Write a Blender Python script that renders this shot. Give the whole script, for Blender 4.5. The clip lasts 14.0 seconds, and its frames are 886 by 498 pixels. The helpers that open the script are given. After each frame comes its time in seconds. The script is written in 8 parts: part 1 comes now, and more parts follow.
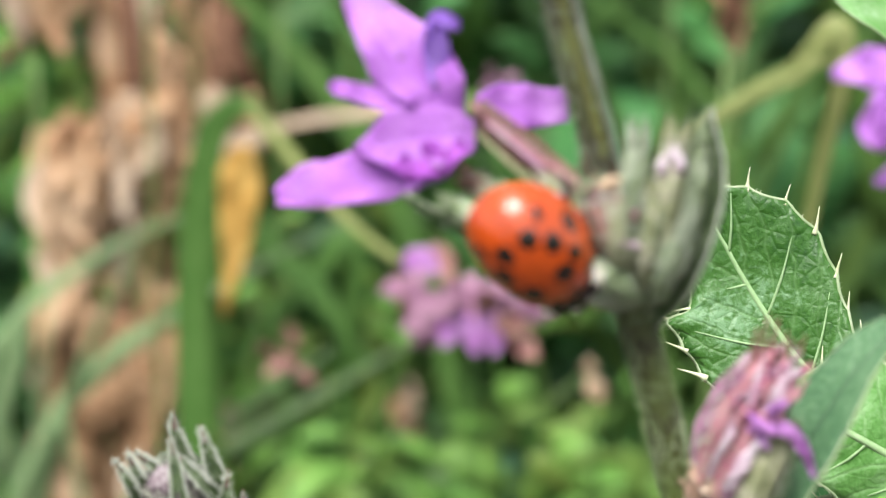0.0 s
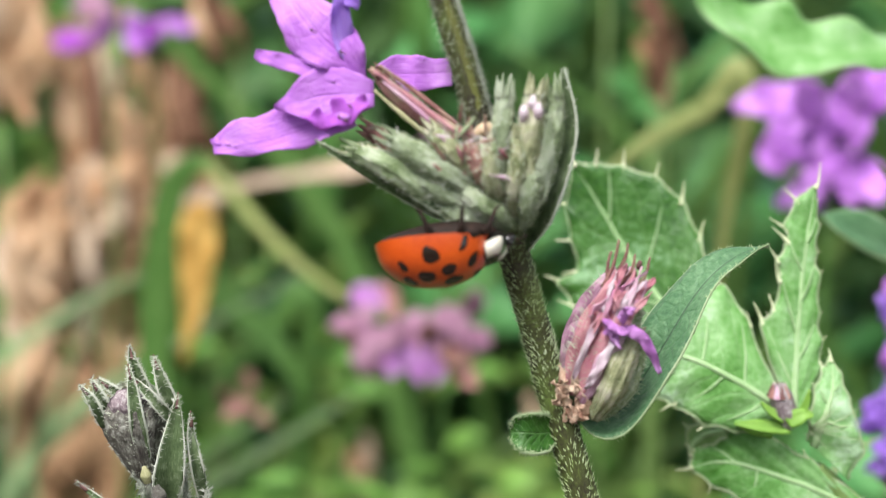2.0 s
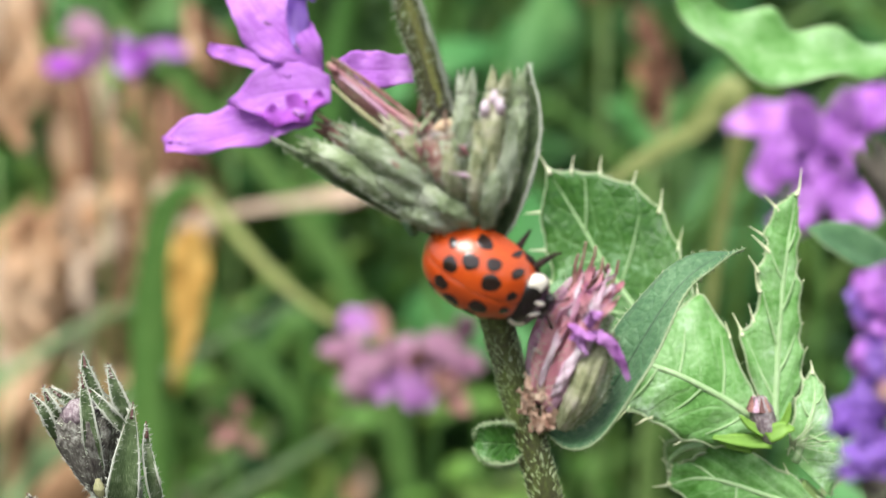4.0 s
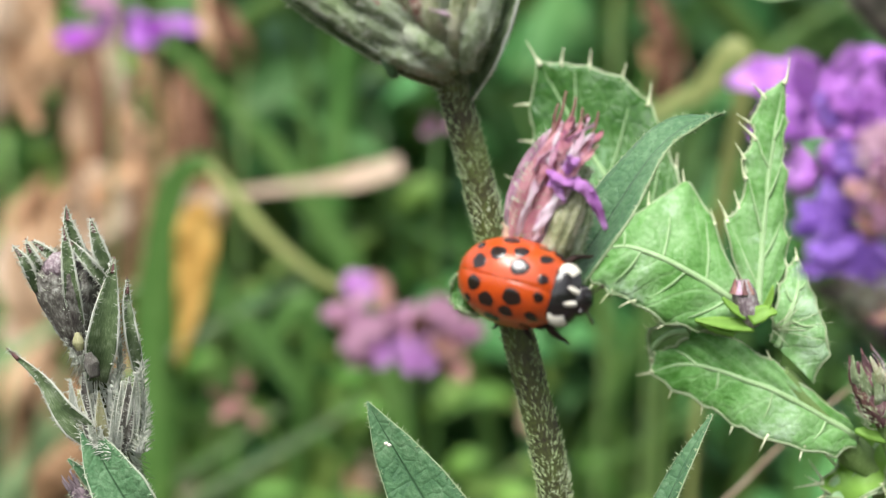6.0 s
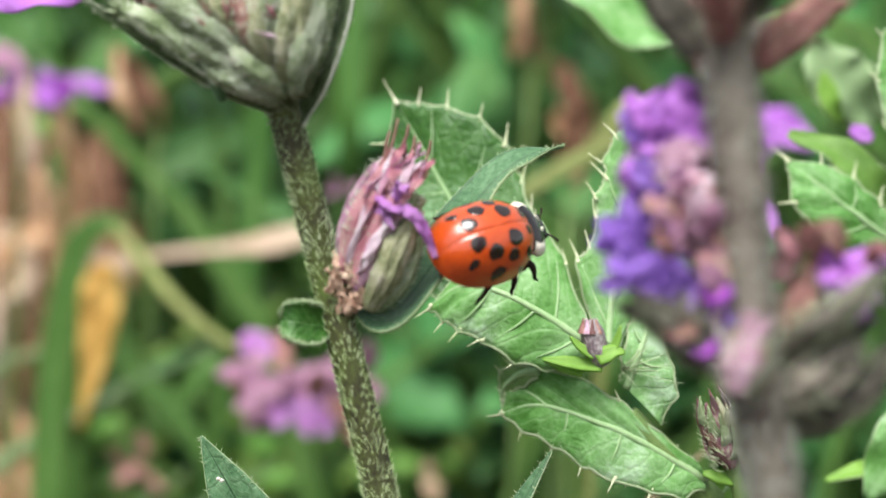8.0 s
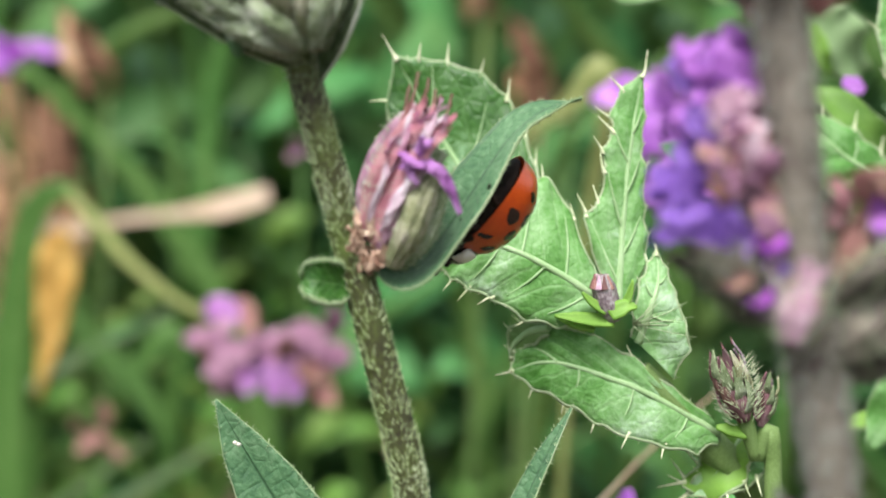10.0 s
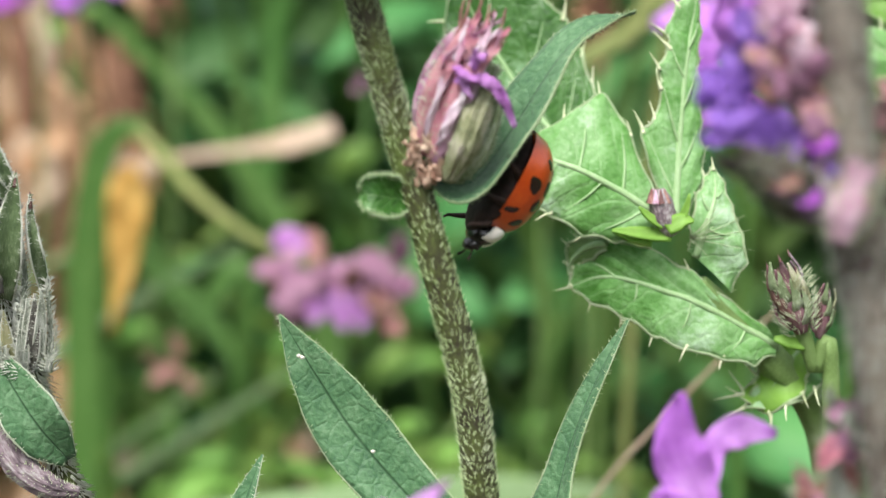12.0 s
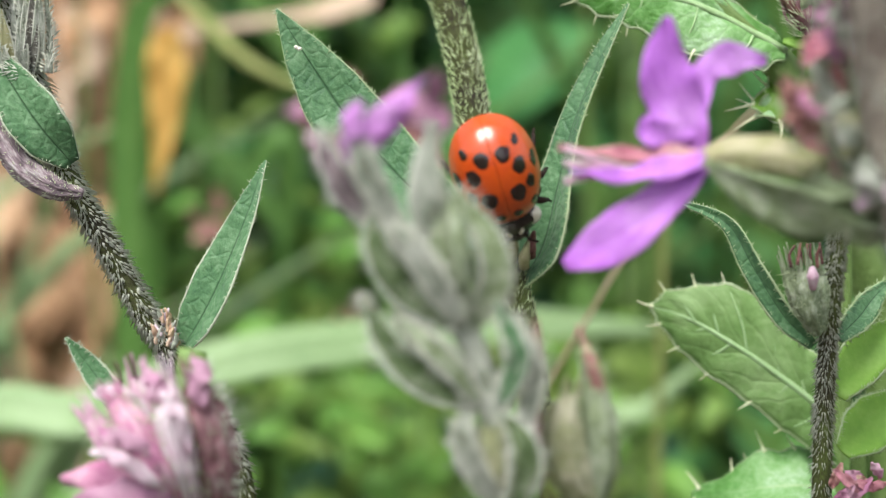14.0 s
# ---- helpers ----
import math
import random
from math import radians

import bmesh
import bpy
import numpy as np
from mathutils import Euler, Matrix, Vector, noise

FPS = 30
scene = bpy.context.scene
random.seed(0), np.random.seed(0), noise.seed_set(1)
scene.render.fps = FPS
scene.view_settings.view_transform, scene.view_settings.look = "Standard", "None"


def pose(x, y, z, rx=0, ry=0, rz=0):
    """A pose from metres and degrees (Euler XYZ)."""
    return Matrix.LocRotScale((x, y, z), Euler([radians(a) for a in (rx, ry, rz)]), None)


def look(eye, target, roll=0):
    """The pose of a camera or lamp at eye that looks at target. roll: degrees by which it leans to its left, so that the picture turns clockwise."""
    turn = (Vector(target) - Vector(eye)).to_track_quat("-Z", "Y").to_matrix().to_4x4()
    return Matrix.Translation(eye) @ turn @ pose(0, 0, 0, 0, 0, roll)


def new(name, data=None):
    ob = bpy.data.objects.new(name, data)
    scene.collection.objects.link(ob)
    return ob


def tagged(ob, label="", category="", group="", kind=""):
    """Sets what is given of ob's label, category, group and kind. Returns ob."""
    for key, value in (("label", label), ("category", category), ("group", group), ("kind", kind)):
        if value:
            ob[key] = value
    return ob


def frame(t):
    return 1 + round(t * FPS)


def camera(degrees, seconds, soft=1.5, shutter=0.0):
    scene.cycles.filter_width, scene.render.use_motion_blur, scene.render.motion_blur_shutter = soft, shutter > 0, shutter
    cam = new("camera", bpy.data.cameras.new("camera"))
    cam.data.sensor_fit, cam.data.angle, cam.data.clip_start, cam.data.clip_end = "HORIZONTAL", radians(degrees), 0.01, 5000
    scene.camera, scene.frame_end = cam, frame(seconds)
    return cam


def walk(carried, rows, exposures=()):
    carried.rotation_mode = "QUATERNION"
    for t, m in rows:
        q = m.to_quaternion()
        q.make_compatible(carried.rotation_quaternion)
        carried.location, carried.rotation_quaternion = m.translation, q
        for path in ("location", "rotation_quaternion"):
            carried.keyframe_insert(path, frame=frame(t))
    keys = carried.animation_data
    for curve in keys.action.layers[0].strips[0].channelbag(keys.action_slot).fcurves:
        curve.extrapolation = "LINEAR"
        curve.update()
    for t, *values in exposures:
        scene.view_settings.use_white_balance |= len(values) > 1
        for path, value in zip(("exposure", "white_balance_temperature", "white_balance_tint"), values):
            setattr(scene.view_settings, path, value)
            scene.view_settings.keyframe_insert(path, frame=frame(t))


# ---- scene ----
H = 0.30  # height of the lower flower node above the ground, metres


def spot(x, y, z, rx, ry, rz):
    """A pose from millimetres about the lower flower node."""
    return pose(x / 1000, y / 1000, z / 1000 + H, rx, ry, rz)


cam = camera(32, 14.0, soft=1.15)
cam.data.dof.use_dof = True
cam.data.dof.focus_distance = 0.0955
cam.data.dof.aperture_fstop = 29
PATH = [
    (0, spot(-11.66, -72.74, 26.15, 77.94, -1.01, 1.20)),
    (0.5, spot(-12.67, -80.05, 26.59, 79.28, -0.94, 0.25)),
    (1, spot(-8.01, -87.54, 20.16, 80.77, -0.72, -0.46)),
    (1.5, spot(-7.92, -88.93, 20.38, 81.16, -0.46, -0.38)),
    (2, spot(-8.01, -89.93, 20.89, 81.39, -0.27, -0.24)),
    (2.5, spot(-9.29, -91.29, 23.66, 81.40, 0.08, -0.15)),
    (3, spot(-8.52, -89.36, 17.72, 82.00, 0.00, 0.00)),
    (3.2, spot(-7.67, -88.49, 18.80, 82.25, -0.02, -0.15)),
    (5.3, spot(-4.56, -86.56, 14.02, 83.20, -0.95, 0.70)),
    (5.5, spot(-5.22, -87.22, 11.84, 83.38, -1.07, 0.68)),
    (6, spot(-2.97, -88.47, 8.11, 84.04, -1.47, 0.87)),
    (6.5, spot(0.64, -88.38, 6.05, 85.52, -2.02, 0.63)),
    (7, spot(3.36, -86.85, 4.95, 86.96, -2.29, 0.16)),
    (9.3, spot(2.82, -88.52, 5.99, 87.10, -1.85, -3.25)),
    (9.5, spot(1.39, -86.59, 4.32, 86.72, -1.74, -3.46)),
    (10, spot(-1.50, -85.92, 4.69, 85.80, -1.58, -3.75)),
    (10.5, spot(-0.33, -88.55, 3.70, 85.01, -1.20, -3.38)),
    (11, spot(-1.72, -89.29, 4.60, 84.30, -0.96, -2.75)),
    (11.5, spot(-0.06, -88.15, 2.64, 83.96, -0.95, -1.86)),
    (12, spot(-0.84, -87.54, 3.43, 83.47, -0.61, -1.26)),
    (12.5, spot(-4.45, -87.11, 5.83, 82.91, -0.58, -0.83)),
    (13, spot(0.53, -84.66, -2.17, 82.50, -0.44, -0.41)),
    (13.5, spot(2.27, -85.79, -8.05, 81.88, 0.24, 0.04)),
    (14, spot(2.88, -88.84, -11.24, 81.03, 0.82, 0.84)),
]
walk(cam, PATH)

# ---- world, sun, exposure ----
world = bpy.data.worlds.new("sky")
scene.world = world
world.use_nodes = True
wn = world.node_tree
sky = wn.nodes.new("ShaderNodeTexSky")
sky.sky_type, sky.sun_disc = "NISHITA", False
sky.sun_elevation, sky.sun_rotation = radians(58), radians(200)
overcast = wn.nodes.new("ShaderNodeHueSaturation")
overcast.inputs["Saturation"].default_value = 0.22
wn.links.new(sky.outputs[0], overcast.inputs["Color"])
wn.links.new(overcast.outputs[0], wn.nodes["Background"].inputs[0])
wn.nodes["Background"].inputs[1].default_value = 0.105
sun = new("sun", bpy.data.lights.new("sun", "SUN"))
sun.data.energy, sun.data.angle, sun.data.color = 2.5, radians(32), (1.0, 0.97, 0.93)
sun.matrix_world = look((-0.35, -0.75, 1.7), (0, 0, 0.3))
scene.view_settings.exposure = 1.23


# ---- materials ----
def ramp_node(nt, fac, stops):
    r = nt.nodes.new("ShaderNodeValToRGB")
    el = r.color_ramp.elements
    while len(el) < len(stops):
        el.new(0.5)
    for e, (p, c) in zip(el, stops):
        e.position, e.color = p, (*c, 1)
    nt.links.new(fac, r.inputs[0])
    return r.outputs[0]


def mix_node(nt, fac, a, b, blend="MIX"):
    m = nt.nodes.new("ShaderNodeMix")
    m.data_type, m.blend_type = "RGBA", blend
    for sock, val in ((m.inputs[0], fac), (m.inputs[6], a), (m.inputs[7], b)):
        if isinstance(val, bpy.types.NodeSocket):
            nt.links.new(val, sock)
        elif isinstance(val, tuple):
            sock.default_value = (*val, 1)
        else:
            sock.default_value = val
    return m.outputs[2]


def math_node(nt, op, a, b=0.0, c=0.0):
    m = nt.nodes.new("ShaderNodeMath")
    m.operation = op
    for sock, val in zip(m.inputs, (a, b, c)):
        if isinstance(val, bpy.types.NodeSocket):
            nt.links.new(val, sock)
        else:
            sock.default_value = val
    return m.outputs[0]


def noise_node(nt, coord, scale, detail=3.0, rough=0.55):
    n = nt.nodes.new("ShaderNodeTexNoise")
    n.inputs["Scale"].default_value, n.inputs["Detail"].default_value, n.inputs["Roughness"].default_value = scale, detail, rough
    nt.links.new(coord, n.inputs["Vector"])
    return n.outputs[0]


def surface(name, cols, big=250.0, fine=2500.0, rough=0.55, bump=0.25, thin=0.0, spec=0.35, vein=None, vein_amount=0.35, cells=0.12, side_veins=0.6,
            coat=0.0, coat_rough=0.08, grain=None, sheen=0.0, island=0.0, stops=(0.3, 0.5, 0.7), mix=0.5):
    """A natural surface: colours blended at two scales, fine relief, and, for thin leaves, light through them. vein: the colour of
    a midrib and side veins laid out along the leaf; grain: stretches the pattern along the thing's length."""
    m = bpy.data.materials.new(name)
    m.use_nodes = True
    nt = m.node_tree
    bsdf = nt.nodes["Principled BSDF"]
    tc = nt.nodes.new("ShaderNodeTexCoord")
    coord = tc.outputs["Object"]
    if grain:
        mp = nt.nodes.new("ShaderNodeMapping")
        mp.inputs["Scale"].default_value = grain
        nt.links.new(tc.outputs["UV"], mp.inputs[0])
        gcoord = mp.outputs[0]
    a = noise_node(nt, coord, big, 3)
    b = noise_node(nt, gcoord if grain else coord, 6.0 if grain else fine, 4, 0.65)
    both = math_node(nt, "MULTIPLY_ADD", b, mix, math_node(nt, "MULTIPLY", a, 1.0 - mix))
    n = len(cols)
    col = ramp_node(nt, both, [(stops[0] + (stops[2] - stops[0]) * i / (n - 1), c) for i, c in enumerate(cols)])
    height = b
    if vein:
        sep = nt.nodes.new("ShaderNodeSeparateXYZ")
        nt.links.new(tc.outputs["UV"], sep.inputs[0])
        u = math_node(nt, "ABSOLUTE", math_node(nt, "MULTIPLY_ADD", sep.outputs[0], 2.0, -1.0))
        rib = math_node(nt, "SMOOTH_MIN", math_node(nt, "MULTIPLY", u, 16.0), 1.0, 0.2)
        wob = math_node(nt, "MULTIPLY_ADD", a, 0.25, math_node(nt, "MULTIPLY_ADD", u, -0.30, sep.outputs[1]))
        side = math_node(nt, "PINGPONG", math_node(nt, "MULTIPLY", wob, 7.0), 0.5)
        side = math_node(nt, "SMOOTH_MIN", math_node(nt, "MULTIPLY", side, 9.0), 1.0, 0.3)
        net = nt.nodes.new("ShaderNodeTexVoronoi")
        net.feature = "DISTANCE_TO_EDGE"
        net.inputs["Scale"].default_value = fine * 0.45
        nt.links.new(coord, net.inputs["Vector"])
        cell = math_node(nt, "SMOOTH_MIN", math_node(nt, "MULTIPLY", net.outputs[0], 6.0), 1.0, 0.3)
        lines = math_node(nt, "MULTIPLY", rib, math_node(nt, "MULTIPLY_ADD", side, side_veins, 1.0 - side_veins))
        amount = math_node(nt, "MULTIPLY", math_node(nt, "SUBTRACT", 1.0, lines), vein_amount * 2)
        amount = math_node(nt, "MULTIPLY_ADD", math_node(nt, "SUBTRACT", 1.0, cell), vein_amount * cells, amount)
        amount = math_node(nt, "MINIMUM", amount, 0.9)
        col = mix_node(nt, amount, col, vein)
        height = math_node(nt, "MULTIPLY_ADD", lines, 0.8, math_node(nt, "MULTIPLY_ADD", cell, 0.35, b))
    if island:
        geo = nt.nodes.new("ShaderNodeNewGeometry")
        tone = math_node(nt, "MULTIPLY_ADD", geo.outputs["Random Per Island"], island * 2, 1.0 - island)
        hsv = nt.nodes.new("ShaderNodeHueSaturation")
        nt.links.new(col, hsv.inputs["Color"])
        nt.links.new(tone, hsv.inputs["Value"])
        nt.links.new(math_node(nt, "MULTIPLY_ADD", geo.outputs["Random Per Island"], 0.05, 0.475), hsv.inputs["Hue"])
        col = hsv.outputs[0]
    nt.links.new(col, bsdf.inputs["Base Color"])
    bsdf.inputs["Roughness"].default_value = rough
    bsdf.inputs["Specular IOR Level"].default_value = spec
    bsdf.inputs["Coat Weight"].default_value = coat
    bsdf.inputs["Coat Roughness"].default_value = coat_rough
    bsdf.inputs["Sheen Weight"].default_value = sheen
    if bump:
        bp = nt.nodes.new("ShaderNodeBump")
        bp.inputs["Strength"].default_value, bp.inputs["Distance"].default_value = bump, 0.0003
        nt.links.new(height, bp.inputs["Height"])
        nt.links.new(bp.outputs[0], bsdf.inputs["Normal"])
    if thin:
        tr = nt.nodes.new("ShaderNodeBsdfTranslucent")
        nt.links.new(col, tr.inputs[0])
        mx = nt.nodes.new("ShaderNodeMixShader")
        mx.inputs[0].default_value = thin
        nt.links.new(bsdf.outputs[0], mx.inputs[1])
        nt.links.new(tr.outputs[0], mx.inputs[2])
        nt.links.new(mx.outputs[0], nt.nodes["Material Output"].inputs[0])
    return m


STEM = surface("hairy_stem", [(0.03, 0.022, 0.016), (0.065, 0.075, 0.022), (0.12, 0.17, 0.04)], big=350, grain=(4, 60, 1), rough=0.6, bump=0.5, stops=(0.38, 0.5, 0.62))
STEM_OLIVE = surface("olive_stem", [(0.07, 0.06, 0.02), (0.13, 0.14, 0.035), (0.20, 0.22, 0.06)], big=400, grain=(3, 30, 1), rough=0.5, bump=0.3)
STEM_GREEN = surface("green_stem", [(0.09, 0.15, 0.04), (0.17, 0.27, 0.08), (0.26, 0.38, 0.14)], big=300, grain=(4, 40, 1), rough=0.5, bump=0.35)
STEM_BROWN = surface("brown_stem", [(0.08, 0.06, 0.05), (0.19, 0.16, 0.13), (0.33, 0.30, 0.25)], big=350, grain=(4, 60, 1), rough=0.6, bump=0.5, stops=(0.38, 0.5, 0.62))
DARK_CALYX = surface("dark_calyx", [(0.03, 0.03, 0.022), (0.085, 0.075, 0.06), (0.20, 0.17, 0.14)], big=600, grain=(4, 1.2, 1), rough=0.65, bump=0.5, stops=(0.36, 0.5, 0.64))
HAIR = surface("pale_hair", [(0.34, 0.44, 0.22), (0.52, 0.60, 0.38), (0.74, 0.77, 0.64)], big=300, rough=0.5, bump=0, thin=0.3)
WOOL = surface("woolly_bract", [(0.16, 0.21, 0.10), (0.34, 0.41, 0.26), (0.62, 0.67, 0.54)], big=700, grain=(5, 2.0, 1), rough=0.7, bump=0.6, thin=0.25, stops=(0.36, 0.5, 0.64))
WOOL_PALE = surface("pale_wool", [(0.13, 0.15, 0.10), (0.42, 0.46, 0.37), (0.74, 0.75, 0.69)], big=600, grain=(4, 1.5, 1), rough=0.7, bump=0.5, thin=0.3, stops=(0.36, 0.48, 0.62))
SNOW_HAIR = surface("snow_hair", [(0.52, 0.55, 0.45), (0.68, 0.70, 0.61), (0.80, 0.81, 0.75)], big=300, rough=0.5, bump=0, thin=0.3)
LEAF = surface("willow_leaf", [(0.05, 0.14, 0.06), (0.095, 0.22, 0.095), (0.18, 0.33, 0.17)], big=300, fine=2600, rough=0.5, bump=0.4, thin=0.22, vein=(0.015, 0.055, 0.02), vein_amount=0.4, side_veins=0.12, cells=0.05, sheen=0.15, stops=(0.36, 0.5, 0.66))
CALYX_STRIPED = surface("striped_calyx", [(0.13, 0.16, 0.06), (0.42, 0.43, 0.25), (0.74, 0.69, 0.57)], big=700, grain=(10, 0.8, 1), rough=0.65, bump=0.6, thin=0.15, stops=(0.38, 0.5, 0.62))
CALYX_PINK = surface("pink_striped_calyx", [(0.30, 0.08, 0.10), (0.56, 0.30, 0.28), (0.62, 0.58, 0.38)], big=700, grain=(12, 0.6, 1), rough=0.65, bump=0.5, thin=0.15, stops=(0.40, 0.5, 0.60))
STEM_HAIR = surface("stem_hair", [(0.24, 0.34, 0.13), (0.42, 0.53, 0.27), (0.68, 0.74, 0.56)], big=300, rough=0.5, bump=0, thin=0.3)
LEAF_EDGE = surface("leaf_margin", [(0.30, 0.42, 0.20), (0.44, 0.55, 0.32), (0.58, 0.66, 0.46)], rough=0.6, bump=0.1, thin=0.3)
THISTLE = surface("thistle_leaf", [(0.07, 0.23, 0.03), (0.14, 0.35, 0.08), (0.25, 0.47, 0.18), (0.44, 0.62, 0.40)], big=190, fine=2600, mix=0.3, rough=0.5, bump=0.3, thin=0.24, vein=(0.46, 0.64, 0.36), vein_amount=0.12, cells=0.05, spec=0.45, stops=(0.36, 0.5, 0.66))
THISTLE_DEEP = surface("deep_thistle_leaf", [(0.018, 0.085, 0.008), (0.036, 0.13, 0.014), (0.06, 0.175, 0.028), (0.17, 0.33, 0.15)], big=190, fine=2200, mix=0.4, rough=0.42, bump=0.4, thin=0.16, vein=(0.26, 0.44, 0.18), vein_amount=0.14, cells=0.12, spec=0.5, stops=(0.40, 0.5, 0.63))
THISTLE_UNDER = surface("thistle_underside", [(0.12, 0.25, 0.06), (0.20, 0.35, 0.11), (0.30, 0.46, 0.19)], big=200, fine=1500, mix=0.3, rough=0.55, bump=0.3, thin=0.3, vein=(0.36, 0.52, 0.24), vein_amount=0.12, cells=0.25, stops=(0.36, 0.5, 0.66))
THISTLE_RIB = surface("thistle_rib", [(0.26, 0.43, 0.18), (0.34, 0.51, 0.25), (0.44, 0.60, 0.34)], rough=0.45, bump=0.1, thin=0.1)
SPINE = surface("spine", [(0.46, 0.56, 0.26), (0.64, 0.68, 0.44), (0.74, 0.70, 0.54)], rough=0.4, bump=0)
PETAL = surface("purple_petal", [(0.42, 0.11, 0.60), (0.63, 0.25, 0.80), (0.82, 0.48, 0.92)], big=220, grain=(6, 0.7, 1), rough=0.5, bump=0.4, thin=0.32, vein=(0.34, 0.07, 0.50), vein_amount=0.1, side_veins=0.3, cells=0.1, stops=(0.36, 0.5, 0.66))
PETAL_WHITE = surface("whitish_petal", [(0.66, 0.40, 0.54), (0.82, 0.68, 0.76), (0.90, 0.85, 0.88)], big=400, grain=(5, 0.8, 1), rough=0.65, bump=0.5, thin=0.3, stops=(0.36, 0.5, 0.64))
PETAL_DUSTY = surface("dusty_petal", [(0.32, 0.13, 0.25), (0.44, 0.23, 0.34), (0.56, 0.37, 0.46)], big=200, fine=900, rough=0.65, bump=0.3, thin=0.25)
PETAL_BLUE = surface("violet_petal", [(0.26, 0.10, 0.56), (0.42, 0.22, 0.76), (0.60, 0.40, 0.90)], big=250, grain=(5, 0.7, 1), rough=0.5, bump=0.4, thin=0.42)
PETAL_PINK = surface("wilted_petal", [(0.50, 0.14, 0.22), (0.74, 0.34, 0.40), (0.86, 0.64, 0.62)], big=500, grain=(7, 0.8, 1), rough=0.65, bump=0.6, thin=0.28, stops=(0.36, 0.5, 0.66))
PETAL_PALE = surface("pale_pink_petal", [(0.54, 0.22, 0.40), (0.76, 0.50, 0.63), (0.90, 0.80, 0.84)], big=400, grain=(5, 0.8, 1), rough=0.65, bump=0.5, thin=0.3, stops=(0.36, 0.5, 0.64))
PETAL_MAUVE = surface("mauve_shred", [(0.42, 0.13, 0.48), (0.60, 0.27, 0.66), (0.76, 0.46, 0.80)], big=400, grain=(8, 0.8, 1), rough=0.6, bump=0.4, thin=0.25, stops=(0.38, 0.5, 0.64))
PETAL_ROSE = surface("rose_petal", [(0.46, 0.12, 0.30), (0.70, 0.34, 0.50), (0.86, 0.66, 0.74)], big=500, grain=(9, 0.7, 1), rough=0.65, bump=0.5, thin=0.28, stops=(0.38, 0.5, 0.64))
MAUVE_CUP = surface("mauve_cup", [(0.12, 0.05, 0.06), (0.28, 0.14, 0.16), (0.50, 0.36, 0.38)], big=500, grain=(9, 0.9, 1), rough=0.7, bump=0.5, thin=0.15, stops=(0.38, 0.5, 0.64))
PETAL_DARK = surface("magenta_shred", [(0.30, 0.05, 0.42), (0.44, 0.10, 0.58), (0.56, 0.2, 0.68)], big=300, grain=(24, 2, 1), rough=0.6, bump=0.3, thin=0.25)
CALYX = surface("hairy_calyx", [(0.11, 0.16, 0.06), (0.29, 0.37, 0.20), (0.62, 0.67, 0.52)], big=700, grain=(6, 1.6, 1), rough=0.65, bump=0.6, thin=0.15, stops=(0.36, 0.5, 0.64))
CALYX_YELLOW = surface("yellowish_calyx", [(0.22, 0.25, 0.10), (0.42, 0.41, 0.22), (0.58, 0.53, 0.38)], big=500, grain=(4, 1, 1), rough=0.6, bump=0.4, thin=0.2)
CALYX_RED = surface("reddish_calyx", [(0.13, 0.05, 0.04), (0.36, 0.16, 0.15), (0.52, 0.40, 0.28)], big=700, grain=(4, 1.2, 1), rough=0.65, bump=0.6, thin=0.15, stops=(0.36, 0.5, 0.64))
BUD = surface("bud_scale", [(0.06, 0.045, 0.055), (0.25, 0.19, 0.21), (0.52, 0.49, 0.48)], big=700, grain=(5, 2, 1), rough=0.7, bump=0.6, stops=(0.36, 0.5, 0.66))
HEAD = surface("downy_head", [(0.045, 0.035, 0.035), (0.15, 0.14, 0.12), (0.44, 0.44, 0.39)], big=900, grain=(9, 2.5, 1), rough=0.7, bump=0.7, stops=(0.38, 0.52, 0.64))
SEPAL = surface("silvery_sepal", [(0.035, 0.065, 0.025), (0.115, 0.175, 0.07), (0.36, 0.44, 0.28)], big=900, grain=(9, 2.2, 1), rough=0.6, bump=0.6, thin=0.12, stops=(0.36, 0.52, 0.66))
WHITE_HAIR = surface("white_hair", [(0.44, 0.52, 0.34), (0.60, 0.66, 0.50), (0.74, 0.77, 0.66)], big=300, rough=0.5, bump=0, thin=0.3)
TIP = surface("dark_tip", [(0.05, 0.025, 0.03), (0.11, 0.05, 0.05), (0.2, 0.1, 0.08)], rough=0.7, bump=0.2)
BEIGE = surface("dry_husk", [(0.36, 0.22, 0.13), (0.55, 0.40, 0.26), (0.66, 0.54, 0.40)], big=300, grain=(20, 3, 1), rough=0.75, bump=0.4)
HUSK = surface("cream_husk", [(0.40, 0.20, 0.14), (0.66, 0.46, 0.34), (0.80, 0.68, 0.54)], big=700, fine=3000, rough=0.7, bump=0.4, thin=0.2)
DRY = surface("dry_leaf", [(0.26, 0.12, 0.06), (0.56, 0.33, 0.19), (0.76, 0.55, 0.38)], big=60, fine=400, rough=0.75, bump=0.4, thin=0.2, island=0.1, stops=(0.34, 0.48, 0.62))
BARK = surface("dark_litter", [(0.06, 0.028, 0.015), (0.15, 0.07, 0.04), (0.26, 0.14, 0.08)], big=60, fine=400, rough=0.8, bump=0.4)
STRAW = surface("straw", [(0.36, 0.25, 0.16), (0.52, 0.39, 0.28), (0.64, 0.52, 0.41)], big=60, fine=500, rough=0.7, bump=0.2, thin=0.15)
YELLOW = surface("yellowed_leaf", [(0.50, 0.24, 0.06), (0.66, 0.40, 0.10), (0.72, 0.52, 0.18)], big=40, fine=400, rough=0.6, bump=0.2, thin=0.3)
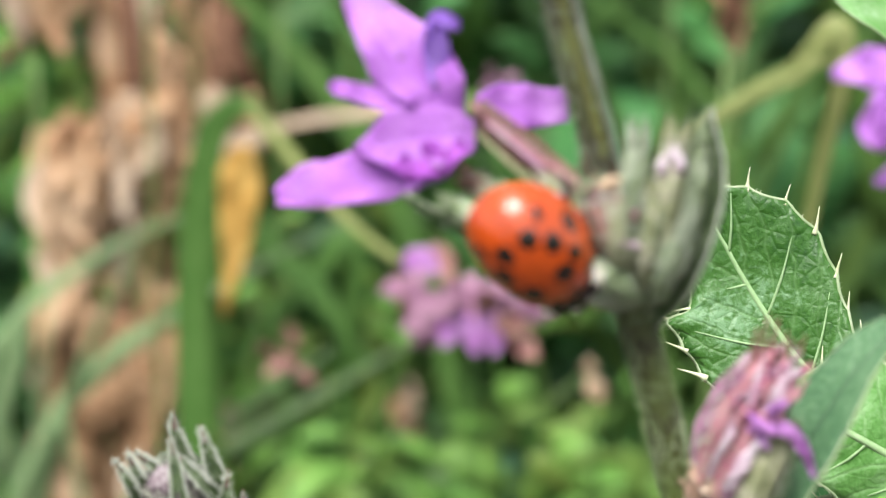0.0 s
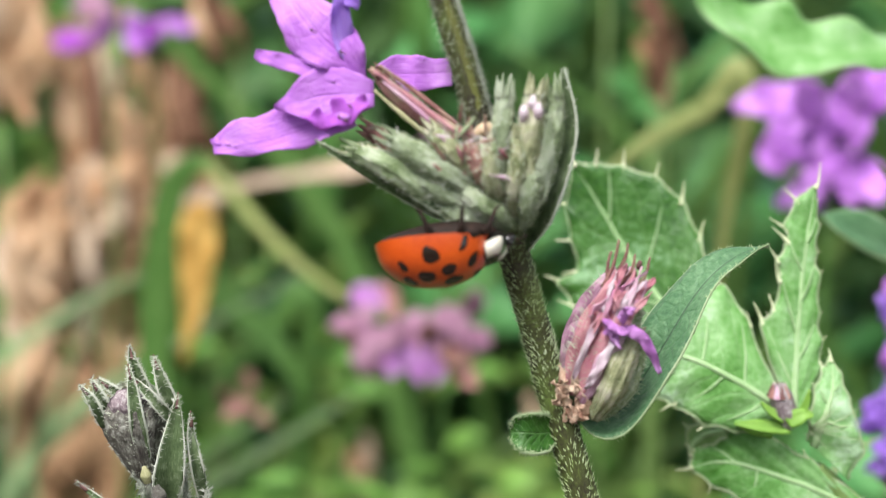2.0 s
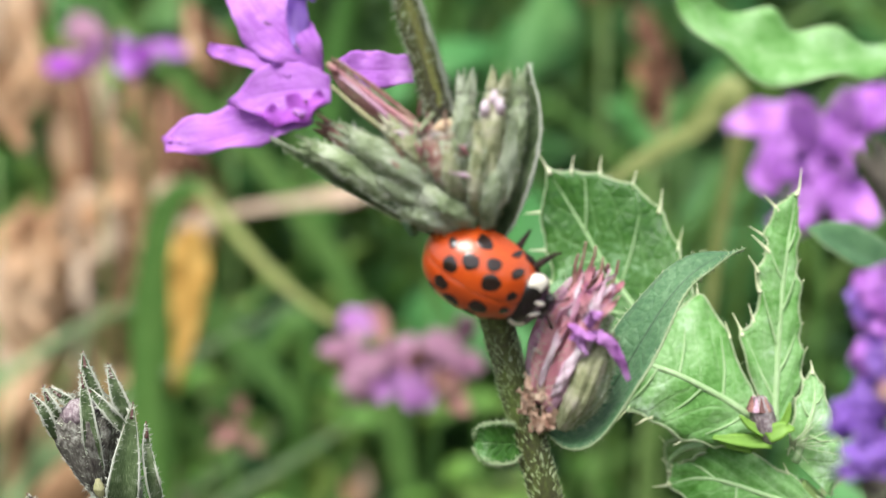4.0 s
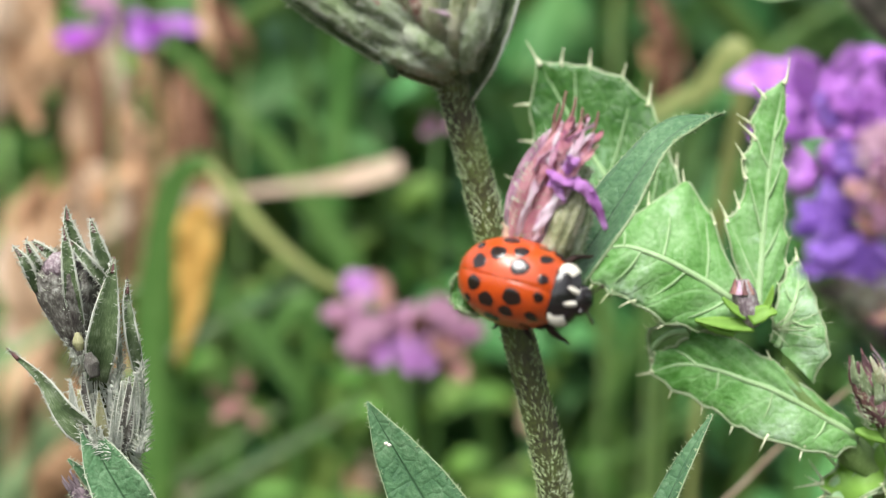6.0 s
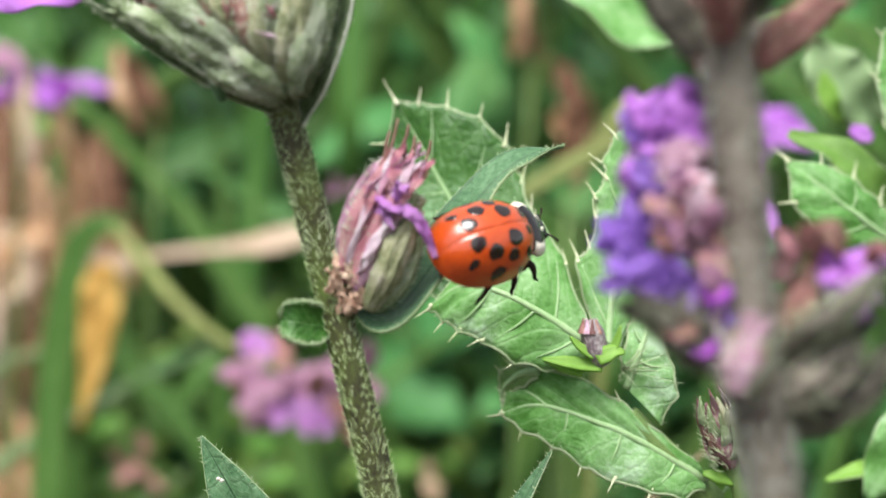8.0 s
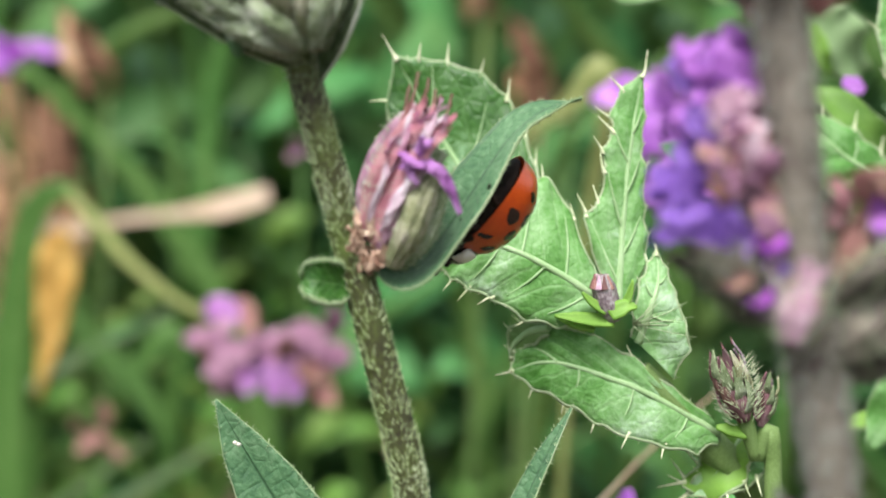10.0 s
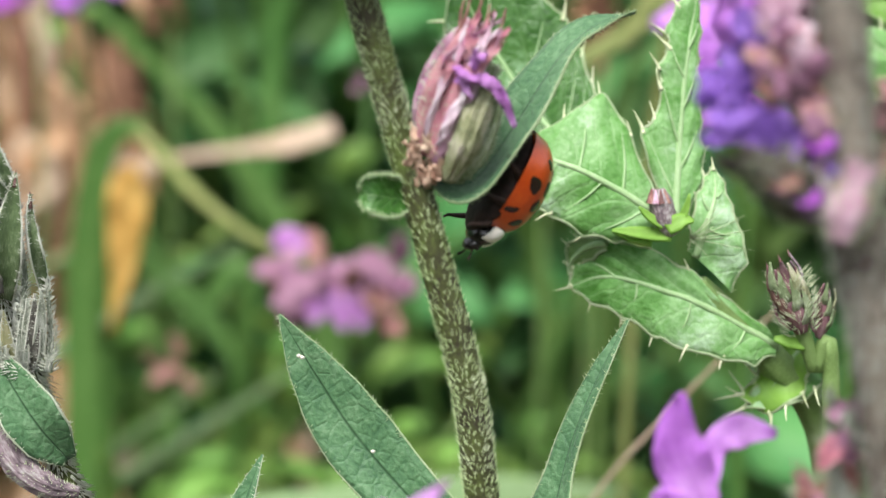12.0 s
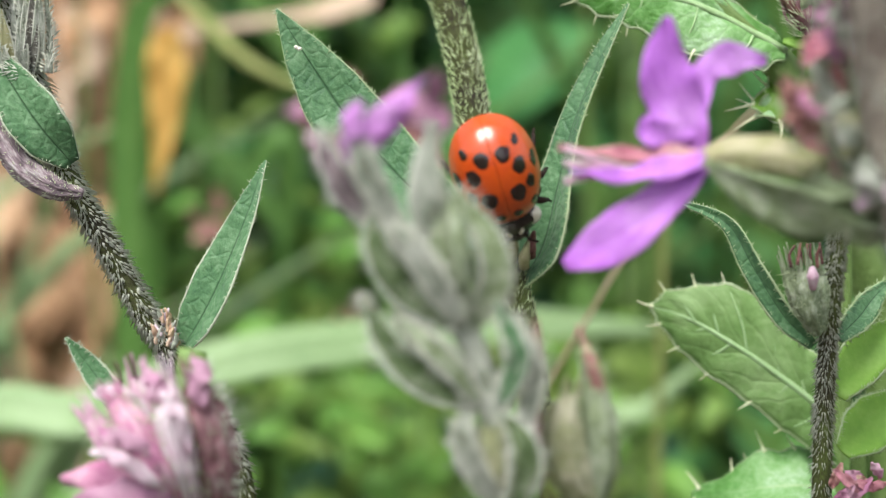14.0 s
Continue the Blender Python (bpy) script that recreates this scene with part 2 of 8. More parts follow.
GRASS = surface("grass", [(0.058, 0.145, 0.028), (0.105, 0.225, 0.048), (0.175, 0.31, 0.085)], big=40, fine=600, rough=0.5, bump=0.15, thin=0.25, island=0.22)
GRASS_PALE = surface("pale_grass", [(0.19, 0.31, 0.13), (0.27, 0.40, 0.19), (0.35, 0.49, 0.27)], big=40, fine=600, rough=0.5, bump=0.15, thin=0.25)
OLIVE = surface("olive_stalk", [(0.16, 0.20, 0.06), (0.24, 0.28, 0.09), (0.34, 0.34, 0.15)], big=40, fine=600, rough=0.55, bump=0.15, thin=0.15)
UNDER = surface("undergrowth", [(0.055, 0.165, 0.045), (0.095, 0.25, 0.075), (0.19, 0.36, 0.115)], big=25, fine=300, rough=0.55, bump=0.15, thin=0.25, island=0.4)
TEAL = surface("blue_green_leaf", [(0.065, 0.18, 0.085), (0.105, 0.26, 0.125), (0.19, 0.35, 0.18)], big=25, fine=300, rough=0.5, bump=0.15, thin=0.2, island=0.3)
LIME = surface("lime_leaf", [(0.16, 0.32, 0.05), (0.24, 0.44, 0.07), (0.34, 0.54, 0.12)], big=60, fine=600, rough=0.5, bump=0.2, thin=0.3, island=0.2)
FRESH = surface("fresh_leaf", [(0.10, 0.22, 0.04), (0.17, 0.32, 0.06), (0.27, 0.43, 0.10)], big=60, fine=600, rough=0.5, bump=0.2, thin=0.3, island=0.25)
SOIL = surface("soil", [(0.03, 0.022, 0.014), (0.06, 0.045, 0.03), (0.10, 0.075, 0.05)], big=15, fine=120, rough=0.9, bump=0.8)
SHELL = surface("orange_shell", [(0.40, 0.040, 0.004), (0.50, 0.062, 0.005), (0.58, 0.092, 0.009)], big=350, fine=4000, rough=0.32, bump=0.03, spec=0.5, coat=0.6, coat_rough=0.2)
BLACK = surface("black_chitin", [(0.006, 0.005, 0.005), (0.012, 0.010, 0.010), (0.025, 0.02, 0.02)], rough=0.25, bump=0.05, spec=0.5, coat=0.3)
SPOT = surface("black_spot", [(0.012, 0.007, 0.006), (0.018, 0.009, 0.007), (0.03, 0.012, 0.008)], rough=0.25, bump=0.0, spec=0.5, coat=0.5)
CREAM = surface("cream_patch", [(0.62, 0.56, 0.44), (0.74, 0.70, 0.60), (0.8, 0.78, 0.70)], rough=0.3, bump=0.05, coat=0.3)
BELLY = surface("dark_belly", [(0.010, 0.007, 0.006), (0.022, 0.013, 0.010), (0.05, 0.025, 0.018)], big=900, rough=0.65, bump=0.5, spec=0.2)


# ---- building ----
rng = random.Random(7)


def unit(v):
    v = np.asarray(v, float)
    return v / max(np.linalg.norm(v), 1e-9)


def smooth_line(pts, n):
    """n points on a smooth curve through the given ones."""
    p = np.asarray(pts, float)
    if len(p) == 2:
        return p[0] + (p[1] - p[0]) * np.linspace(0, 1, n)[:, None]
    q = np.vstack([2 * p[0] - p[1], p, 2 * p[-1] - p[-2]])
    out = []
    for s in np.linspace(0, len(p) - 1, n):
        i = min(int(s), len(p) - 2)
        t = s - i
        a, b, c, d = q[i : i + 4]
        out.append(0.5 * (2 * b + (c - a) * t + (2 * a - 5 * b + 4 * c - d) * t * t + (3 * b - a - 3 * c + d) * t**3))
    return np.array(out)


def along(values, n):
    """n values spread evenly over the given ones."""
    return np.interp(np.linspace(0, 1, n), np.linspace(0, 1, len(values)), values)


class Shape:
    """A mesh in the making, in millimetres about the lower flower node."""

    def __init__(self):
        self.v, self.f, self.uv, self.n = [], [], [], 0

    def add(self, verts, faces, uv=None):
        verts = np.asarray(verts, float).reshape(-1, 3)
        self.v.append(verts)
        self.uv.append(np.zeros((len(verts), 2)) if uv is None else np.asarray(uv, float))
        self.f += [tuple(i + self.n for i in f) for f in faces]
        self.n += len(verts)

    def tube(self, pts, radii, seg=10, n=None, ribs=0.0, ribcount=6, bumpy=0.0, start=(1, 0.3, 0.2)):
        n = n or max(2, 5 * len(pts))
        line, rad = smooth_line(pts, n), along(radii, n)
        tan = np.gradient(line, axis=0)
        side = unit(np.cross(tan[0], start))
        verts, uv = [], []
        for i in range(n):
            t = unit(tan[i])
            side = unit(side - t * (side @ t))
            other = np.cross(t, side)
            for k in range(seg):
                a = 2 * math.pi * k / seg
                r = rad[i] * (1 + ribs * math.cos(a * ribcount)) + bumpy * rng.uniform(-1, 1)
                verts.append(line[i] + r * (math.cos(a) * side + math.sin(a) * other))
                uv.append((k / seg, i / (n - 1)))
        faces = [(i * seg + k, i * seg + (k + 1) % seg, (i + 1) * seg + (k + 1) % seg, (i + 1) * seg + k) for i in range(n - 1) for k in range(seg)]
        faces += [tuple(reversed(range(seg))), tuple(range((n - 1) * seg, n * seg))]
        self.add(verts, faces, uv)
        return self

    def cone(self, base, tip, r, seg=4):
        base, tip = np.asarray(base, float), np.asarray(tip, float)
        d = unit(tip - base)
        s = unit(np.cross(d, (0.31, 0.52, 0.8)))
        o = np.cross(d, s)
        ring = [base + r * (math.cos(2 * math.pi * k / seg) * s + math.sin(2 * math.pi * k / seg) * o) for k in range(seg)]
        self.add(ring + [tip], [(k, (k + 1) % seg, seg) for k in range(seg)], [(k / seg, 0) for k in range(seg)] + [(0.5, 1)])
        return self

    def spine(self, base, tip, r=0.16):
        """A stout-footed, slender, slightly bent thorn."""
        base, tip = np.asarray(base, float), np.asarray(tip, float)
        bend = np.array([rng.uniform(-1, 1), rng.uniform(-1, 1), rng.uniform(-1, 1)]) * 0.06 * np.linalg.norm(tip - base)
        return self.tube([base, base + (tip - base) * 0.3 + bend, tip], [r, r * 0.42, 0.02], 6, 7)

    def hairs(self, pts, radii, count, length, lean=0.3, r=0.035, spread=1.0):
        line, rad = smooth_line(pts, 60), along(radii, 60)
        tan = np.gradient(line, axis=0)
        for _ in range(count):
            s = rng.uniform(0, 58.9)
            i = int(s)
            p, t = line[i] + (line[i + 1] - line[i]) * (s - i), unit(tan[i])
            w = unit(np.cross(t, (rng.uniform(-1, 1), rng.uniform(-1, 1), rng.uniform(-1, 1))))
            d = unit(w + t * (lean + rng.uniform(-0.5, 0.5)) * spread)
            self.cone(p + w * rad[i] * 0.93, p + w * rad[i] + d * length * rng.uniform(0.5, 1.3), r, 3)
        return self

    def blade(self, pts, face, left, right=None, n=28, m=8, fold=0.25, curl=0.0, wave=0.0, waves=3.0, thick=0.14, teeth=0.0, teethn=30, phase=0.0, droop=0.0):
        """A leaf or petal along pts whose upper side looks to face; left and right: its half-widths from foot to tip."""
        right = right or left
        line = smooth_line(pts, n)
        tan = np.gradient(line, axis=0)
        wl, wr = along(left, n), along(right, n)
        face = unit(face)
        rows = [[], []]
        uv = []
        for i in range(n):
            t = unit(tan[i])
            s = unit(np.cross(t, face))
            nrm = np.cross(s, t)
            v = i / (n - 1)
            for k in range(m + 1):
                u = 2 * k / m - 1
                w = wl[i] if u < 0 else wr[i]
                jag = 1 + teeth * (((v * teethn) % 1.0) - 0.5) if k in (0, m) else 1
                lift = fold * abs(u) * w - curl * u * u * w + wave * math.sin(2 * math.pi * waves * v + phase + (2.1 if u > 0 else 0)) * abs(u) ** 1.5
                lift -= droop * v * v
                p = line[i] + s * u * w * jag + nrm * lift
                rows[0].append(p + nrm * thick / 2)
                rows[1].append(p - nrm * thick / 2)
                uv.append((k / m, v))
        g = m + 1
        k0 = n * g
        faces = []
        for i in range(n - 1):
            for k in range(m):
                a, b, c, d = i * g + k, i * g + k + 1, (i + 1) * g + k + 1, (i + 1) * g + k
                faces += [(a, b, c, d), (k0 + d, k0 + c, k0 + b, k0 + a)]
            faces += [(i * g, (i + 1) * g, k0 + (i + 1) * g, k0 + i * g), (i * g + m, k0 + i * g + m, k0 + (i + 1) * g + m, (i + 1) * g + m)]
        for k in range(m):
            faces += [(k, k0 + k, k0 + k + 1, k + 1), ((n - 1) * g + k, (n - 1) * g + k + 1, k0 + (n - 1) * g + k + 1, k0 + (n - 1) * g + k)]
        self.add(rows[0] + rows[1], faces, uv + uv)
        self.edges = [np.array([(rows[0][i * g + k] + rows[1][i * g + k]) / 2 for i in range(n)]) for k in (0, m)]
        self.axis = line
        return self

    def lobed(self, mid, left, right, face, n=44, m=8, puff=0.35, ribs=5, thick=0.2, ruffle=0.12, seed=0.0, scallop=0.32):
        """A leaf between its midrib and two edges, quilted between the side veins; left and right run from foot to tip."""
        line, el, er = smooth_line(mid, n), smooth_line(left, n), smooth_line(right, n)
        for e, ctrl in ((el, left), (er, right)):
            for i in range(n):
                part_way = (i / (n - 1) * (len(ctrl) - 1)) % 1.0
                dip = min(scallop, 0.3 * np.linalg.norm(e[i] - line[i])) * math.sin(math.pi * part_way) ** 0.7
                e[i] -= unit(e[i] - line[i]) * dip
        face = unit(face)
        rows, uv = [[], []], []
        for i in range(n):
            v = i / (n - 1)
            for k in range(2 * m + 1):
                q = (k - m) / m
                e = el[i] if q < 0 else er[i]
                a = abs(q)
                across = e - line[i]
                swell = abs(math.sin(math.pi * (ribs * (v - 0.18 * a) + (0.5 if q < 0 else 0)))) * math.sin(math.pi * min(1.0, a * 1.02)) ** 0.7
                wide = min(1.0, np.linalg.norm(across) / 2.0)
                p = line[i] + across * a
                lift = 0.8 * puff * wide * swell + 0.3 * puff * noise.noise(Vector((p[0] * 0.5 + seed, p[1] * 0.5, p[2] * 0.5)))
                lift += ruffle * wide * a * a * math.sin(9 * v * ribs + seed + (1.7 if q > 0 else 0))
                rows[0].append(p + face * (lift + thick / 2))
                rows[1].append(p + face * (lift - thick / 2))
                uv.append(((k / (2 * m)), v))
        g, m2 = 2 * m + 1, 2 * m
        k0 = n * g
        faces = []
        for i in range(n - 1):
            for k in range(m2):
                a, b, c, d = i * g + k, i * g + k + 1, (i + 1) * g + k + 1, (i + 1) * g + k
                faces += [(a, b, c, d), (k0 + d, k0 + c, k0 + b, k0 + a)]
            faces += [(i * g, (i + 1) * g, k0 + (i + 1) * g, k0 + i * g), (i * g + m2, k0 + i * g + m2, k0 + (i + 1) * g + m2, (i + 1) * g + m2)]
        self.add(rows[0] + rows[1], faces, uv + uv)
        self.edges = [np.array([(rows[0][i * g + k] + rows[1][i * g + k]) / 2 for i in range(n)]) for k in (0, m2)]
        self.axis = np.array([rows[0][i * g + m] for i in range(n)])
        return self

    def mesh(self, name, origin, smooth=True):
        v = np.vstack(self.v) - np.asarray(origin, float)
        me = bpy.data.meshes.new(name)
        me.from_pydata((v / 1000).tolist(), [], self.f)
        layer = me.uv_layers.new(name="UVMap")
        uv = np.vstack(self.uv)
        idx = np.zeros(len(me.loops), dtype=np.int32)
        me.loops.foreach_get("vertex_index", idx)
        layer.data.foreach_set("uv", uv[idx].astype(np.float32).ravel())
        me.polygons.foreach_set("use_smooth", np.full(len(me.polygons), smooth))
        me.update()
        return me


def thing(name, base, label, category, group="", kind=""):
    ob = new(name)
    ob.empty_display_size = 0.002
    ob.location = (base[0] / 1000, base[1] / 1000, base[2] / 1000 + H)
    ob["base"] = base
    return tagged(ob, label, category, group, kind)


def part(name, shape, material, parent, label="", kind=""):
    origin = parent["base"]
    ob = new(name, shape.mesh(name, origin))
    ob.data.materials.append(material)
    ob.parent = parent
    ob["base"] = origin
    return tagged(ob, label, kind=kind)


def single(name, shape, material, base, label, category, group="", kind=""):
    """A thing that is one mesh."""
    ob = new(name, shape.mesh(name, base))
    ob.data.materials.append(material)
    ob.location = (base[0] / 1000, base[1] / 1000, base[2] / 1000 + H)
    return tagged(ob, label, category, group, kind)


def leaf_part(parent, pts, face, left, right=None, material=None, label="", hairy=True, name="leaf", edge=None, wool=1.0, **kw):
    s = Shape().blade(pts, face, left, right, **kw)
    ob = part(name, s, material or LEAF, parent, label)
    rim = Shape()
    for e in s.edges:
        rim.tube(e, [0.06 * wool, 0.085 * wool, 0.07 * wool, 0.03 * wool], 5, len(e))
        if hairy:
            rim.hairs(e, [0.08, 0.08], 220 if edge is None else 110, 0.24 * wool, r=0.032)
    part("margin", rim, edge or LEAF_EDGE, ob, "pale hairy leaf margin")
    return ob


def calyx_part(parent, pts, radii, material=None, teeth=6, tooth=1.0, hair=90, hair_len=0.5, label="", name="calyx", broad=0.32, ribs=0.13, bumpy=0.06):
    """A ribbed flower cup with pointed teeth round its mouth and soft hairs."""
    s = Shape().tube(pts, radii, 30, 34, ribs=ribs, ribcount=teeth, bumpy=bumpy)
    line = smooth_line(pts, 8)
    d = unit(line[-1] - line[-2])
    a = unit(np.cross(d, (0.2, 1, 0.3)))
    b = np.cross(d, a)
    sepals = []
    for k in range(teeth):
        w = math.cos(2 * math.pi * k / teeth) * a + math.sin(2 * math.pi * k / teeth) * b
        sepals.append((line[-1] + w * radii[-1] * 0.85 - d * 0.1, line[-1] + w * radii[-1] * 1.1 + d * tooth * rng.uniform(0.7, 1.2), radii[-1] * broad))
    ob = part(name, s, material or CALYX, parent, label)
    for foot, tip, w in sepals:
        part("tooth", Shape().tube([foot, (foot + tip) / 2 + d * 0.05, tip], [w, w * 0.85, w * 0.4, 0.03], 7, 8, bumpy=0.02), material or CALYX, ob)
    if hair:
        part("hairs", Shape().hairs(pts, radii, hair, hair_len, 0.4, r=0.03), HAIR, ob, "soft whitish hairs", "stuff")
    return ob


def petal_part(parent, pts, face, widths, right=None, material=None, name="petal", **kw):
    opts = dict(n=30, m=12, fold=0.1, wave=0.2, waves=2.6, thick=0.09, teeth=0.06, teethn=9, phase=rng.uniform(0, 6))
    opts.update(kw)
    return part(name, Shape().blade(pts, face, widths, right, **opts), material or PETAL, parent)


# ---- ground ----
def build_ground():
    s = Shape()
    xs = np.concatenate([-np.geomspace(4e6, 1500, 14), np.linspace(-1200, 1200, 31), np.geomspace(1500, 4e6, 14)])
    ys = np.concatenate([-np.geomspace(4e6, 1500, 14), np.linspace(-1200, 1200, 31), np.geomspace(1500, 4e6, 14)])
    verts = [(x, y, -300 + (18 * noise.noise(Vector((x / 160, y / 160, 0))) if max(abs(x), abs(y)) < 1300 else 0)) for y in ys for x in xs]
    w = len(xs)
    s.add(verts, [(j * w + i, j * w + i + 1, (j + 1) * w + i + 1, (j + 1) * w + i) for j in range(len(ys) - 1) for i in range(w - 1)])
    single("ground", s, SOIL, (0, 0, -300), "dark bare soil under the wild plants", "ground", kind="structure")


# ---- the main flowering plant ----
def build_main_plant():
    stem_pts = [(-8.9, -2.5, 26.7), (-7.6, -2.0, 21.7), (-6.1, -1.8, 17.0), (-5.1, -1.5, 13.1), (-3.6, -1.0, 7.8), (-2.3, -0.4, 3.3), (-1.0, 0.0, -1.2)] + [(1.9, 0.3, -11.3), (3.0, 0.6, -16.1), (3.8, 0.9, -22.0)] + [(5.7, 1.4, -28.9), (6.9, 1.8, -36.0), (8.1, 2.2, -43.9)] + [(6, 6, -120), (9, 10, -302)]
    radii = [0.72, 0.75, 0.78, 0.84, 0.92, 0.92, 0.94, 0.98, 1.0, 1.0, 1.0, 1.0, 1.1, 1.6, 1.9]
    plant = thing("loosestrife_plant", (9, 10, -300), "tall loosestrife with purple flower whorls and a hairy brown-green stem", "plant")
    stem = part("stem", Shape().tube(stem_pts, radii, 16, 140, bumpy=0.03), STEM, plant, "brown-green stem covered in short pale hairs")
    part("hairs", Shape().hairs(stem_pts[:5], radii[:5], 1700, 0.42, lean=0.6, r=0.025), WHITE_HAIR, stem, "soft whitish hairs", "stuff")
    part("hairs", Shape().hairs(stem_pts[3:7], radii[3:7], 1700, 0.4, lean=-1.8, r=0.038), STEM_HAIR, stem, "short pale bristly hairs", "stuff")
    part("hairs", Shape().hairs(stem_pts[6:12], radii[6:12], 3800, 0.45, lean=-2.0, r=0.042), STEM_HAIR, stem, "short pale bristly hairs", "stuff")

    # pale hairy line added on the right; its whiteness paints in the lit edge
    side = [(p[0] + 0.72, p[1] - 0.25, p[2]) for p in stem_pts[:4]]
    seam = part("seam", Shape().tube(side, [0.14, 0.17, 0.16, 0.1], 8, 40, bumpy=0.04), WOOL_PALE, stem, "pale woolly line painting the stem's lit right edge")
    part("hairs", Shape().hairs(side, [0.15, 0.15], 650, 0.3, 0.8, r=0.026), SNOW_HAIR, seam, "white woolly hairs", "stuff")
    # lighter olive strip laid over the stem; its colour paints in the lit front
    part("lit_strip", Shape().tube([(p[0] + 0.12, p[1] - 0.5, p[2]) for p in stem_pts[:4]], [0.26, 0.3, 0.32, 0.2], 10, 40, bumpy=0.03), STEM_OLIVE, stem, "olive strip standing for the stem's lit front")

    # upper whorl: the open purple flower
    flower = part("flower", Shape().tube([(-6.7, -1.6, 14.1), (-9.0, -2.0, 15.4), (-10.6, -2.2, 16.7), (-11.7, -2.4, 17.9)], [0.5, 0.52, 0.48, 0.14], 14, 24, ribs=0.12, bumpy=0.03), CALYX_PINK, plant, "open purple flower with crumpled petals")
    petal_part(flower, [(-12.3, -2.0, 17.1), (-13.4, -2.2, 18.6), (-14.7, -2.0, 19.9), (-16.3, -1.5, 22.0), (-17.9, -1.2, 24.0)], (0.2, -1, 0.1), [0.5, 1.1, 1.5, 1.9, 1.5, 1.0, 0.15], [0.5, 1.2, 1.7, 1.9, 1.2, 0.6, 0.15], wave=0.3, waves=3)
    petal_part(flower, [(-12.7, -2.0, 18.3), (-13.2, -2.0, 19.3), (-13.4, -2.2, 21.0), (-13.2, -2.4, 21.7), (-12.3, -2.6, 21.4)], (0.2, -1, 0.2), [0.4, 0.6, 0.6, 0.5, 0.4, 0.2], material=PETAL_BLUE, wave=0.2)
    petal_part(flower, [(-13.6, -2.4, 17.6), (-15.8, -2.4, 18.1), (-17.3, -2.4, 18.4), (-18.2, -2.4, 18.7)], (0.1, -1, 0.4), [0.6, 0.7, 0.55, 0.4, 0.45, 0.2], wave=0.15)
    petal_part(flower, [(-11.5, -2.8, 16.5), (-14.1, -2.8, 16.4), (-15.9, -2.8, 16.0), (-17.1, -2.8, 15.7)], (0, -1, 0.2), [0.7, 1.5, 1.6, 1.1, 0.5, 0.1], wave=0.18, waves=2)
    petal_part(flower, [(-12.7, -2.4, 15.3), (-15.2, -2.4, 14.5), (-17.8, -2.4, 13.7), (-20.6, -2.4, 13.1)], (0.1, -1, 0.5), [0.6, 1.0, 1.0, 0.8, 0.5, 0.2], [0.6, 1.0, 1.4, 1.7, 1.6, 0.9], wave=0.35)
    petal_part(flower, [(-19.3, -2.2, 13.8), (-20.1, -2.2, 13.8), (-20.8, -2.2, 13.7)], (0.1, -1, 0.5), [0.5, 0.35, 0.3, 0.25, 0.1], wave=0.1)
    petal_part(flower, [(-11.5, 0.5, 17.4), (-10.0, 0.5, 17.5), (-8.6, 0.5, 17.5), (-7.1, 0.5, 17.6)], (0, -1, 0.2), [0.6, 1.1, 1.1, 0.9, 0.8])
    petal_part(flower, [(-11.8, -3.2, 16.1), (-13.2, -3.2, 15.5), (-14.4, -3.2, 15.1), (-15.5, -3.2, 15.2)], (0, -1, 0.5), [0.3, 0.8, 0.8, 0.5, 0.1], material=PETAL_DARK, wave=0.4)
    for q in [(-12.2, -3.4, 15.3), (-12.8, -3.4, 15.8), (-13.4, -3.4, 15.2), (-13.0, -3.4, 15.0), (-11.3, -3.4, 18.0), (-13.3, -3.4, 18.8), (-14.9, -3.4, 20.0)]:
        part("anther", Shape().tube([(q[0] + 0.2, q[1] + 0.7, q[2] - 0.1), q, (q[0] - 0.05, q[1] - 0.12, q[2] + 0.12)], [0.04, 0.06, 0.08], 6, 5), TIP, flower)

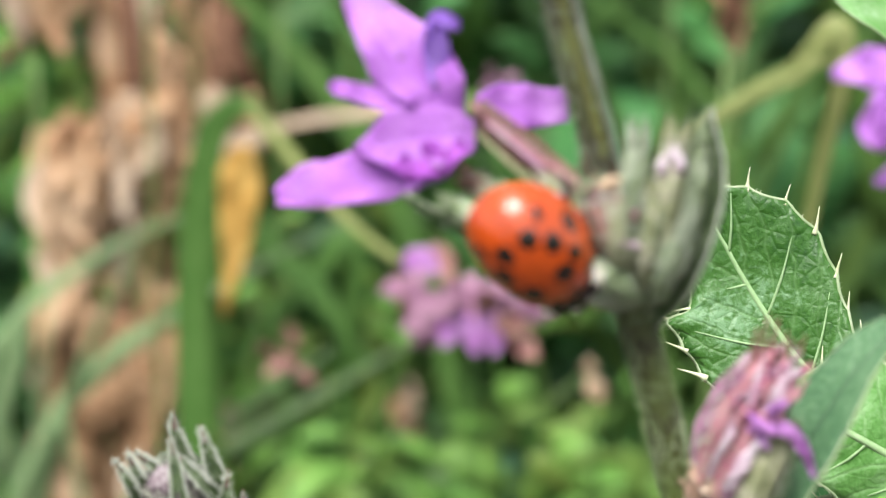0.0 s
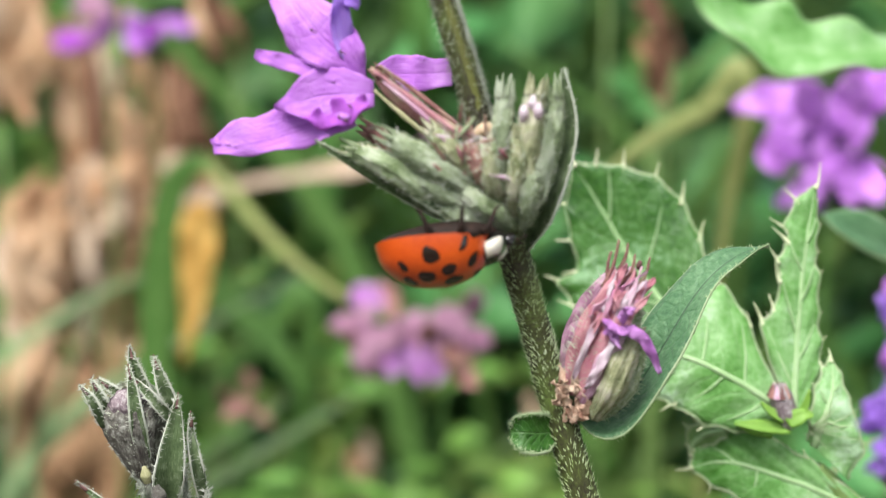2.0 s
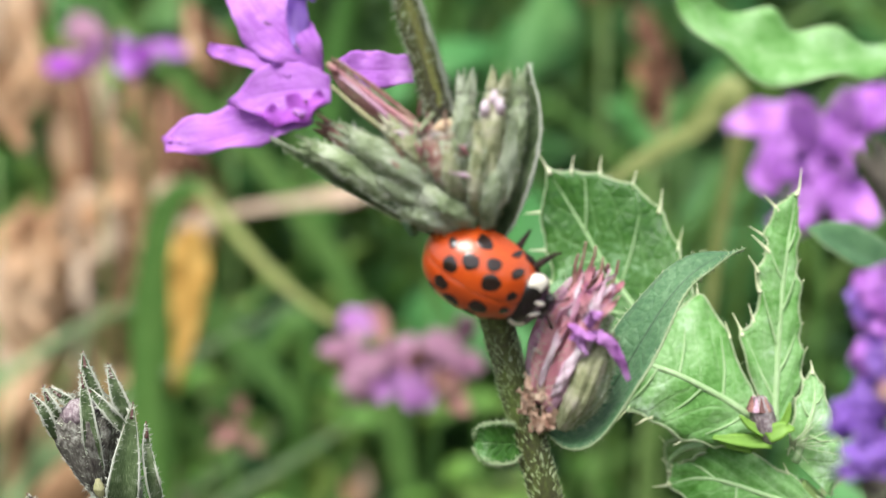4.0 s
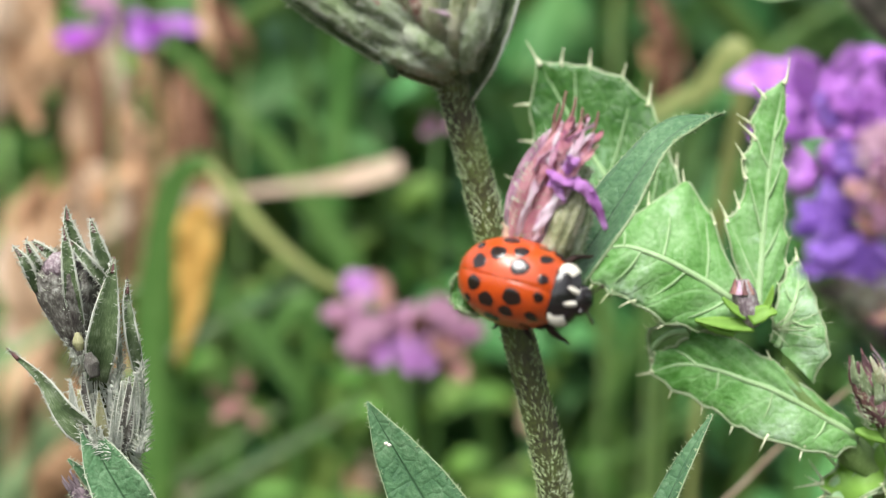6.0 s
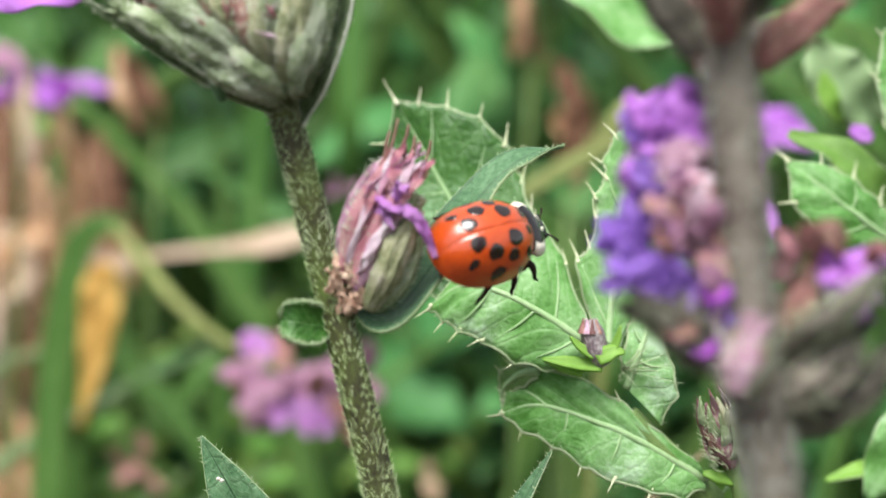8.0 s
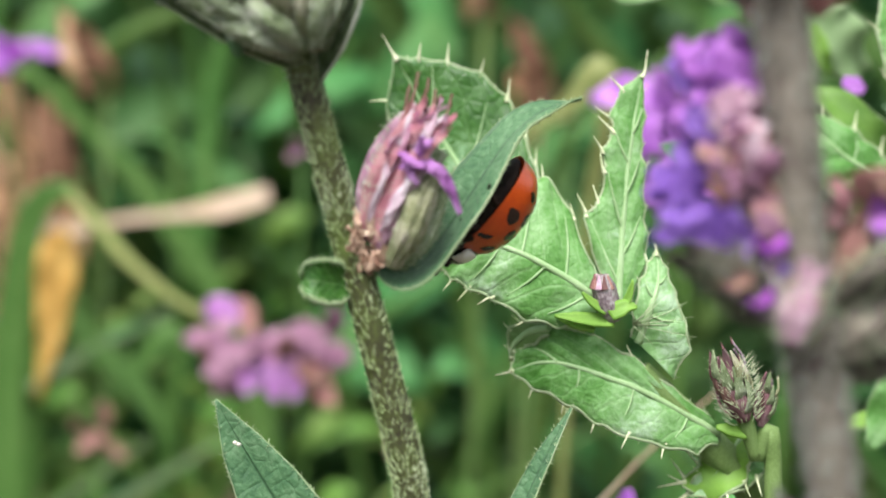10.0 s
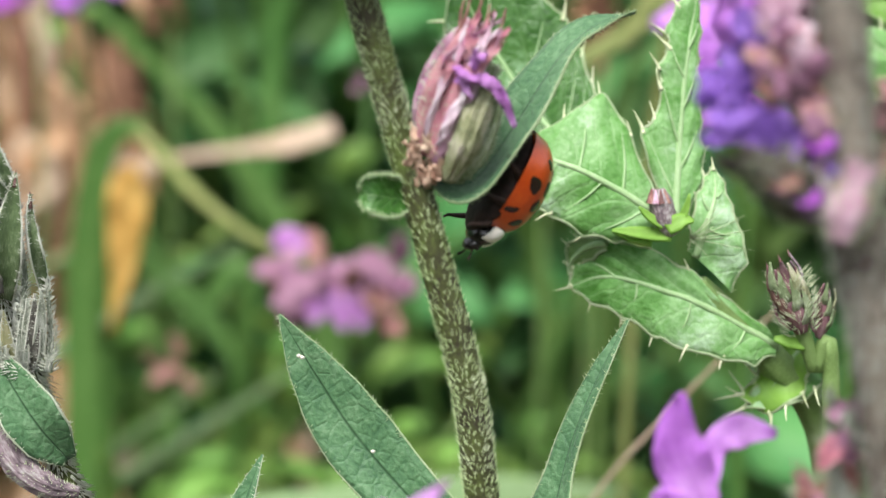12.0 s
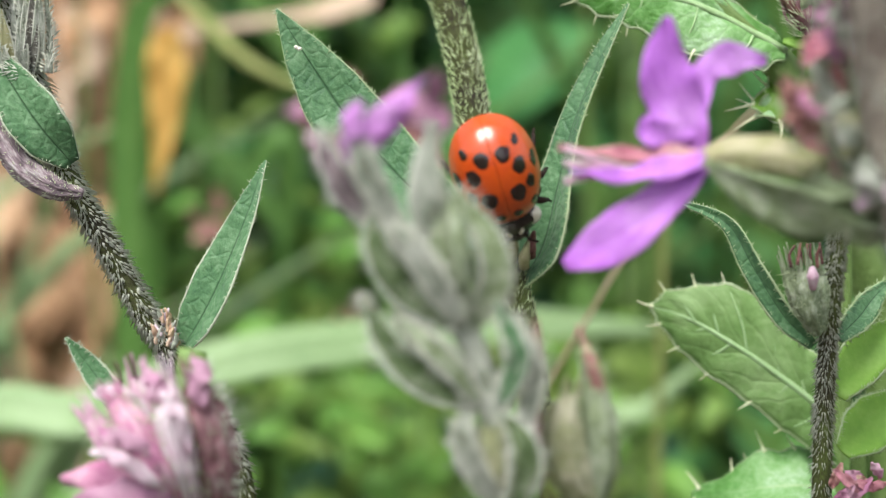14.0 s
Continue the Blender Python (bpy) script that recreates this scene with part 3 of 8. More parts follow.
    # upper whorl: green cups and bracts
    for pts, radii, mat, tooth in (
        ([(-4.0, -2.4, 8.9), (-5.5, -3.6, 9.5), (-6.9, -3.9, 10.0), (-8.0, -3.6, 10.6)], [0.5, 0.7, 0.65, 0.4], WOOL, 0.8),
        ([(-3.6, -3.0, 9.1), (-4.7, -4.2, 10.0), (-5.7, -4.5, 10.7), (-6.5, -4.3, 11.4)], [0.4, 0.6, 0.55, 0.35], CALYX, 0.8),
        ([(-3.8, -1.0, 9.3), (-6.1, -1.6, 10.0), (-8.0, -1.8, 10.3), (-9.6, -1.6, 11.1)], [0.5, 0.8, 0.75, 0.4], CALYX, 0.8),
        ([(-3.0, -3.4, 9.2), (-2.9, -4.4, 10.5), (-2.7, -4.6, 11.6), (-2.4, -4.4, 12.5)], [0.35, 0.5, 0.45, 0.25], WOOL, 0.7),
        ([(-3.7, -2.2, 9.3), (-4.3, -3.6, 11.7), (-4.3, -3.8, 14.5), (-4.2, -3.6, 16.4)], [0.35, 0.55, 0.6, 0.45], WOOL, 1.5),
        ([(-3.0, -2.2, 9.1), (-3.0, -4.0, 11.7), (-2.8, -4.3, 14.6), (-2.5, -4.0, 16.5)], [0.35, 0.6, 0.7, 0.5], CALYX_STRIPED, 1.5),
        ([(-2.7, -1.6, 9.2), (-1.9, -3.0, 11.7), (-1.5, -3.2, 14.5), (-1.5, -3.0, 16.4)], [0.3, 0.5, 0.6, 0.45], CALYX, 1.5),
        ([(-3.4, -3.0, 9.4), (-3.7, -4.6, 11.2), (-3.5, -4.8, 12.9), (-3.5, -4.6, 14.3)], [0.3, 0.4, 0.4, 0.25], CALYX_STRIPED, 0.8),
        ([(-4.6, -2.0, 9.8), (-8.0, -3.4, 11.0), (-10.5, -3.7, 12.5), (-12.6, -3.2, 13.3)], [0.6, 0.85, 0.75, 0.4], CALYX, 1.2),
        ([(-4.6, -2.0, 10.3), (-6.9, -4.2, 11.9), (-9.0, -4.4, 13.2), (-10.4, -4.0, 14.0)], [0.6, 0.8, 0.7, 0.45], WOOL, 1.2),
        ([(-4.8, -2.2, 11.0), (-6.2, -4.2, 12.5), (-7.3, -4.6, 13.6), (-8.2, -4.2, 14.5)], [0.5, 0.6, 0.6, 0.4], CALYX_STRIPED, 1.0),
        ([(-4.4, -2.4, 10.5), (-5.4, -4.6, 12.1), (-5.9, -4.9, 13.2), (-6.2, -4.6, 14.2)], [0.4, 0.5, 0.5, 0.3], CALYX_RED, 0.8),
        ([(-4.8, -1.0, 9.6), (-8.0, -1.6, 11.4), (-10.2, -1.8, 13.3), (-11.8, -1.6, 14.3)], [0.5, 0.75, 0.65, 0.4], CALYX_RED, 1.0),
        ([(-4.0, -2.6, 10.1), (-4.9, -4.8, 11.6), (-5.1, -5.0, 12.9), (-5.2, -4.8, 13.8)], [0.35, 0.45, 0.45, 0.3], CALYX_STRIPED, 0.9),
        ([(-4.8, -2.6, 9.6), (-6.5, -4.0, 10.5), (-8.0, -4.4, 11.3), (-9.3, -4.0, 12.1)], [0.3, 0.45, 0.42, 0.25], WOOL, 0.8),
        ([(-5.4, -1.0, 11.5), (-7.7, -1.6, 14.1), (-9.6, -2.0, 16.0), (-11.2, -2.4, 17.6)], [0.45, 0.5, 0.42, 0.3], CALYX_RED, 0.7),
    ):
        cup = calyx_part(plant, pts, radii, mat, tooth=tooth * 0.8, hair=360, hair_len=0.3, broad=0.46, ribs=0.06, bumpy=0.1)
        part("wool", Shape().hairs(pts, [r * 1.02 for r in radii], 60, 0.55, 1.3, r=0.03), SNOW_HAIR, cup, "long white woolly hairs", "stuff")
    leaf_part(plant, [(-3.8, -1.6, 8.3), (-7.4, -2.6, 10.0), (-11.2, -3.2, 11.8), (-14.8, -3.0, 13.9)], (0.3, -0.7, -0.6), [0.4, 0.75, 0.7, 0.45, 0.25, 0.04], material=SEPAL, label="narrow dark hairy bract", name="bract", n=24, edge=WHITE_HAIR)
    leaf_part(plant, [(-4.3, -2.4, 8.8), (-6.4, -3.6, 9.7), (-8.3, -4.0, 10.7), (-10.2, -3.8, 11.4)], (0.2, -0.9, -0.2), [0.3, 0.55, 0.5, 0.3, 0.05], material=SEPAL, label="narrow dark hairy bract", name="bract", n=20, edge=WHITE_HAIR)
    leaf_part(plant, [(-2.8, -1.4, 7.6), (-1.4, -2.2, 10.8), (-0.4, -2.4, 14.5), (-0.8, -2.2, 18.0)], (-0.75, -0.65, 0.1), [0.4, 1.0, 1.0, 0.75, 0.45, 0.05], material=SEPAL, label="curved green bract with a white woolly rim", name="bract", n=28, edge=SNOW_HAIR)
    for p, w in (([(-3.3, -3.2, 9.2), (-2.3, -4.4, 11.2), (-1.8, -4.6, 13.6), (-1.8, -4.2, 15.5)], [0.25, 0.45, 0.4, 0.25, 0.05]), ([(-3.9, -3.2, 9.4), (-4.7, -4.2, 11.1), (-4.9, -4.4, 13.3), (-4.8, -4.2, 14.9)], [0.2, 0.4, 0.35, 0.2, 0.05])):
        leaf_part(plant, p, (0.2, -1, 0), w, material=WOOL, label="woolly pale bract between the cups", name="bract", n=20, m=6, fold=-0.25, wave=0.1, edge=WHITE_HAIR)
    part("knob", Shape().tube([(-7.1, -2.8, 10.3), (-7.2, -3.0, 9.5), (-7.0, -2.8, 8.6)], [0.5, 0.55, 0.2], 12, 12, bumpy=0.04), LEAF, plant, "dark green stub of a leaf")
    part("scar", Shape().tube([(-4.7, -3.4, 14.1), (-5.2, -3.8, 14.6), (-5.9, -3.8, 14.3)], [0.3, 0.45, 0.2], 12, 14, bumpy=0.05), BEIGE, plant, "beige withered flower scar")
    for q in ((-2.4, -4.9, 15.7), (-3.2, -4.9, 15.6), (-2.7, -4.7, 16.1)):
        part("closed_petals", Shape().tube([(q[0], q[1] + 0.4, q[2] - 0.5), q, (q[0] + 0.05, q[1] + 0.1, q[2] + 0.45)], [0.18, 0.3, 0.1], 9, 9, bumpy=0.03), PETAL_WHITE, plant, "pale pink closed petals")
    q = (-6.1, -5.0, 13.2)
    for k in range(44):
        a = np.array((q[0] + rng.gauss(0, 0.9), q[1] + rng.uniform(-0.2, 0.8), q[2] + rng.gauss(0, 0.8)))
        d = unit((rng.uniform(-0.8, 0.6), -0.3, rng.uniform(0.1, 1)))
        part("filament", Shape().tube([a - d * 0.5, a, a + d * rng.uniform(0.5, 1.0)], [0.07, rng.uniform(0.09, 0.15), 0.03], 6, 7, bumpy=0.03), (PETAL_PALE, CALYX_RED, PETAL_WHITE, HAIR, PETAL_PINK, CALYX_RED)[k % 6], plant)
    for p, mat in (([(-11.5, -2.9, 17.8), (-9.3, -3.0, 16.2), (-6.9, -3.2, 14.4)], PETAL_PINK), ([(-11.2, -2.7, 18.1), (-9.0, -2.7, 16.5), (-6.8, -2.9, 14.8)], CALYX_RED), ([(-11.0, -3.0, 17.2), (-9.0, -3.2, 15.6), (-7.1, -3.4, 13.9)], PETAL_PALE), ([(-11.5, -2.9, 16.7), (-9.6, -3.2, 15.1), (-7.4, -3.4, 13.4)], CALYX_YELLOW)):
        part("rib", Shape().tube(p, [0.08, 0.16, 0.1], 7, 14, bumpy=0.02), mat, flower)

    # lower node: the wilted pink flower, its cup and leaves
    wilt = part("wilted_flower", Shape().tube([(0.4, -0.3, -2.3), (1.6, -0.5, 0.0), (2.9, -0.5, 2.6), (3.7, -0.4, 4.0)], [0.5, 0.95, 0.95, 0.6], 18, 18, ribs=0.12), CALYX, plant, "wilted pink flower in a hairy green cup")
    part("hairs", Shape().hairs([(0.4, -0.3, -2.3), (1.7, -0.7, 0.0), (2.9, -0.5, 2.6), (3.7, -0.4, 4.0)], [0.5, 0.95, 0.95, 0.6], 700, 0.4, 0.9, r=0.035), WHITE_HAIR, wilt, "soft whitish hairs", "stuff")
    petal_part(wilt, [(0.4, -0.4, -1.1), (0.9, -1.2, 1.8), (2.0, -1.2, 4.5), (3.6, -0.6, 6.3)], (-0.4, -0.9, 0.1), [0.5, 1.2, 1.3, 1.1, 0.7, 0.2], material=PETAL_PALE, wave=0.3)
    sheets = (
        ([(-0.1, -1.2, -1.2), (0.4, -2.0, 1.8), (1.6, -2.1, 4.5), (3.1, -1.6, 6.7)], [0.3, 0.55, 0.6, 0.4, 0.12], PETAL_PINK),
        ([(0.3, -1.6, -1.3), (1.2, -2.5, 1.5), (2.5, -2.6, 4.2), (3.5, -2.0, 6.4)], [0.3, 0.6, 0.65, 0.45, 0.1], PETAL_PINK),
        ([(0.7, -1.8, -1.6), (1.6, -2.7, 0.9), (2.9, -2.6, 3.4), (4.2, -2.0, 5.8)], [0.25, 0.45, 0.5, 0.35, 0.1], PETAL_PALE),
        ([(0.9, -2.0, -0.3), (2.1, -2.8, 2.5), (3.6, -2.4, 4.7), (4.7, -1.8, 5.9)], [0.2, 0.45, 0.5, 0.3, 0.1], PETAL_PINK),
        ([(0.1, -1.8, -0.1), (0.7, -2.6, 2.1), (1.5, -2.6, 3.7), (2.3, -2.4, 5.2)], [0.12, 0.22, 0.25, 0.16, 0.05], PETAL_WHITE),
        ([(0.8, -2.2, -0.6), (1.3, -3.0, 0.6), (2.1, -3.0, 2.2), (2.8, -2.8, 3.4)], [0.12, 0.25, 0.28, 0.2, 0.05], PETAL_WHITE),
        ([(-0.3, -0.4, -0.8), (0.1, -0.8, 2.1), (1.1, -1.0, 4.6), (2.5, -0.8, 6.4)], [0.3, 0.6, 0.6, 0.4, 0.1], PETAL_PALE),
    )
    for p, w, mat in sheets:
        petal_part(wilt, p, (rng.uniform(-0.5, 0.2), -0.9, rng.uniform(-0.1, 0.3)), w, material=mat, wave=0.22, waves=rng.uniform(2, 4), curl=rng.uniform(0.2, 0.7), n=26, m=10)
    for k in range(16):
        a, b = np.array((2.1, -2.8, 3.7)), np.array((3.5, -2.4, 6.0))
        a = a + (rng.uniform(-1.4, 1.2), rng.uniform(-0.2, 0.5), rng.uniform(-1.5, 0.8))
        b = b + (rng.uniform(-1.3, 1.0), rng.uniform(-0.3, 0.6), rng.uniform(-0.9, 0.7))
        w = rng.uniform(0.1, 0.24)
        petal_part(wilt, [a, a * 0.6 + b * 0.4 + (rng.uniform(-0.4, 0.3), -0.3, 0), b], (rng.uniform(-0.8, 0.8), -1, rng.uniform(-0.2, 0.4)), [w * 0.6, w * 1.2, w, 0.04], material=(PETAL_PINK, PETAL_PALE, PETAL_ROSE, PETAL_WHITE)[k % 4], wave=0.15, curl=rng.uniform(-0.8, 0.9), n=14, m=6, name="shred")
    for k in range(7):
        a = np.array((2.1, -3.3, 3.3)) + (rng.uniform(-0.6, 0.9), rng.uniform(-0.2, 0.3), rng.uniform(-0.5, 0.6))
        d = unit((rng.uniform(-0.3, 1), -0.2, rng.uniform(-0.8, 0.6)))
        petal_part(wilt, [a, a + d * 0.7, a + d * rng.uniform(1.1, 1.7)], (rng.uniform(-0.6, 0.6), -1, 0.3), [0.1, 0.26, 0.24, 0.06], material=PETAL_MAUVE, wave=0.15, curl=0.4, n=12, m=6, name="shred")
    petal_part(wilt, [(2.5, -3.2, 3.2), (3.7, -3.4, 2.8), (4.4, -3.2, 1.8), (5.0, -2.8, 0.5)], (-0.2, -1, 0.3), [0.2, 0.36, 0.34, 0.26, 0.14], material=PETAL_MAUVE, wave=0.15, curl=0.4, name="shred")
    cup = [(1.4, -1.2, -2.5), (2.2, -2.2, -0.6), (2.9, -2.3, 1.3), (3.6, -1.8, 2.7)]
    calyx_part(wilt, cup, [0.45, 0.82, 0.8, 0.45], CALYX_STRIPED, teeth=8, tooth=0.5, hair=220, hair_len=0.3, label="striped cream-green cup", name="cup")
    calyx_part(wilt, [(1.9, -0.6, -2.6), (3.1, -1.4, -1.1), (3.7, -1.4, 0.6), (4.2, -1.0, 2.2)], [0.35, 0.55, 0.5, 0.3], CALYX, teeth=6, tooth=0.5, hair=300, hair_len=0.45)
    part("hairs", Shape().hairs([(0.3, -1.6, -0.1), (1.1, -1.6, 2.6), (2.1, -1.6, 5.6)], [0.9, 1.1, 0.8], 320, 0.5, 0.5, r=0.028), WHITE_HAIR, wilt, "fine white fuzz", "stuff")
    for pts in ([(1.7, -1.6, 5.3), (2.3, -1.6, 6.6), (2.6, -1.6, 8.1)], [(2.5, -1.2, 5.2), (3.4, -1.2, 6.2), (3.6, -1.2, 7.2)], [(3.2, -1.0, 4.8), (4.2, -1.0, 5.8), (4.5, -1.0, 7.0)], [(2.2, -1.0, 5.5), (3.0, -1.0, 6.8), (3.2, -1.0, 7.8)], [(2.0, -1.4, 5.6), (2.0, -1.4, 6.6), (2.2, -1.4, 7.4)]):
        part("filament", Shape().tube(pts, [0.14, 0.1, 0.06], 6, bumpy=0.02), CALYX_RED, wilt)
    for q in [(3.0, -1.5, 6.3), (3.5, -1.5, 6.0), (3.8, -1.5, 6.6)]:
        part("anther", Shape().tube([(q[0], q[1] + 0.4, q[2] - 0.3), q, (q[0] + 0.1, q[1], q[2] + 0.25)], [0.1, 0.2, 0.1], 6, 5), TIP, wilt)
    for q in [(-0.3, -0.5, -2.3), (-0.6, -1.0, -1.3), (-0.2, -1.4, -0.2), (0.3, -1.5, 0.4), (0.5, -1.6, -1.1), (0.1, -1.0, -2.5), (0.7, -1.5, -2.0), (-0.5, -0.6, -0.7)]:
        for k in range(3):
            d = unit((rng.uniform(-0.7, 0.5), rng.uniform(-0.6, 0.3), 1))
            a = np.array(q) + (rng.uniform(-0.25, 0.25), rng.uniform(-0.3, 0.2), rng.uniform(-0.25, 0.25))
            petal_part(wilt, [a - d * 0.6, a + (0.15, -0.1, 0), a + d * rng.uniform(0.5, 1.0)], (rng.uniform(-0.9, 0.9), -1, rng.uniform(-0.3, 0.5)), [0.15, rng.uniform(0.25, 0.45), 0.3, 0.06], material=HUSK, name="husk", n=10, m=6, wave=0.2, curl=rng.uniform(-0.8, 0.8))
    leaf_part(plant, [(0.5, 0.4, -2.9), (2.9, 0.3, -2.8), (5.2, 1.2, 0.2), (7.9, 2.2, 4.3), (10.2, 3.0, 6.3), (12.4, 3.6, 7.0)], (-0.55, -0.45, 0.7), [0.3, 1.3, 1.9, 2.1, 1.6, 0.8, 0.04], [0.5, 2.1, 2.2, 1.7, 1.1, 0.55, 0.04], label="lance-shaped grey-green leaf with a pale margin", fold=0.2, n=40, wave=0.15)
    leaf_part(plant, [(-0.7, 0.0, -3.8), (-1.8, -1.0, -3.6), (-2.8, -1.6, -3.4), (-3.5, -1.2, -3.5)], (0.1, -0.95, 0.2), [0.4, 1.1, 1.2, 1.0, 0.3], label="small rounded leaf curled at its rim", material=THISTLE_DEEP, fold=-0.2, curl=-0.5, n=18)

    # lowest pair of leaves
    leaf_part(plant, [(5.4, 1.2, -25.8), (0.9, 2.6, -23.3), (-3.5, 4.4, -19.0), (-6.2, 5.2, -15.2), (-8.6, 5.5, -11.3)], (-0.25, -0.9, 0.45), [0.3, 1.5, 2.0, 2.2, 1.9, 1.2, 0.05], [0.3, 1.5, 2.0, 2.3, 2.0, 1.2, 0.05], label="broad lance-shaped green leaf with a small bite hole", n=36)
    leaf_part(plant, [(5.7, 1.4, -27.9), (7.3, 2.0, -25.6), (8.2, 2.6, -22.3), (9.2, 3.2, -18.5), (10.8, 4.0, -14.7), (12.6, 4.6, -11.3)], (-0.75, -0.65, 0.2), [0.6, 2.0, 1.8, 1.1, 0.9, 0.6, 0.05], [0.6, 2.0, 1.9, 1.0, 0.8, 0.6, 0.05], label="narrow folded green leaf with a nibbled edge", n=36, fold=0.35)
    for q in [(-7.3, 4.6, -13.6), (-7.1, 4.6, -13.7), (-2.8, 3.6, -19.2)]:
        part("speck", Shape().tube([(q[0] - 0.12, q[1] - 0.35, q[2]), (q[0], q[1] - 0.5, q[2]), (q[0] + 0.12, q[1] - 0.35, q[2])], [0.05, 0.14, 0.05], 6, 5), CREAM, plant, "tiny white speck")
    for q, mat in zip([(5.4, -0.2, -25.4), (6.1, -0.4, -25.7), (6.5, 0.4, -25.2)], (CALYX_YELLOW, CALYX_YELLOW, CALYX_RED)):
        part("bud", Shape().tube([(q[0], q[1] + 0.6, q[2] - 0.7), q, (q[0] + 0.2, q[1] - 0.3, q[2] + 0.9)], [0.3, 0.36, 0.1], 8, 8, bumpy=0.03), mat, plant, "tiny bud in the leaf joint")


# ---- the young spike of buds beside it ----
def bud_cluster(plant, pts, size, count, material=None, tips=True, dark=False):
    """Pointed scales set round a short axis, like a closed flower head."""
    line = smooth_line(pts, 20)
    axis = unit(line[-1] - line[0])
    a = unit(np.cross(axis, (0.1, 1, 0.2)))
    b = np.cross(axis, a)
    part("bud", Shape().tube(pts, [size * 0.35, size * 0.85, size * 0.9, size * 0.5], 14, 16, ribs=0.08), material or BUD, plant, "closed grey-green flower bud")
    for k in range(count):
        ang = 2 * math.pi * (k * 0.382)
        s = 0.15 + 0.75 * k / count
        w = math.cos(ang) * a + math.sin(ang) * b
        p = line[int(s * 19)]
        foot, mid, tip = p + w * size * 0.55, p + w * size * 1.1 + axis * size * 0.9, p + w * size * (1.1 - 0.5 * s) + axis * size * 2.3
        sc = Shape().blade([foot, mid, tip], w + 0.01, [size * 0.34, size * 0.38, size * 0.25, 0.03], n=10, m=4, thick=0.12, fold=-0.2)
        scale = part("scale", sc, (MAUVE_CUP, CALYX, BUD, TIP, CALYX_STRIPED)[k % 5] if dark else (CALYX, CALYX_RED, BUD)[k % 3], plant)
        if tips and k % 2:
            part("scale_tip", Shape().cone(tip - axis * size * 0.25, tip + axis * size * 0.28, size * 0.1, 5), TIP, scale)


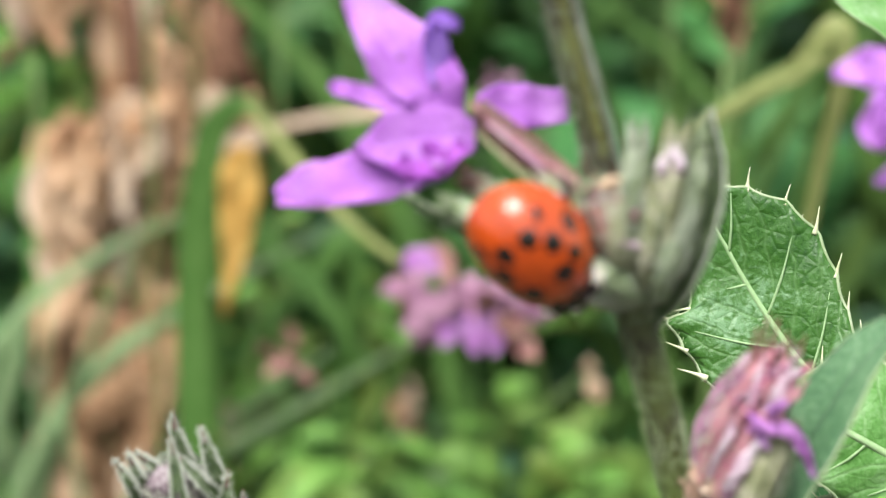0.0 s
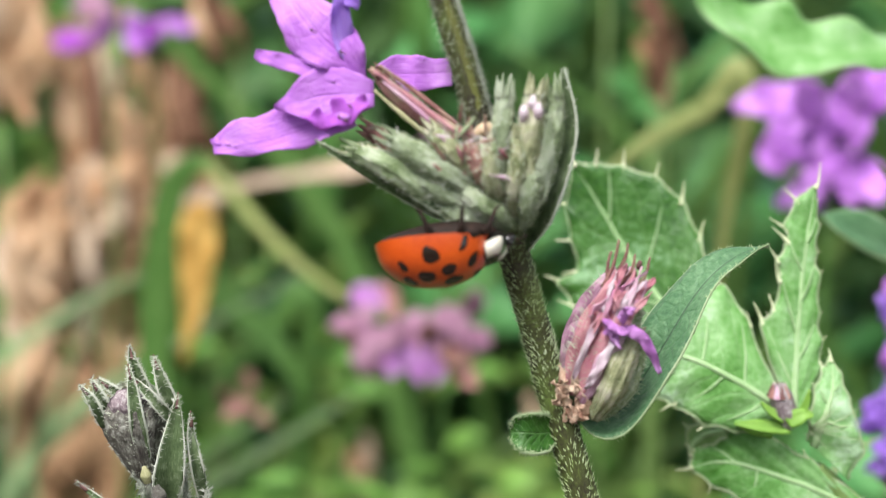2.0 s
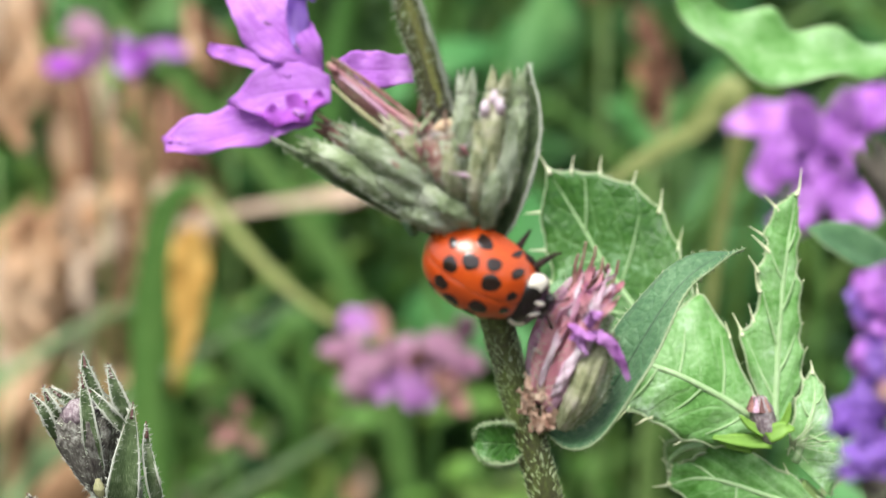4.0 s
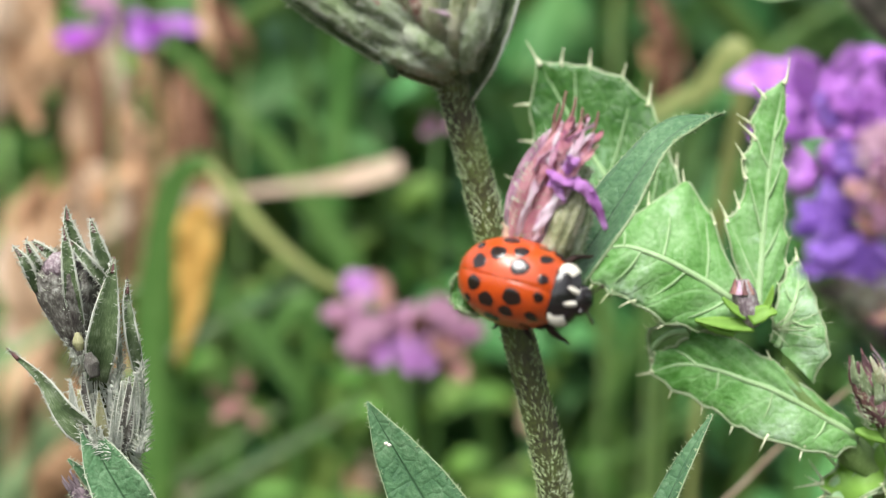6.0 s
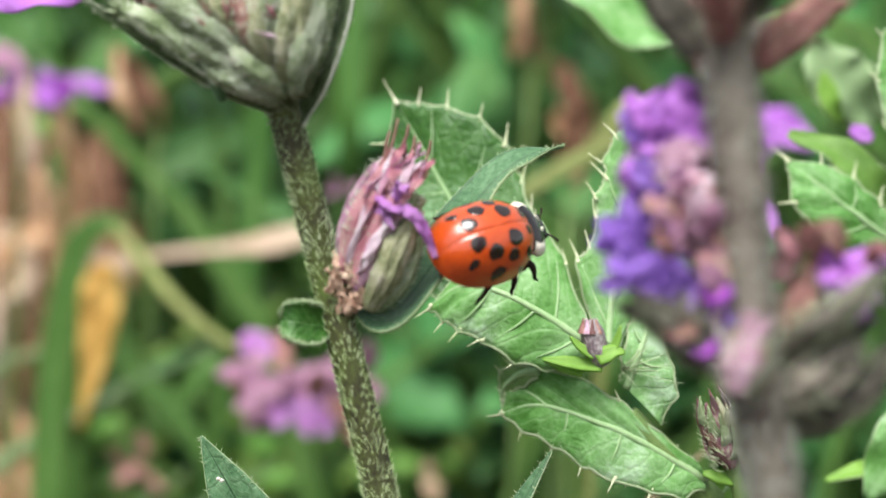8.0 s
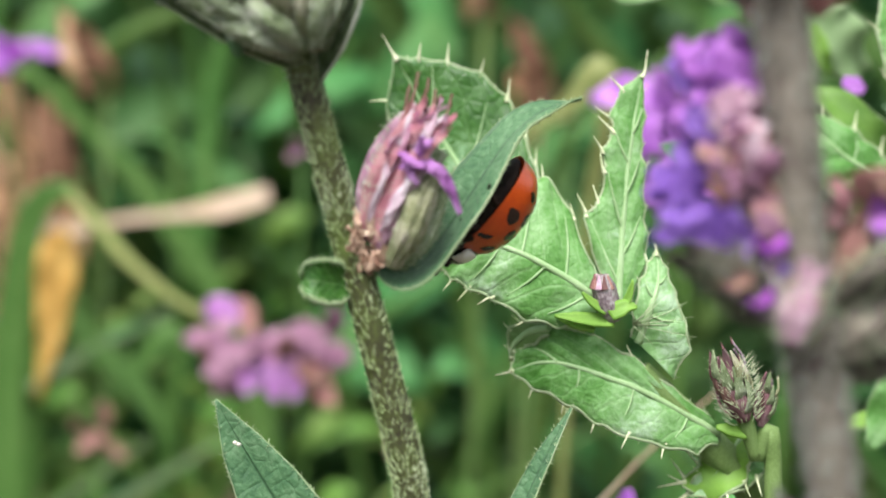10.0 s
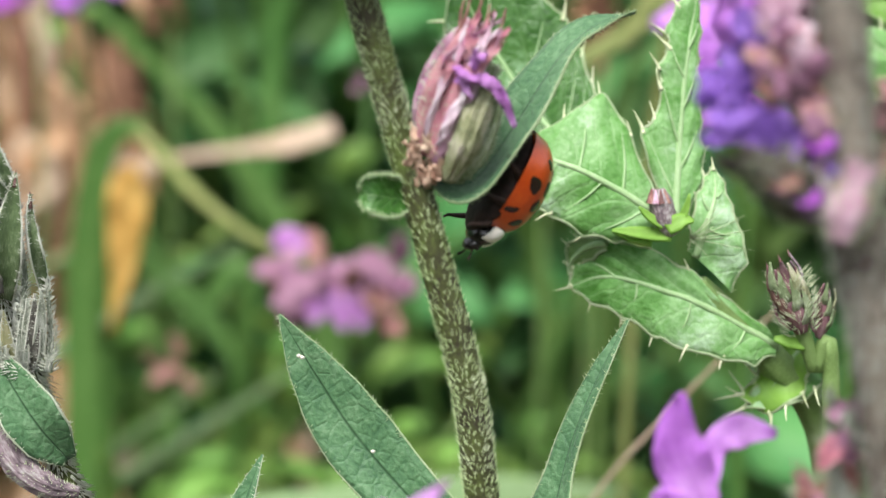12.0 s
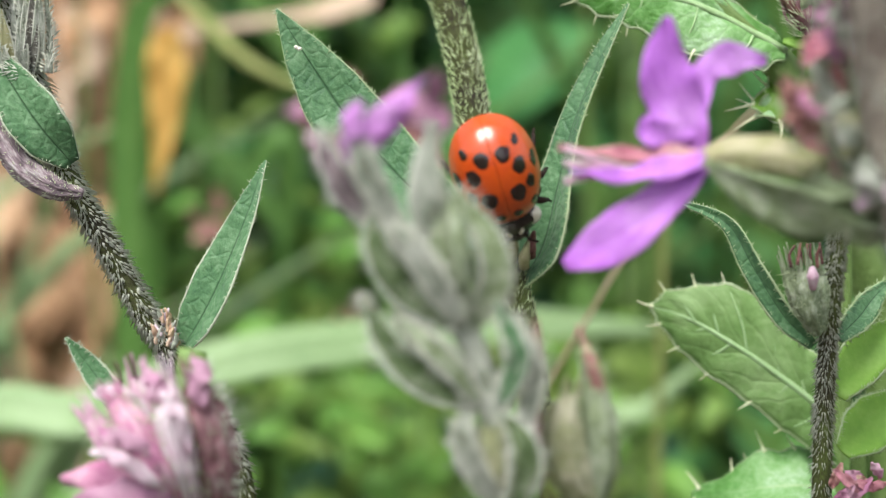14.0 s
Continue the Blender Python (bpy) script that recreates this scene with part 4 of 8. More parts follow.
def build_bud_spike():
    base = (-6, 20, -300)
    plant = thing("bud_spike_plant", base, "young loosestrife shoot with pointed hairy buds and paired leaves", "plant")
    pts = [(-27.1, 5.8, -2.1), (-26.6, 6.0, -6.3), (-25.7, 6.4, -10.1), (-24.4, 6.6, -13.7)] + [(-22.5, 7.0, -20.7), (-20.3, 7.5, -25.4), (-18.1, 8.0, -30.1), (-16.4, 8.0, -32.9), (-14.5, 8.5, -37.2), (-12.2, 9.0, -42.7)] + [(-9, 12, -75), (-7, 18, -160), (-6, 20, -302)]
    radii = [0.5, 0.6, 0.65, 0.7, 0.72, 0.72, 0.75, 0.8, 0.8, 0.8, 1.0, 1.3, 1.6]
    stem = part("stem", Shape().tube(pts, radii, 12, 110, bumpy=0.03), STEM, plant, "slender brown stem with white bristles")
    part("hairs", Shape().hairs(pts[1:11], radii[1:11], 3800, 0.6, lean=1.0, r=0.085), SNOW_HAIR, stem, "short white bristles", "stuff")
    cup = [(-26.4, 6.0, -9.1), (-26.8, 5.8, -7.0), (-27.1, 5.8, -5.1), (-27.3, 5.8, -3.8), (-27.4, 5.8, -2.7)]
    head = part("bud", Shape().tube(cup, [0.4, 1.25, 1.95, 2.05, 0.8], 36, 26, ribs=0.06, ribcount=12, bumpy=0.05), HEAD, plant, "downy purple-grey ribbed cup of the closed head")
    part("hairs", Shape().hairs(cup, [0.4, 1.25, 1.95, 2.05, 0.8], 420, 0.35, 1.4, r=0.03), WHITE_HAIR, head, "short white hairs", "stuff")
    part("bud", Shape().tube([(-27.5, 5.4, -4.3), (-27.4, 5.0, -3.3), (-27.5, 5.2, -2.6)], [0.9, 1.25, 0.6], 20, 16, ribs=0.1, ribcount=9, bumpy=0.06), BUD, plant, "purple-grey closed petals")
    part("bud", Shape().tube([(-25.2, 4.2, -10.0), (-25.4, 4.2, -9.2), (-25.6, 4.2, -8.5)], [0.3, 0.5, 0.2], 14, 12, bumpy=0.06), HEAD, plant, "small purple-grey bud")
    part("bud", Shape().tube([(-26.1, 4.3, -8.4), (-26.2, 4.3, -7.9), (-26.3, 4.3, -7.3)], [0.2, 0.4, 0.15], 10, 10, bumpy=0.03), CALYX_YELLOW, plant, "tiny yellow bud")
    for k, (tx, ty) in enumerate(((125, 672), (146, 662), (160, 698), (176, 692), (192, 682), (206, 690), (228, 664), (241, 655), (140, 690), (215, 672))):
        a, b = (-24.5, 6.0, -14.9), (-24.6, 5.2, -11.0)
        foot = np.array(a) + ((tx - 190) * 0.015, rng.uniform(-0.5, 0.3), 0)
        tip = np.array(b) + ((tx - 190) * 0.0366, rng.uniform(-0.6, 0.4), (690 - ty) * 0.0366)
        w = rng.uniform(0.2, 0.34)
        leaf_part(plant, [foot, foot * 0.6 + tip * 0.4 + ((tx - 190) * 0.006, -0.3, 0), tip], (rng.uniform(-0.4, 0.4), -1, 0), [w, w * 1.3, w, 0.03], material=(WOOL_PALE, HEAD, WOOL_PALE, CALYX_YELLOW, WOOL_PALE)[k % 5], label="narrow woolly sepal", name="sepal", n=14, m=4, fold=0.3, edge=SNOW_HAIR)
    for p, rad, count, ln in (([(-26.4, 5.4, -9.5), (-27.4, 5.4, -7.6), (-28.5, 5.4, -6.0)], [0.2, 0.2, 0.15], 170, 0.3), ([(-22.7, 5.8, -15.0), (-22.5, 5.8, -12.4), (-22.7, 5.8, -9.2)], [0.4, 0.25, 0.15], 380, 0.5), ([(-24.2, 5.6, -15.0), (-26.1, 5.6, -14.1), (-27.9, 5.6, -12.7)], [0.5, 0.4, 0.2], 380, 0.5), ([(-24.2, 5.4, -11.3), (-23.9, 5.4, -9.2), (-24.1, 5.4, -6.4)], [0.3, 0.25, 0.15], 240, 0.35)):
        ob = part("seam", Shape().tube(p, [q * 0.7 for q in rad], 8, 16), WOOL_PALE, plant, "pale woolly seam")
        part("hairs", Shape().hairs(p, rad, count, ln, 0.8, r=0.04), SNOW_HAIR, ob, "white woolly hairs", "stuff")
    part("hairs", Shape().hairs(pts[0:5], [1.0, 1.1, 1.0, 0.8, 0.75], 1300, 0.8, lean=1.2, r=0.04), SNOW_HAIR, stem, "long woolly white hairs", "stuff")
    kinds = (
        ([(-25.3, 5.4, -10.4), (-24.7, 4.4, -7.3), (-24.4, 4.6, -4.9), (-24.2, 5.0, -2.8)], [0.6, 0.95, 0.75, 0.4, 0.05], (0.2, -1, 0)),
        ([(-22.9, 6.0, -10.0), (-23.2, 5.0, -7.4), (-23.5, 5.2, -5.6), (-23.5, 5.4, -4.1)], [0.3, 0.42, 0.34, 0.2, 0.05], (0.6, -0.8, 0)),
        ([(-24.8, 6.0, -14.9), (-27.0, 5.2, -12.7), (-28.7, 5.4, -10.5), (-30.9, 5.6, -8.7)], [0.5, 0.85, 0.55, 0.22, 0.05], (-0.3, -0.9, 0.3)),
        ([(-26.4, 5.0, -6.9), (-26.6, 4.0, -4.2), (-26.9, 4.2, -2.1), (-27.2, 4.6, -0.9)], [0.4, 0.48, 0.36, 0.2, 0.04], (0.1, -1, 0)),
        ([(-26.1, 5.6, -4.4), (-26.7, 5.0, -1.9), (-27.0, 5.0, -0.7), (-27.2, 5.2, 0.3)], [0.5, 0.6, 0.38, 0.2, 0.04], (0.2, -0.9, 0)),
        ([(-28.8, 5.0, -4.9), (-29.2, 4.4, -3.5), (-29.6, 4.4, -2.8), (-30.3, 4.8, -2.2)], [0.25, 0.36, 0.3, 0.18, 0.04], (-0.3, -0.9, 0.2)),
        ([(-28.2, 5.4, -4.6), (-28.8, 4.8, -3.2), (-29.2, 4.8, -2.5), (-29.6, 5.0, -1.8)], [0.25, 0.36, 0.3, 0.18, 0.04], (-0.3, -0.9, 0.2)),
        ([(-27.2, 5.6, -4.0), (-27.9, 5.0, -2.8), (-28.6, 5.0, -2.3), (-29.2, 5.2, -1.9)], [0.25, 0.34, 0.28, 0.18, 0.04], (-0.3, -0.9, 0.2)),
        ([(-24.5, 5.6, -5.0), (-25.0, 5.0, -2.7), (-25.4, 5.0, -1.4), (-25.7, 5.2, -0.4)], [0.4, 0.5, 0.36, 0.2, 0.04], (0.3, -0.9, 0.1)),
        ([(-24.6, 4.8, -4.4), (-25.4, 4.2, -3.2), (-26.2, 4.2, -2.3), (-27.2, 4.5, -1.4)], [0.25, 0.32, 0.28, 0.18, 0.04], (0.1, -0.9, 0.3)),
        ([(-21.7, 6.4, -20.6), (-23.1, 5.2, -18.4), (-24.5, 5.2, -16.2), (-26.4, 5.6, -12.9)], [0.5, 1.5, 1.7, 1.2, 0.1], (0.1, -0.95, 0.3)),
        ([(-22.2, 7.4, -21.1), (-24.3, 7.6, -19.3), (-26.1, 7.8, -17.5), (-27.8, 8.0, -16.1)], [0.4, 0.7, 0.7, 0.4, 0.05], (-0.4, -0.8, 0.5)),
        ([(-15.7, 8.0, -33.1), (-13.5, 7.6, -29.5), (-11.4, 8.0, -24.9), (-9.9, 8.6, -20.8)], [0.5, 1.4, 1.6, 1.2, 0.7, 0.05], (-0.5, -0.8, 0.2)),
        ([(-19.1, 8.4, -36.7), (-20.8, 9.0, -35.7), (-22.3, 9.5, -33.9), (-23.5, 9.5, -32.3)], [0.4, 0.8, 0.8, 0.5, 0.05], (0.2, -0.9, 0.4)),
    )
    for k, (p, w, face) in enumerate(kinds):
        leaf_part(plant, p, face, w, material=LEAF if k > 9 else SEPAL, label="small hairy pointed leaf", n=20, fold=0.45, edge=SNOW_HAIR if k < 10 else WHITE_HAIR)
        if k < 10:
            tip = np.array(p[-1])
            d = unit(tip - np.array(p[-2]))
            part("leaf_tip", Shape().tube([tip - d * 0.9, tip - d * 0.3, tip + d * 0.15], [0.2, 0.13, 0.03], 6, 6), TIP, plant, "dark pointed tip")
    for q in [(-16.5, 7.2, -30.7), (-16.2, 7.2, -31.4), (-17.0, 7.2, -31.6), (-16.0, 7.2, -32.0)]:
        for k in range(8):
            d = unit((rng.uniform(-0.7, 0.7), rng.uniform(-0.6, 0.3), 1))
            a = np.array(q) + (rng.uniform(-0.3, 0.3), rng.uniform(-0.3, 0.3), rng.uniform(-0.3, 0.3))
            part("husk", Shape().tube([a - d * 0.4, a, a + d * 0.5], [0.1, rng.uniform(0.14, 0.22), 0.05], 7, 8, bumpy=0.04), (BEIGE, PETAL_WHITE, WOOL_PALE, HUSK)[k % 4], plant)


    pod = [(-20.8, 5.2, -22.4), (-22.5, 5.0, -22.0), (-24.2, 5.0, -20.8), (-25.6, 5.2, -18.9), (-26.7, 5.4, -17.3)]
    calyx_part(plant, pod, [0.3, 0.7, 0.85, 0.75, 0.4], BUD, teeth=8, hair=420, hair_len=0.35, label="mauve-grey ribbed pod with pale hairs", name="pod")


# ---- the pink flower head close in front ----
def build_pink_head():
    base = (-16, -12, -300)
    plant = thing("fading_loosestrife_plant", base, "fading pink flower whorl on a thin hairy stem", "plant")
    pts = [(-11.8, -10.0, -37.5), (-12.4, -10.0, -36.6), (-12.6, -10.0, -35.4)] 
    stem_pts = [(-16, -12, -302), (-16, -11, -150)] + pts
    part("stem", Shape().tube(stem_pts, [1.4, 1.0, 0.7, 0.8, 0.6], 12, 50), STEM_GREEN, plant)
    cups = (
        ([(-10.2, -11.0, -37.2), (-10.2, -12.2, -34.4), (-10.7, -12.6, -31.8), (-11.3, -12.0, -29.9)], [0.6, 1.1, 1.15, 0.4], MAUVE_CUP, "mauve-brown downy cup"),
        ([(-11.6, -11.5, -37.0), (-11.8, -13.0, -34.1), (-12.2, -13.2, -31.7), (-12.5, -12.8, -29.8)], [0.5, 0.85, 0.9, 0.35], PETAL_WHITE, "white downy cup"),
        ([(-12.1, -11.0, -37.2), (-12.9, -13.0, -34.4), (-14.1, -13.4, -32.3), (-15.1, -13.0, -30.7)], [0.5, 0.95, 0.95, 0.5], PETAL_ROSE, "rose-pink ribbed cup"),
        ([(-12.5, -10.0, -37.6), (-13.8, -12.0, -35.0), (-15.5, -12.4, -33.3), (-16.7, -12.0, -31.9)], [0.5, 0.85, 0.8, 0.45], PETAL_PALE, "pale pink ribbed cup"),
        ([(-12.5, -9.0, -37.8), (-13.6, -10.4, -34.3), (-14.2, -10.6, -32.0), (-14.5, -10.4, -30.2)], [0.5, 0.9, 0.9, 0.5], PETAL_PALE, "pale pink ribbed cup"),
    )
    for p, r, mat, label in cups:
        calyx_part(plant, p, r, mat, teeth=7, tooth=1.2, hair=320, hair_len=0.55, label=label, broad=0.25)
    fans = (
        ([(-12.6, -12.8, -36.1), (-14.2, -13.4, -34.8), (-16.2, -13.4, -34.6), (-18.1, -13.0, -34.9)], [0.4, 0.8, 0.9, 0.7, 0.2], PETAL_ROSE),
        ([(-12.4, -13.2, -36.3), (-13.8, -14.0, -35.5), (-15.5, -14.0, -35.5), (-17.4, -13.6, -35.9)], [0.4, 0.8, 0.9, 0.7, 0.2], PETAL_DUSTY),
        ([(-12.6, -13.8, -34.1), (-13.7, -14.4, -32.8), (-14.8, -14.4, -32.2), (-15.9, -14.0, -32.6)], [0.3, 0.45, 0.5, 0.35, 0.1], PETAL_DUSTY),
        ([(-13.4, -12.6, -32.4), (-14.2, -13.0, -31.3), (-15.2, -13.0, -30.5), (-16.3, -12.6, -30.5)], [0.3, 0.6, 0.65, 0.5, 0.15], PETAL_WHITE),
        ([(-12.4, -13.6, -31.3), (-12.9, -13.8, -30.0), (-13.2, -13.6, -29.4), (-13.7, -13.2, -28.7)], [0.3, 0.5, 0.5, 0.3, 0.1], PETAL_PALE),
        ([(-10.6, -14.0, -30.9), (-10.7, -14.2, -29.7), (-10.6, -14.0, -29.0), (-11.0, -13.4, -28.5)], [0.3, 0.55, 0.6, 0.45, 0.1], PETAL_DUSTY),
        ([(-11.4, -14.2, -33.2), (-11.5, -14.8, -31.5), (-12.0, -14.8, -30.5), (-12.5, -14.4, -29.9)], [0.3, 0.4, 0.4, 0.3, 0.1], PETAL_WHITE),
        ([(-12.9, -14.2, -34.9), (-14.0, -14.8, -33.7), (-15.1, -14.8, -33.1), (-16.2, -14.4, -33.0)], [0.2, 0.4, 0.4, 0.3, 0.1], PETAL_WHITE),
    )
    for p, w, mat in fans:
        petal_part(plant, p, (-0.2, -1, 0.4), w, material=mat, wave=0.2, curl=0.4, teeth=0.08)
    for p in ([(-14.5, -11.0, -30.0), (-14.6, -11.2, -29.2), (-14.8, -11.2, -28.7)], [(-15.2, -11.0, -30.4), (-15.3, -11.2, -29.6), (-15.5, -11.2, -29.2)], [(-13.5, -12.0, -30.8), (-13.6, -12.2, -30.1), (-13.8, -12.2, -29.6)]):
        part("filament", Shape().tube(p, [0.12, 0.1, 0.08], 6, 8), TIP, plant, "dark withered filament")
    part("hairs", Shape().hairs([(-9.8, -12.0, -36.2), (-9.5, -12.6, -33.6), (-10.0, -12.8, -31.2), (-11.1, -12.2, -29.3)], [0.4, 0.5, 0.5, 0.3], 300, 0.8, 0.3, r=0.04), SNOW_HAIR, plant, "white woolly hairs", "stuff")


# ---- the thistle ----
def thistle_leaf(plant, pts, face, left, right, spines, label, n=48, fold=0.15, wave=0.5, waves=3.0, seed=0, long=1.8, material=None, veins=0):
    """A spiny leaf; a long thorn stands on each swelling of its edge and short ones between."""
    s = Shape()
    v = np.linspace(0, 1, n)
    lob = 1 + 0.05 * np.cos(2 * math.pi * spines * v)
    lob2 = 1 + 0.05 * np.cos(2 * math.pi * spines * v + 1.3)
    s.blade(pts, face, list(along(left, n) * lob), list(along(right, n) * lob2), n=n, m=14, fold=fold, wave=wave, waves=waves, thick=0.2, phase=seed)
    leaf = part("leaf", s, material or THISTLE, plant, label)
    for e, ph in ((s.edges[0], 0.0), (s.edges[1], 1.3)):
        for k in range(spines + 1):
            for off, scale in ((0.0, 1.0), (0.5, 0.4 if rng.random() < 0.5 else 0.2)):
                at = (k + off - ph / (2 * math.pi)) / spines
                i = int(round(at * (n - 1)))
                if not n * 0.3 < i < n - 1:
                    continue
                out = unit(e[i] - s.axis[i]) + 0.6 * unit(s.axis[min(i + 2, n - 1)] - s.axis[i - 2]) + np.array((rng.uniform(-0.25, 0.25), -0.2, rng.uniform(-0.1, 0.35)))
                part("spine", Shape().spine(e[i] - unit(out) * 0.2, e[i] + unit(out) * long * scale * rng.uniform(0.5, 1.05), 0.15 * scale + 0.05), SPINE, leaf)
    tip = s.axis[-1]
    d = unit(s.axis[-1] - s.axis[-4])
    part("spine", Shape().spine(tip - d * 0.3, tip + d * long * 0.9, 0.26), SPINE, leaf)
    rim = Shape()
    for e in s.edges:
        rim.tube(e, [0.11, 0.12, 0.09], 5, len(e))
    part("margin", rim, LEAF_EDGE, leaf)
    rib = Shape().tube(np.array(s.axis) + unit(face) * 0.02, [0.22, 0.14, 0.08, 0.03], 7, 24)
    part("midrib", rib, THISTLE_RIB, leaf, "pale raised midrib")
    for k in range(veins):
        i = int(n * (0.22 + 0.6 * k / veins))
        e = s.edges[k % 2]
        i2 = min(n - 2, i + int(n * 0.13))
        mid = (s.axis[i] * 0.5 + e[i2] * 0.5) + unit(s.axis[i2] - s.axis[i]) * 0.35
        part("side_vein", Shape().tube([s.axis[i] + unit(face) * 0.05, mid + unit(face) * 0.3, e[i2]], [0.13, 0.09, 0.03], 6, 12), THISTLE_RIB, leaf)
    return leaf


def lobed_thistle_leaf(plant, mid, left, right, face, label, material=None, long=1.3, veins=6, first=2, bare=1.0, **kw):
    """A lobed spiny leaf: a thorn on each corner of its edge, bristles between, raised veins."""
    s = Shape().lobed(mid, left, right, face, **kw)
    n = len(s.axis)
    leaf = part("leaf", s, material or THISTLE, plant, label)
    for e, ctrl, share in ((s.edges[0], left, 1.0), (s.edges[1], right, bare)):
        last = len(ctrl) - 1
        for k in range(first * 2, 2 * last):
            i = min(n - 2, int(round(k / (2 * last) * (n - 1))))
            size = long * rng.uniform(0.7, 1.1) if k % 2 == 0 else long * rng.uniform(0.12, 0.25)
            size *= share
            out = unit(e[i] - s.axis[i]) + 0.7 * unit(s.axis[min(i + 2, n - 1)] - s.axis[i - 2]) + np.array((rng.uniform(-0.2, 0.2), -0.25, rng.uniform(0, 0.35)))
            part("spine", Shape().spine(e[i] - unit(out) * 0.3, e[i] + unit(out) * size, 0.06 + 0.14 * size), SPINE, leaf)
    d = unit(s.axis[-1] - s.axis[-5])
    part("spine", Shape().spine(s.axis[-1] - d * 0.3, s.axis[-1] + d * long * 1.2, 0.2), SPINE, leaf)
    rim = Shape()
    for e in s.edges:
        rim.tube(e, [0.1, 0.13, 0.12, 0.1], 5, len(e))
        rim.hairs(e, [0.1, 0.1], 60, 0.3, r=0.04)
    part("margin", rim, LEAF_EDGE, leaf, "pale bristly margin")
    part("midrib", Shape().tube(s.axis - unit(face) * 0.06, [0.3, 0.24, 0.16, 0.05], 7, 24), THISTLE_RIB, leaf, "pale raised midrib")
    for k in range(veins):
        i = int(n * (0.12 + 0.65 * k / veins))
        e = s.edges[k % 2]
        i2 = min(n - 2, i + int(n * 0.12))
        a, b = s.axis[i], s.axis[i2] * 0.15 + e[i2] * 0.85
        mid_v = (a + b) / 2 - unit(s.axis[i2] - a) * 0.2
        part("side_vein", Shape().tube([a, mid_v + unit(face) * 0.2, b + unit(face) * 0.12], [0.1, 0.08, 0.03], 6, 12), THISTLE_RIB, leaf)
    return leaf


def build_thistle():
    base = (34, 22, -300)
    plant = thing("thistle_plant", base, "spiny green thistle with glossy lobed leaves and a small bud", "plant")
    stem_pts = [(18.6, 14.5, -10.4), (20.8, 14.5, -12.6), (24.0, 15.0, -15.8), (27.1, 16.0, -19.1), (29.0, 17.0, -24.9)] + [(33, 19, -45), (34, 20, -110), (34, 22, -302)]
    part("stem", Shape().tube(stem_pts, [0.7, 0.9, 1.1, 1.2, 1.3, 1.5, 1.9, 2.4], 14, 70, ribs=0.08, ribcount=7), STEM_GREEN, plant, "ribbed green stem")
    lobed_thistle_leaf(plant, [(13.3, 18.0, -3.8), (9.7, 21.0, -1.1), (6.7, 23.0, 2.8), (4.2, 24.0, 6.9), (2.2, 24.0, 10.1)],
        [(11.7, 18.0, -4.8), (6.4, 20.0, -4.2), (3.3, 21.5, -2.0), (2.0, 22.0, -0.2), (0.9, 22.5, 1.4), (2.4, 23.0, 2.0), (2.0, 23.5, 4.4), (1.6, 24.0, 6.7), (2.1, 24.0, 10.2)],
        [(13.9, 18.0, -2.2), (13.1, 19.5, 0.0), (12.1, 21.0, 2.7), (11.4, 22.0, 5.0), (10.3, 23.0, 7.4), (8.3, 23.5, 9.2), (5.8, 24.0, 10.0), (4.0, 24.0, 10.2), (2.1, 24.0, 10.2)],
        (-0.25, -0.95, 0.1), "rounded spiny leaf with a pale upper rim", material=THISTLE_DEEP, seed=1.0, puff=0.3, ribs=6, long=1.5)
    lobed_thistle_leaf(plant, [(16.7, 14.5, -6.6), (13.2, 14.6, -4.3), (9.8, 15.0, -2.7), (7.2, 15.5, -2.3), (5.0, 16.0, -3.9)],
        [(16.1, 14.2, -7.4), (12.9, 14.2, -7.7), (10.7, 14.5, -7.3), (8.6, 14.8, -6.1), (7.1, 15.0, -5.5), (6.0, 15.5, -4.9), (5.0, 16.0, -4.1)],
        [(17.1, 14.8, -5.7), (15.4, 15.5, -3.6), (14.1, 17.0, -0.3), (12.4, 18.0, 2.1), (9.9, 17.0, 0.6), (7.4, 16.5, -1.0), (5.0, 16.0, -4.1)],
        (-0.15, -0.85, 0.5), "broad spiny side lobe with pale veins", seed=3.0, puff=0.45, ribs=5, long=1.1)
    lobed_thistle_leaf(plant, [(17.1, 15.0, -6.7), (17.3, 16.0, -2.8), (17.7, 17.0, 2.1), (18.2, 17.6, 6.3), (18.7, 18.0, 9.2)],
        [(16.6, 15.0, -6.1), (15.4, 16.0, -2.8), (14.8, 16.5, -0.3), (15.7, 16.8, 0.7), (16.1, 17.0, 2.8), (15.9, 17.2, 4.0), (16.5, 17.4, 5.3), (16.4, 17.6, 6.4), (17.2, 17.8, 8.2), (18.7, 18.0, 9.2)],
        [(17.9, 15.0, -6.1), (19.0, 15.8, -3.5), (19.2, 16.2, -1.6), (19.0, 16.6, 0.3), (19.1, 17.0, 2.9), (18.8, 17.3, 4.4), (19.0, 17.6, 6.4), (18.8, 17.8, 7.9), (18.7, 18.0, 9.2)],
        (0.05, -0.98, 0.25), "tall narrow lobed spiny leaf", seed=0.5, puff=0.3, ribs=5, long=1.35, bare=0.3)
    lobed_thistle_leaf(plant, [(18.3, 14.0, -8.6), (19.0, 13.8, -6.3), (19.6, 14.5, -4.5), (19.6, 15.6, -2.7)],
        [(17.8, 14.0, -8.2), (17.8, 14.0, -6.4), (18.3, 14.6, -4.5), (18.9, 15.2, -3.3), (19.6, 15.6, -2.6)],
        [(20.7, 13.6, -10.9), (21.7, 13.4, -9.0), (21.4, 13.6, -7.2), (20.8, 14.4, -5.2), (20.3, 15.0, -3.7), (19.6, 15.6, -2.6)],
        (-0.2, -0.9, 0.4), "pale spiny leaf with silvery threads", bare=0.25, long=0.6, seed=0.9, puff=0.3, ribs=4, veins=4, n=30)
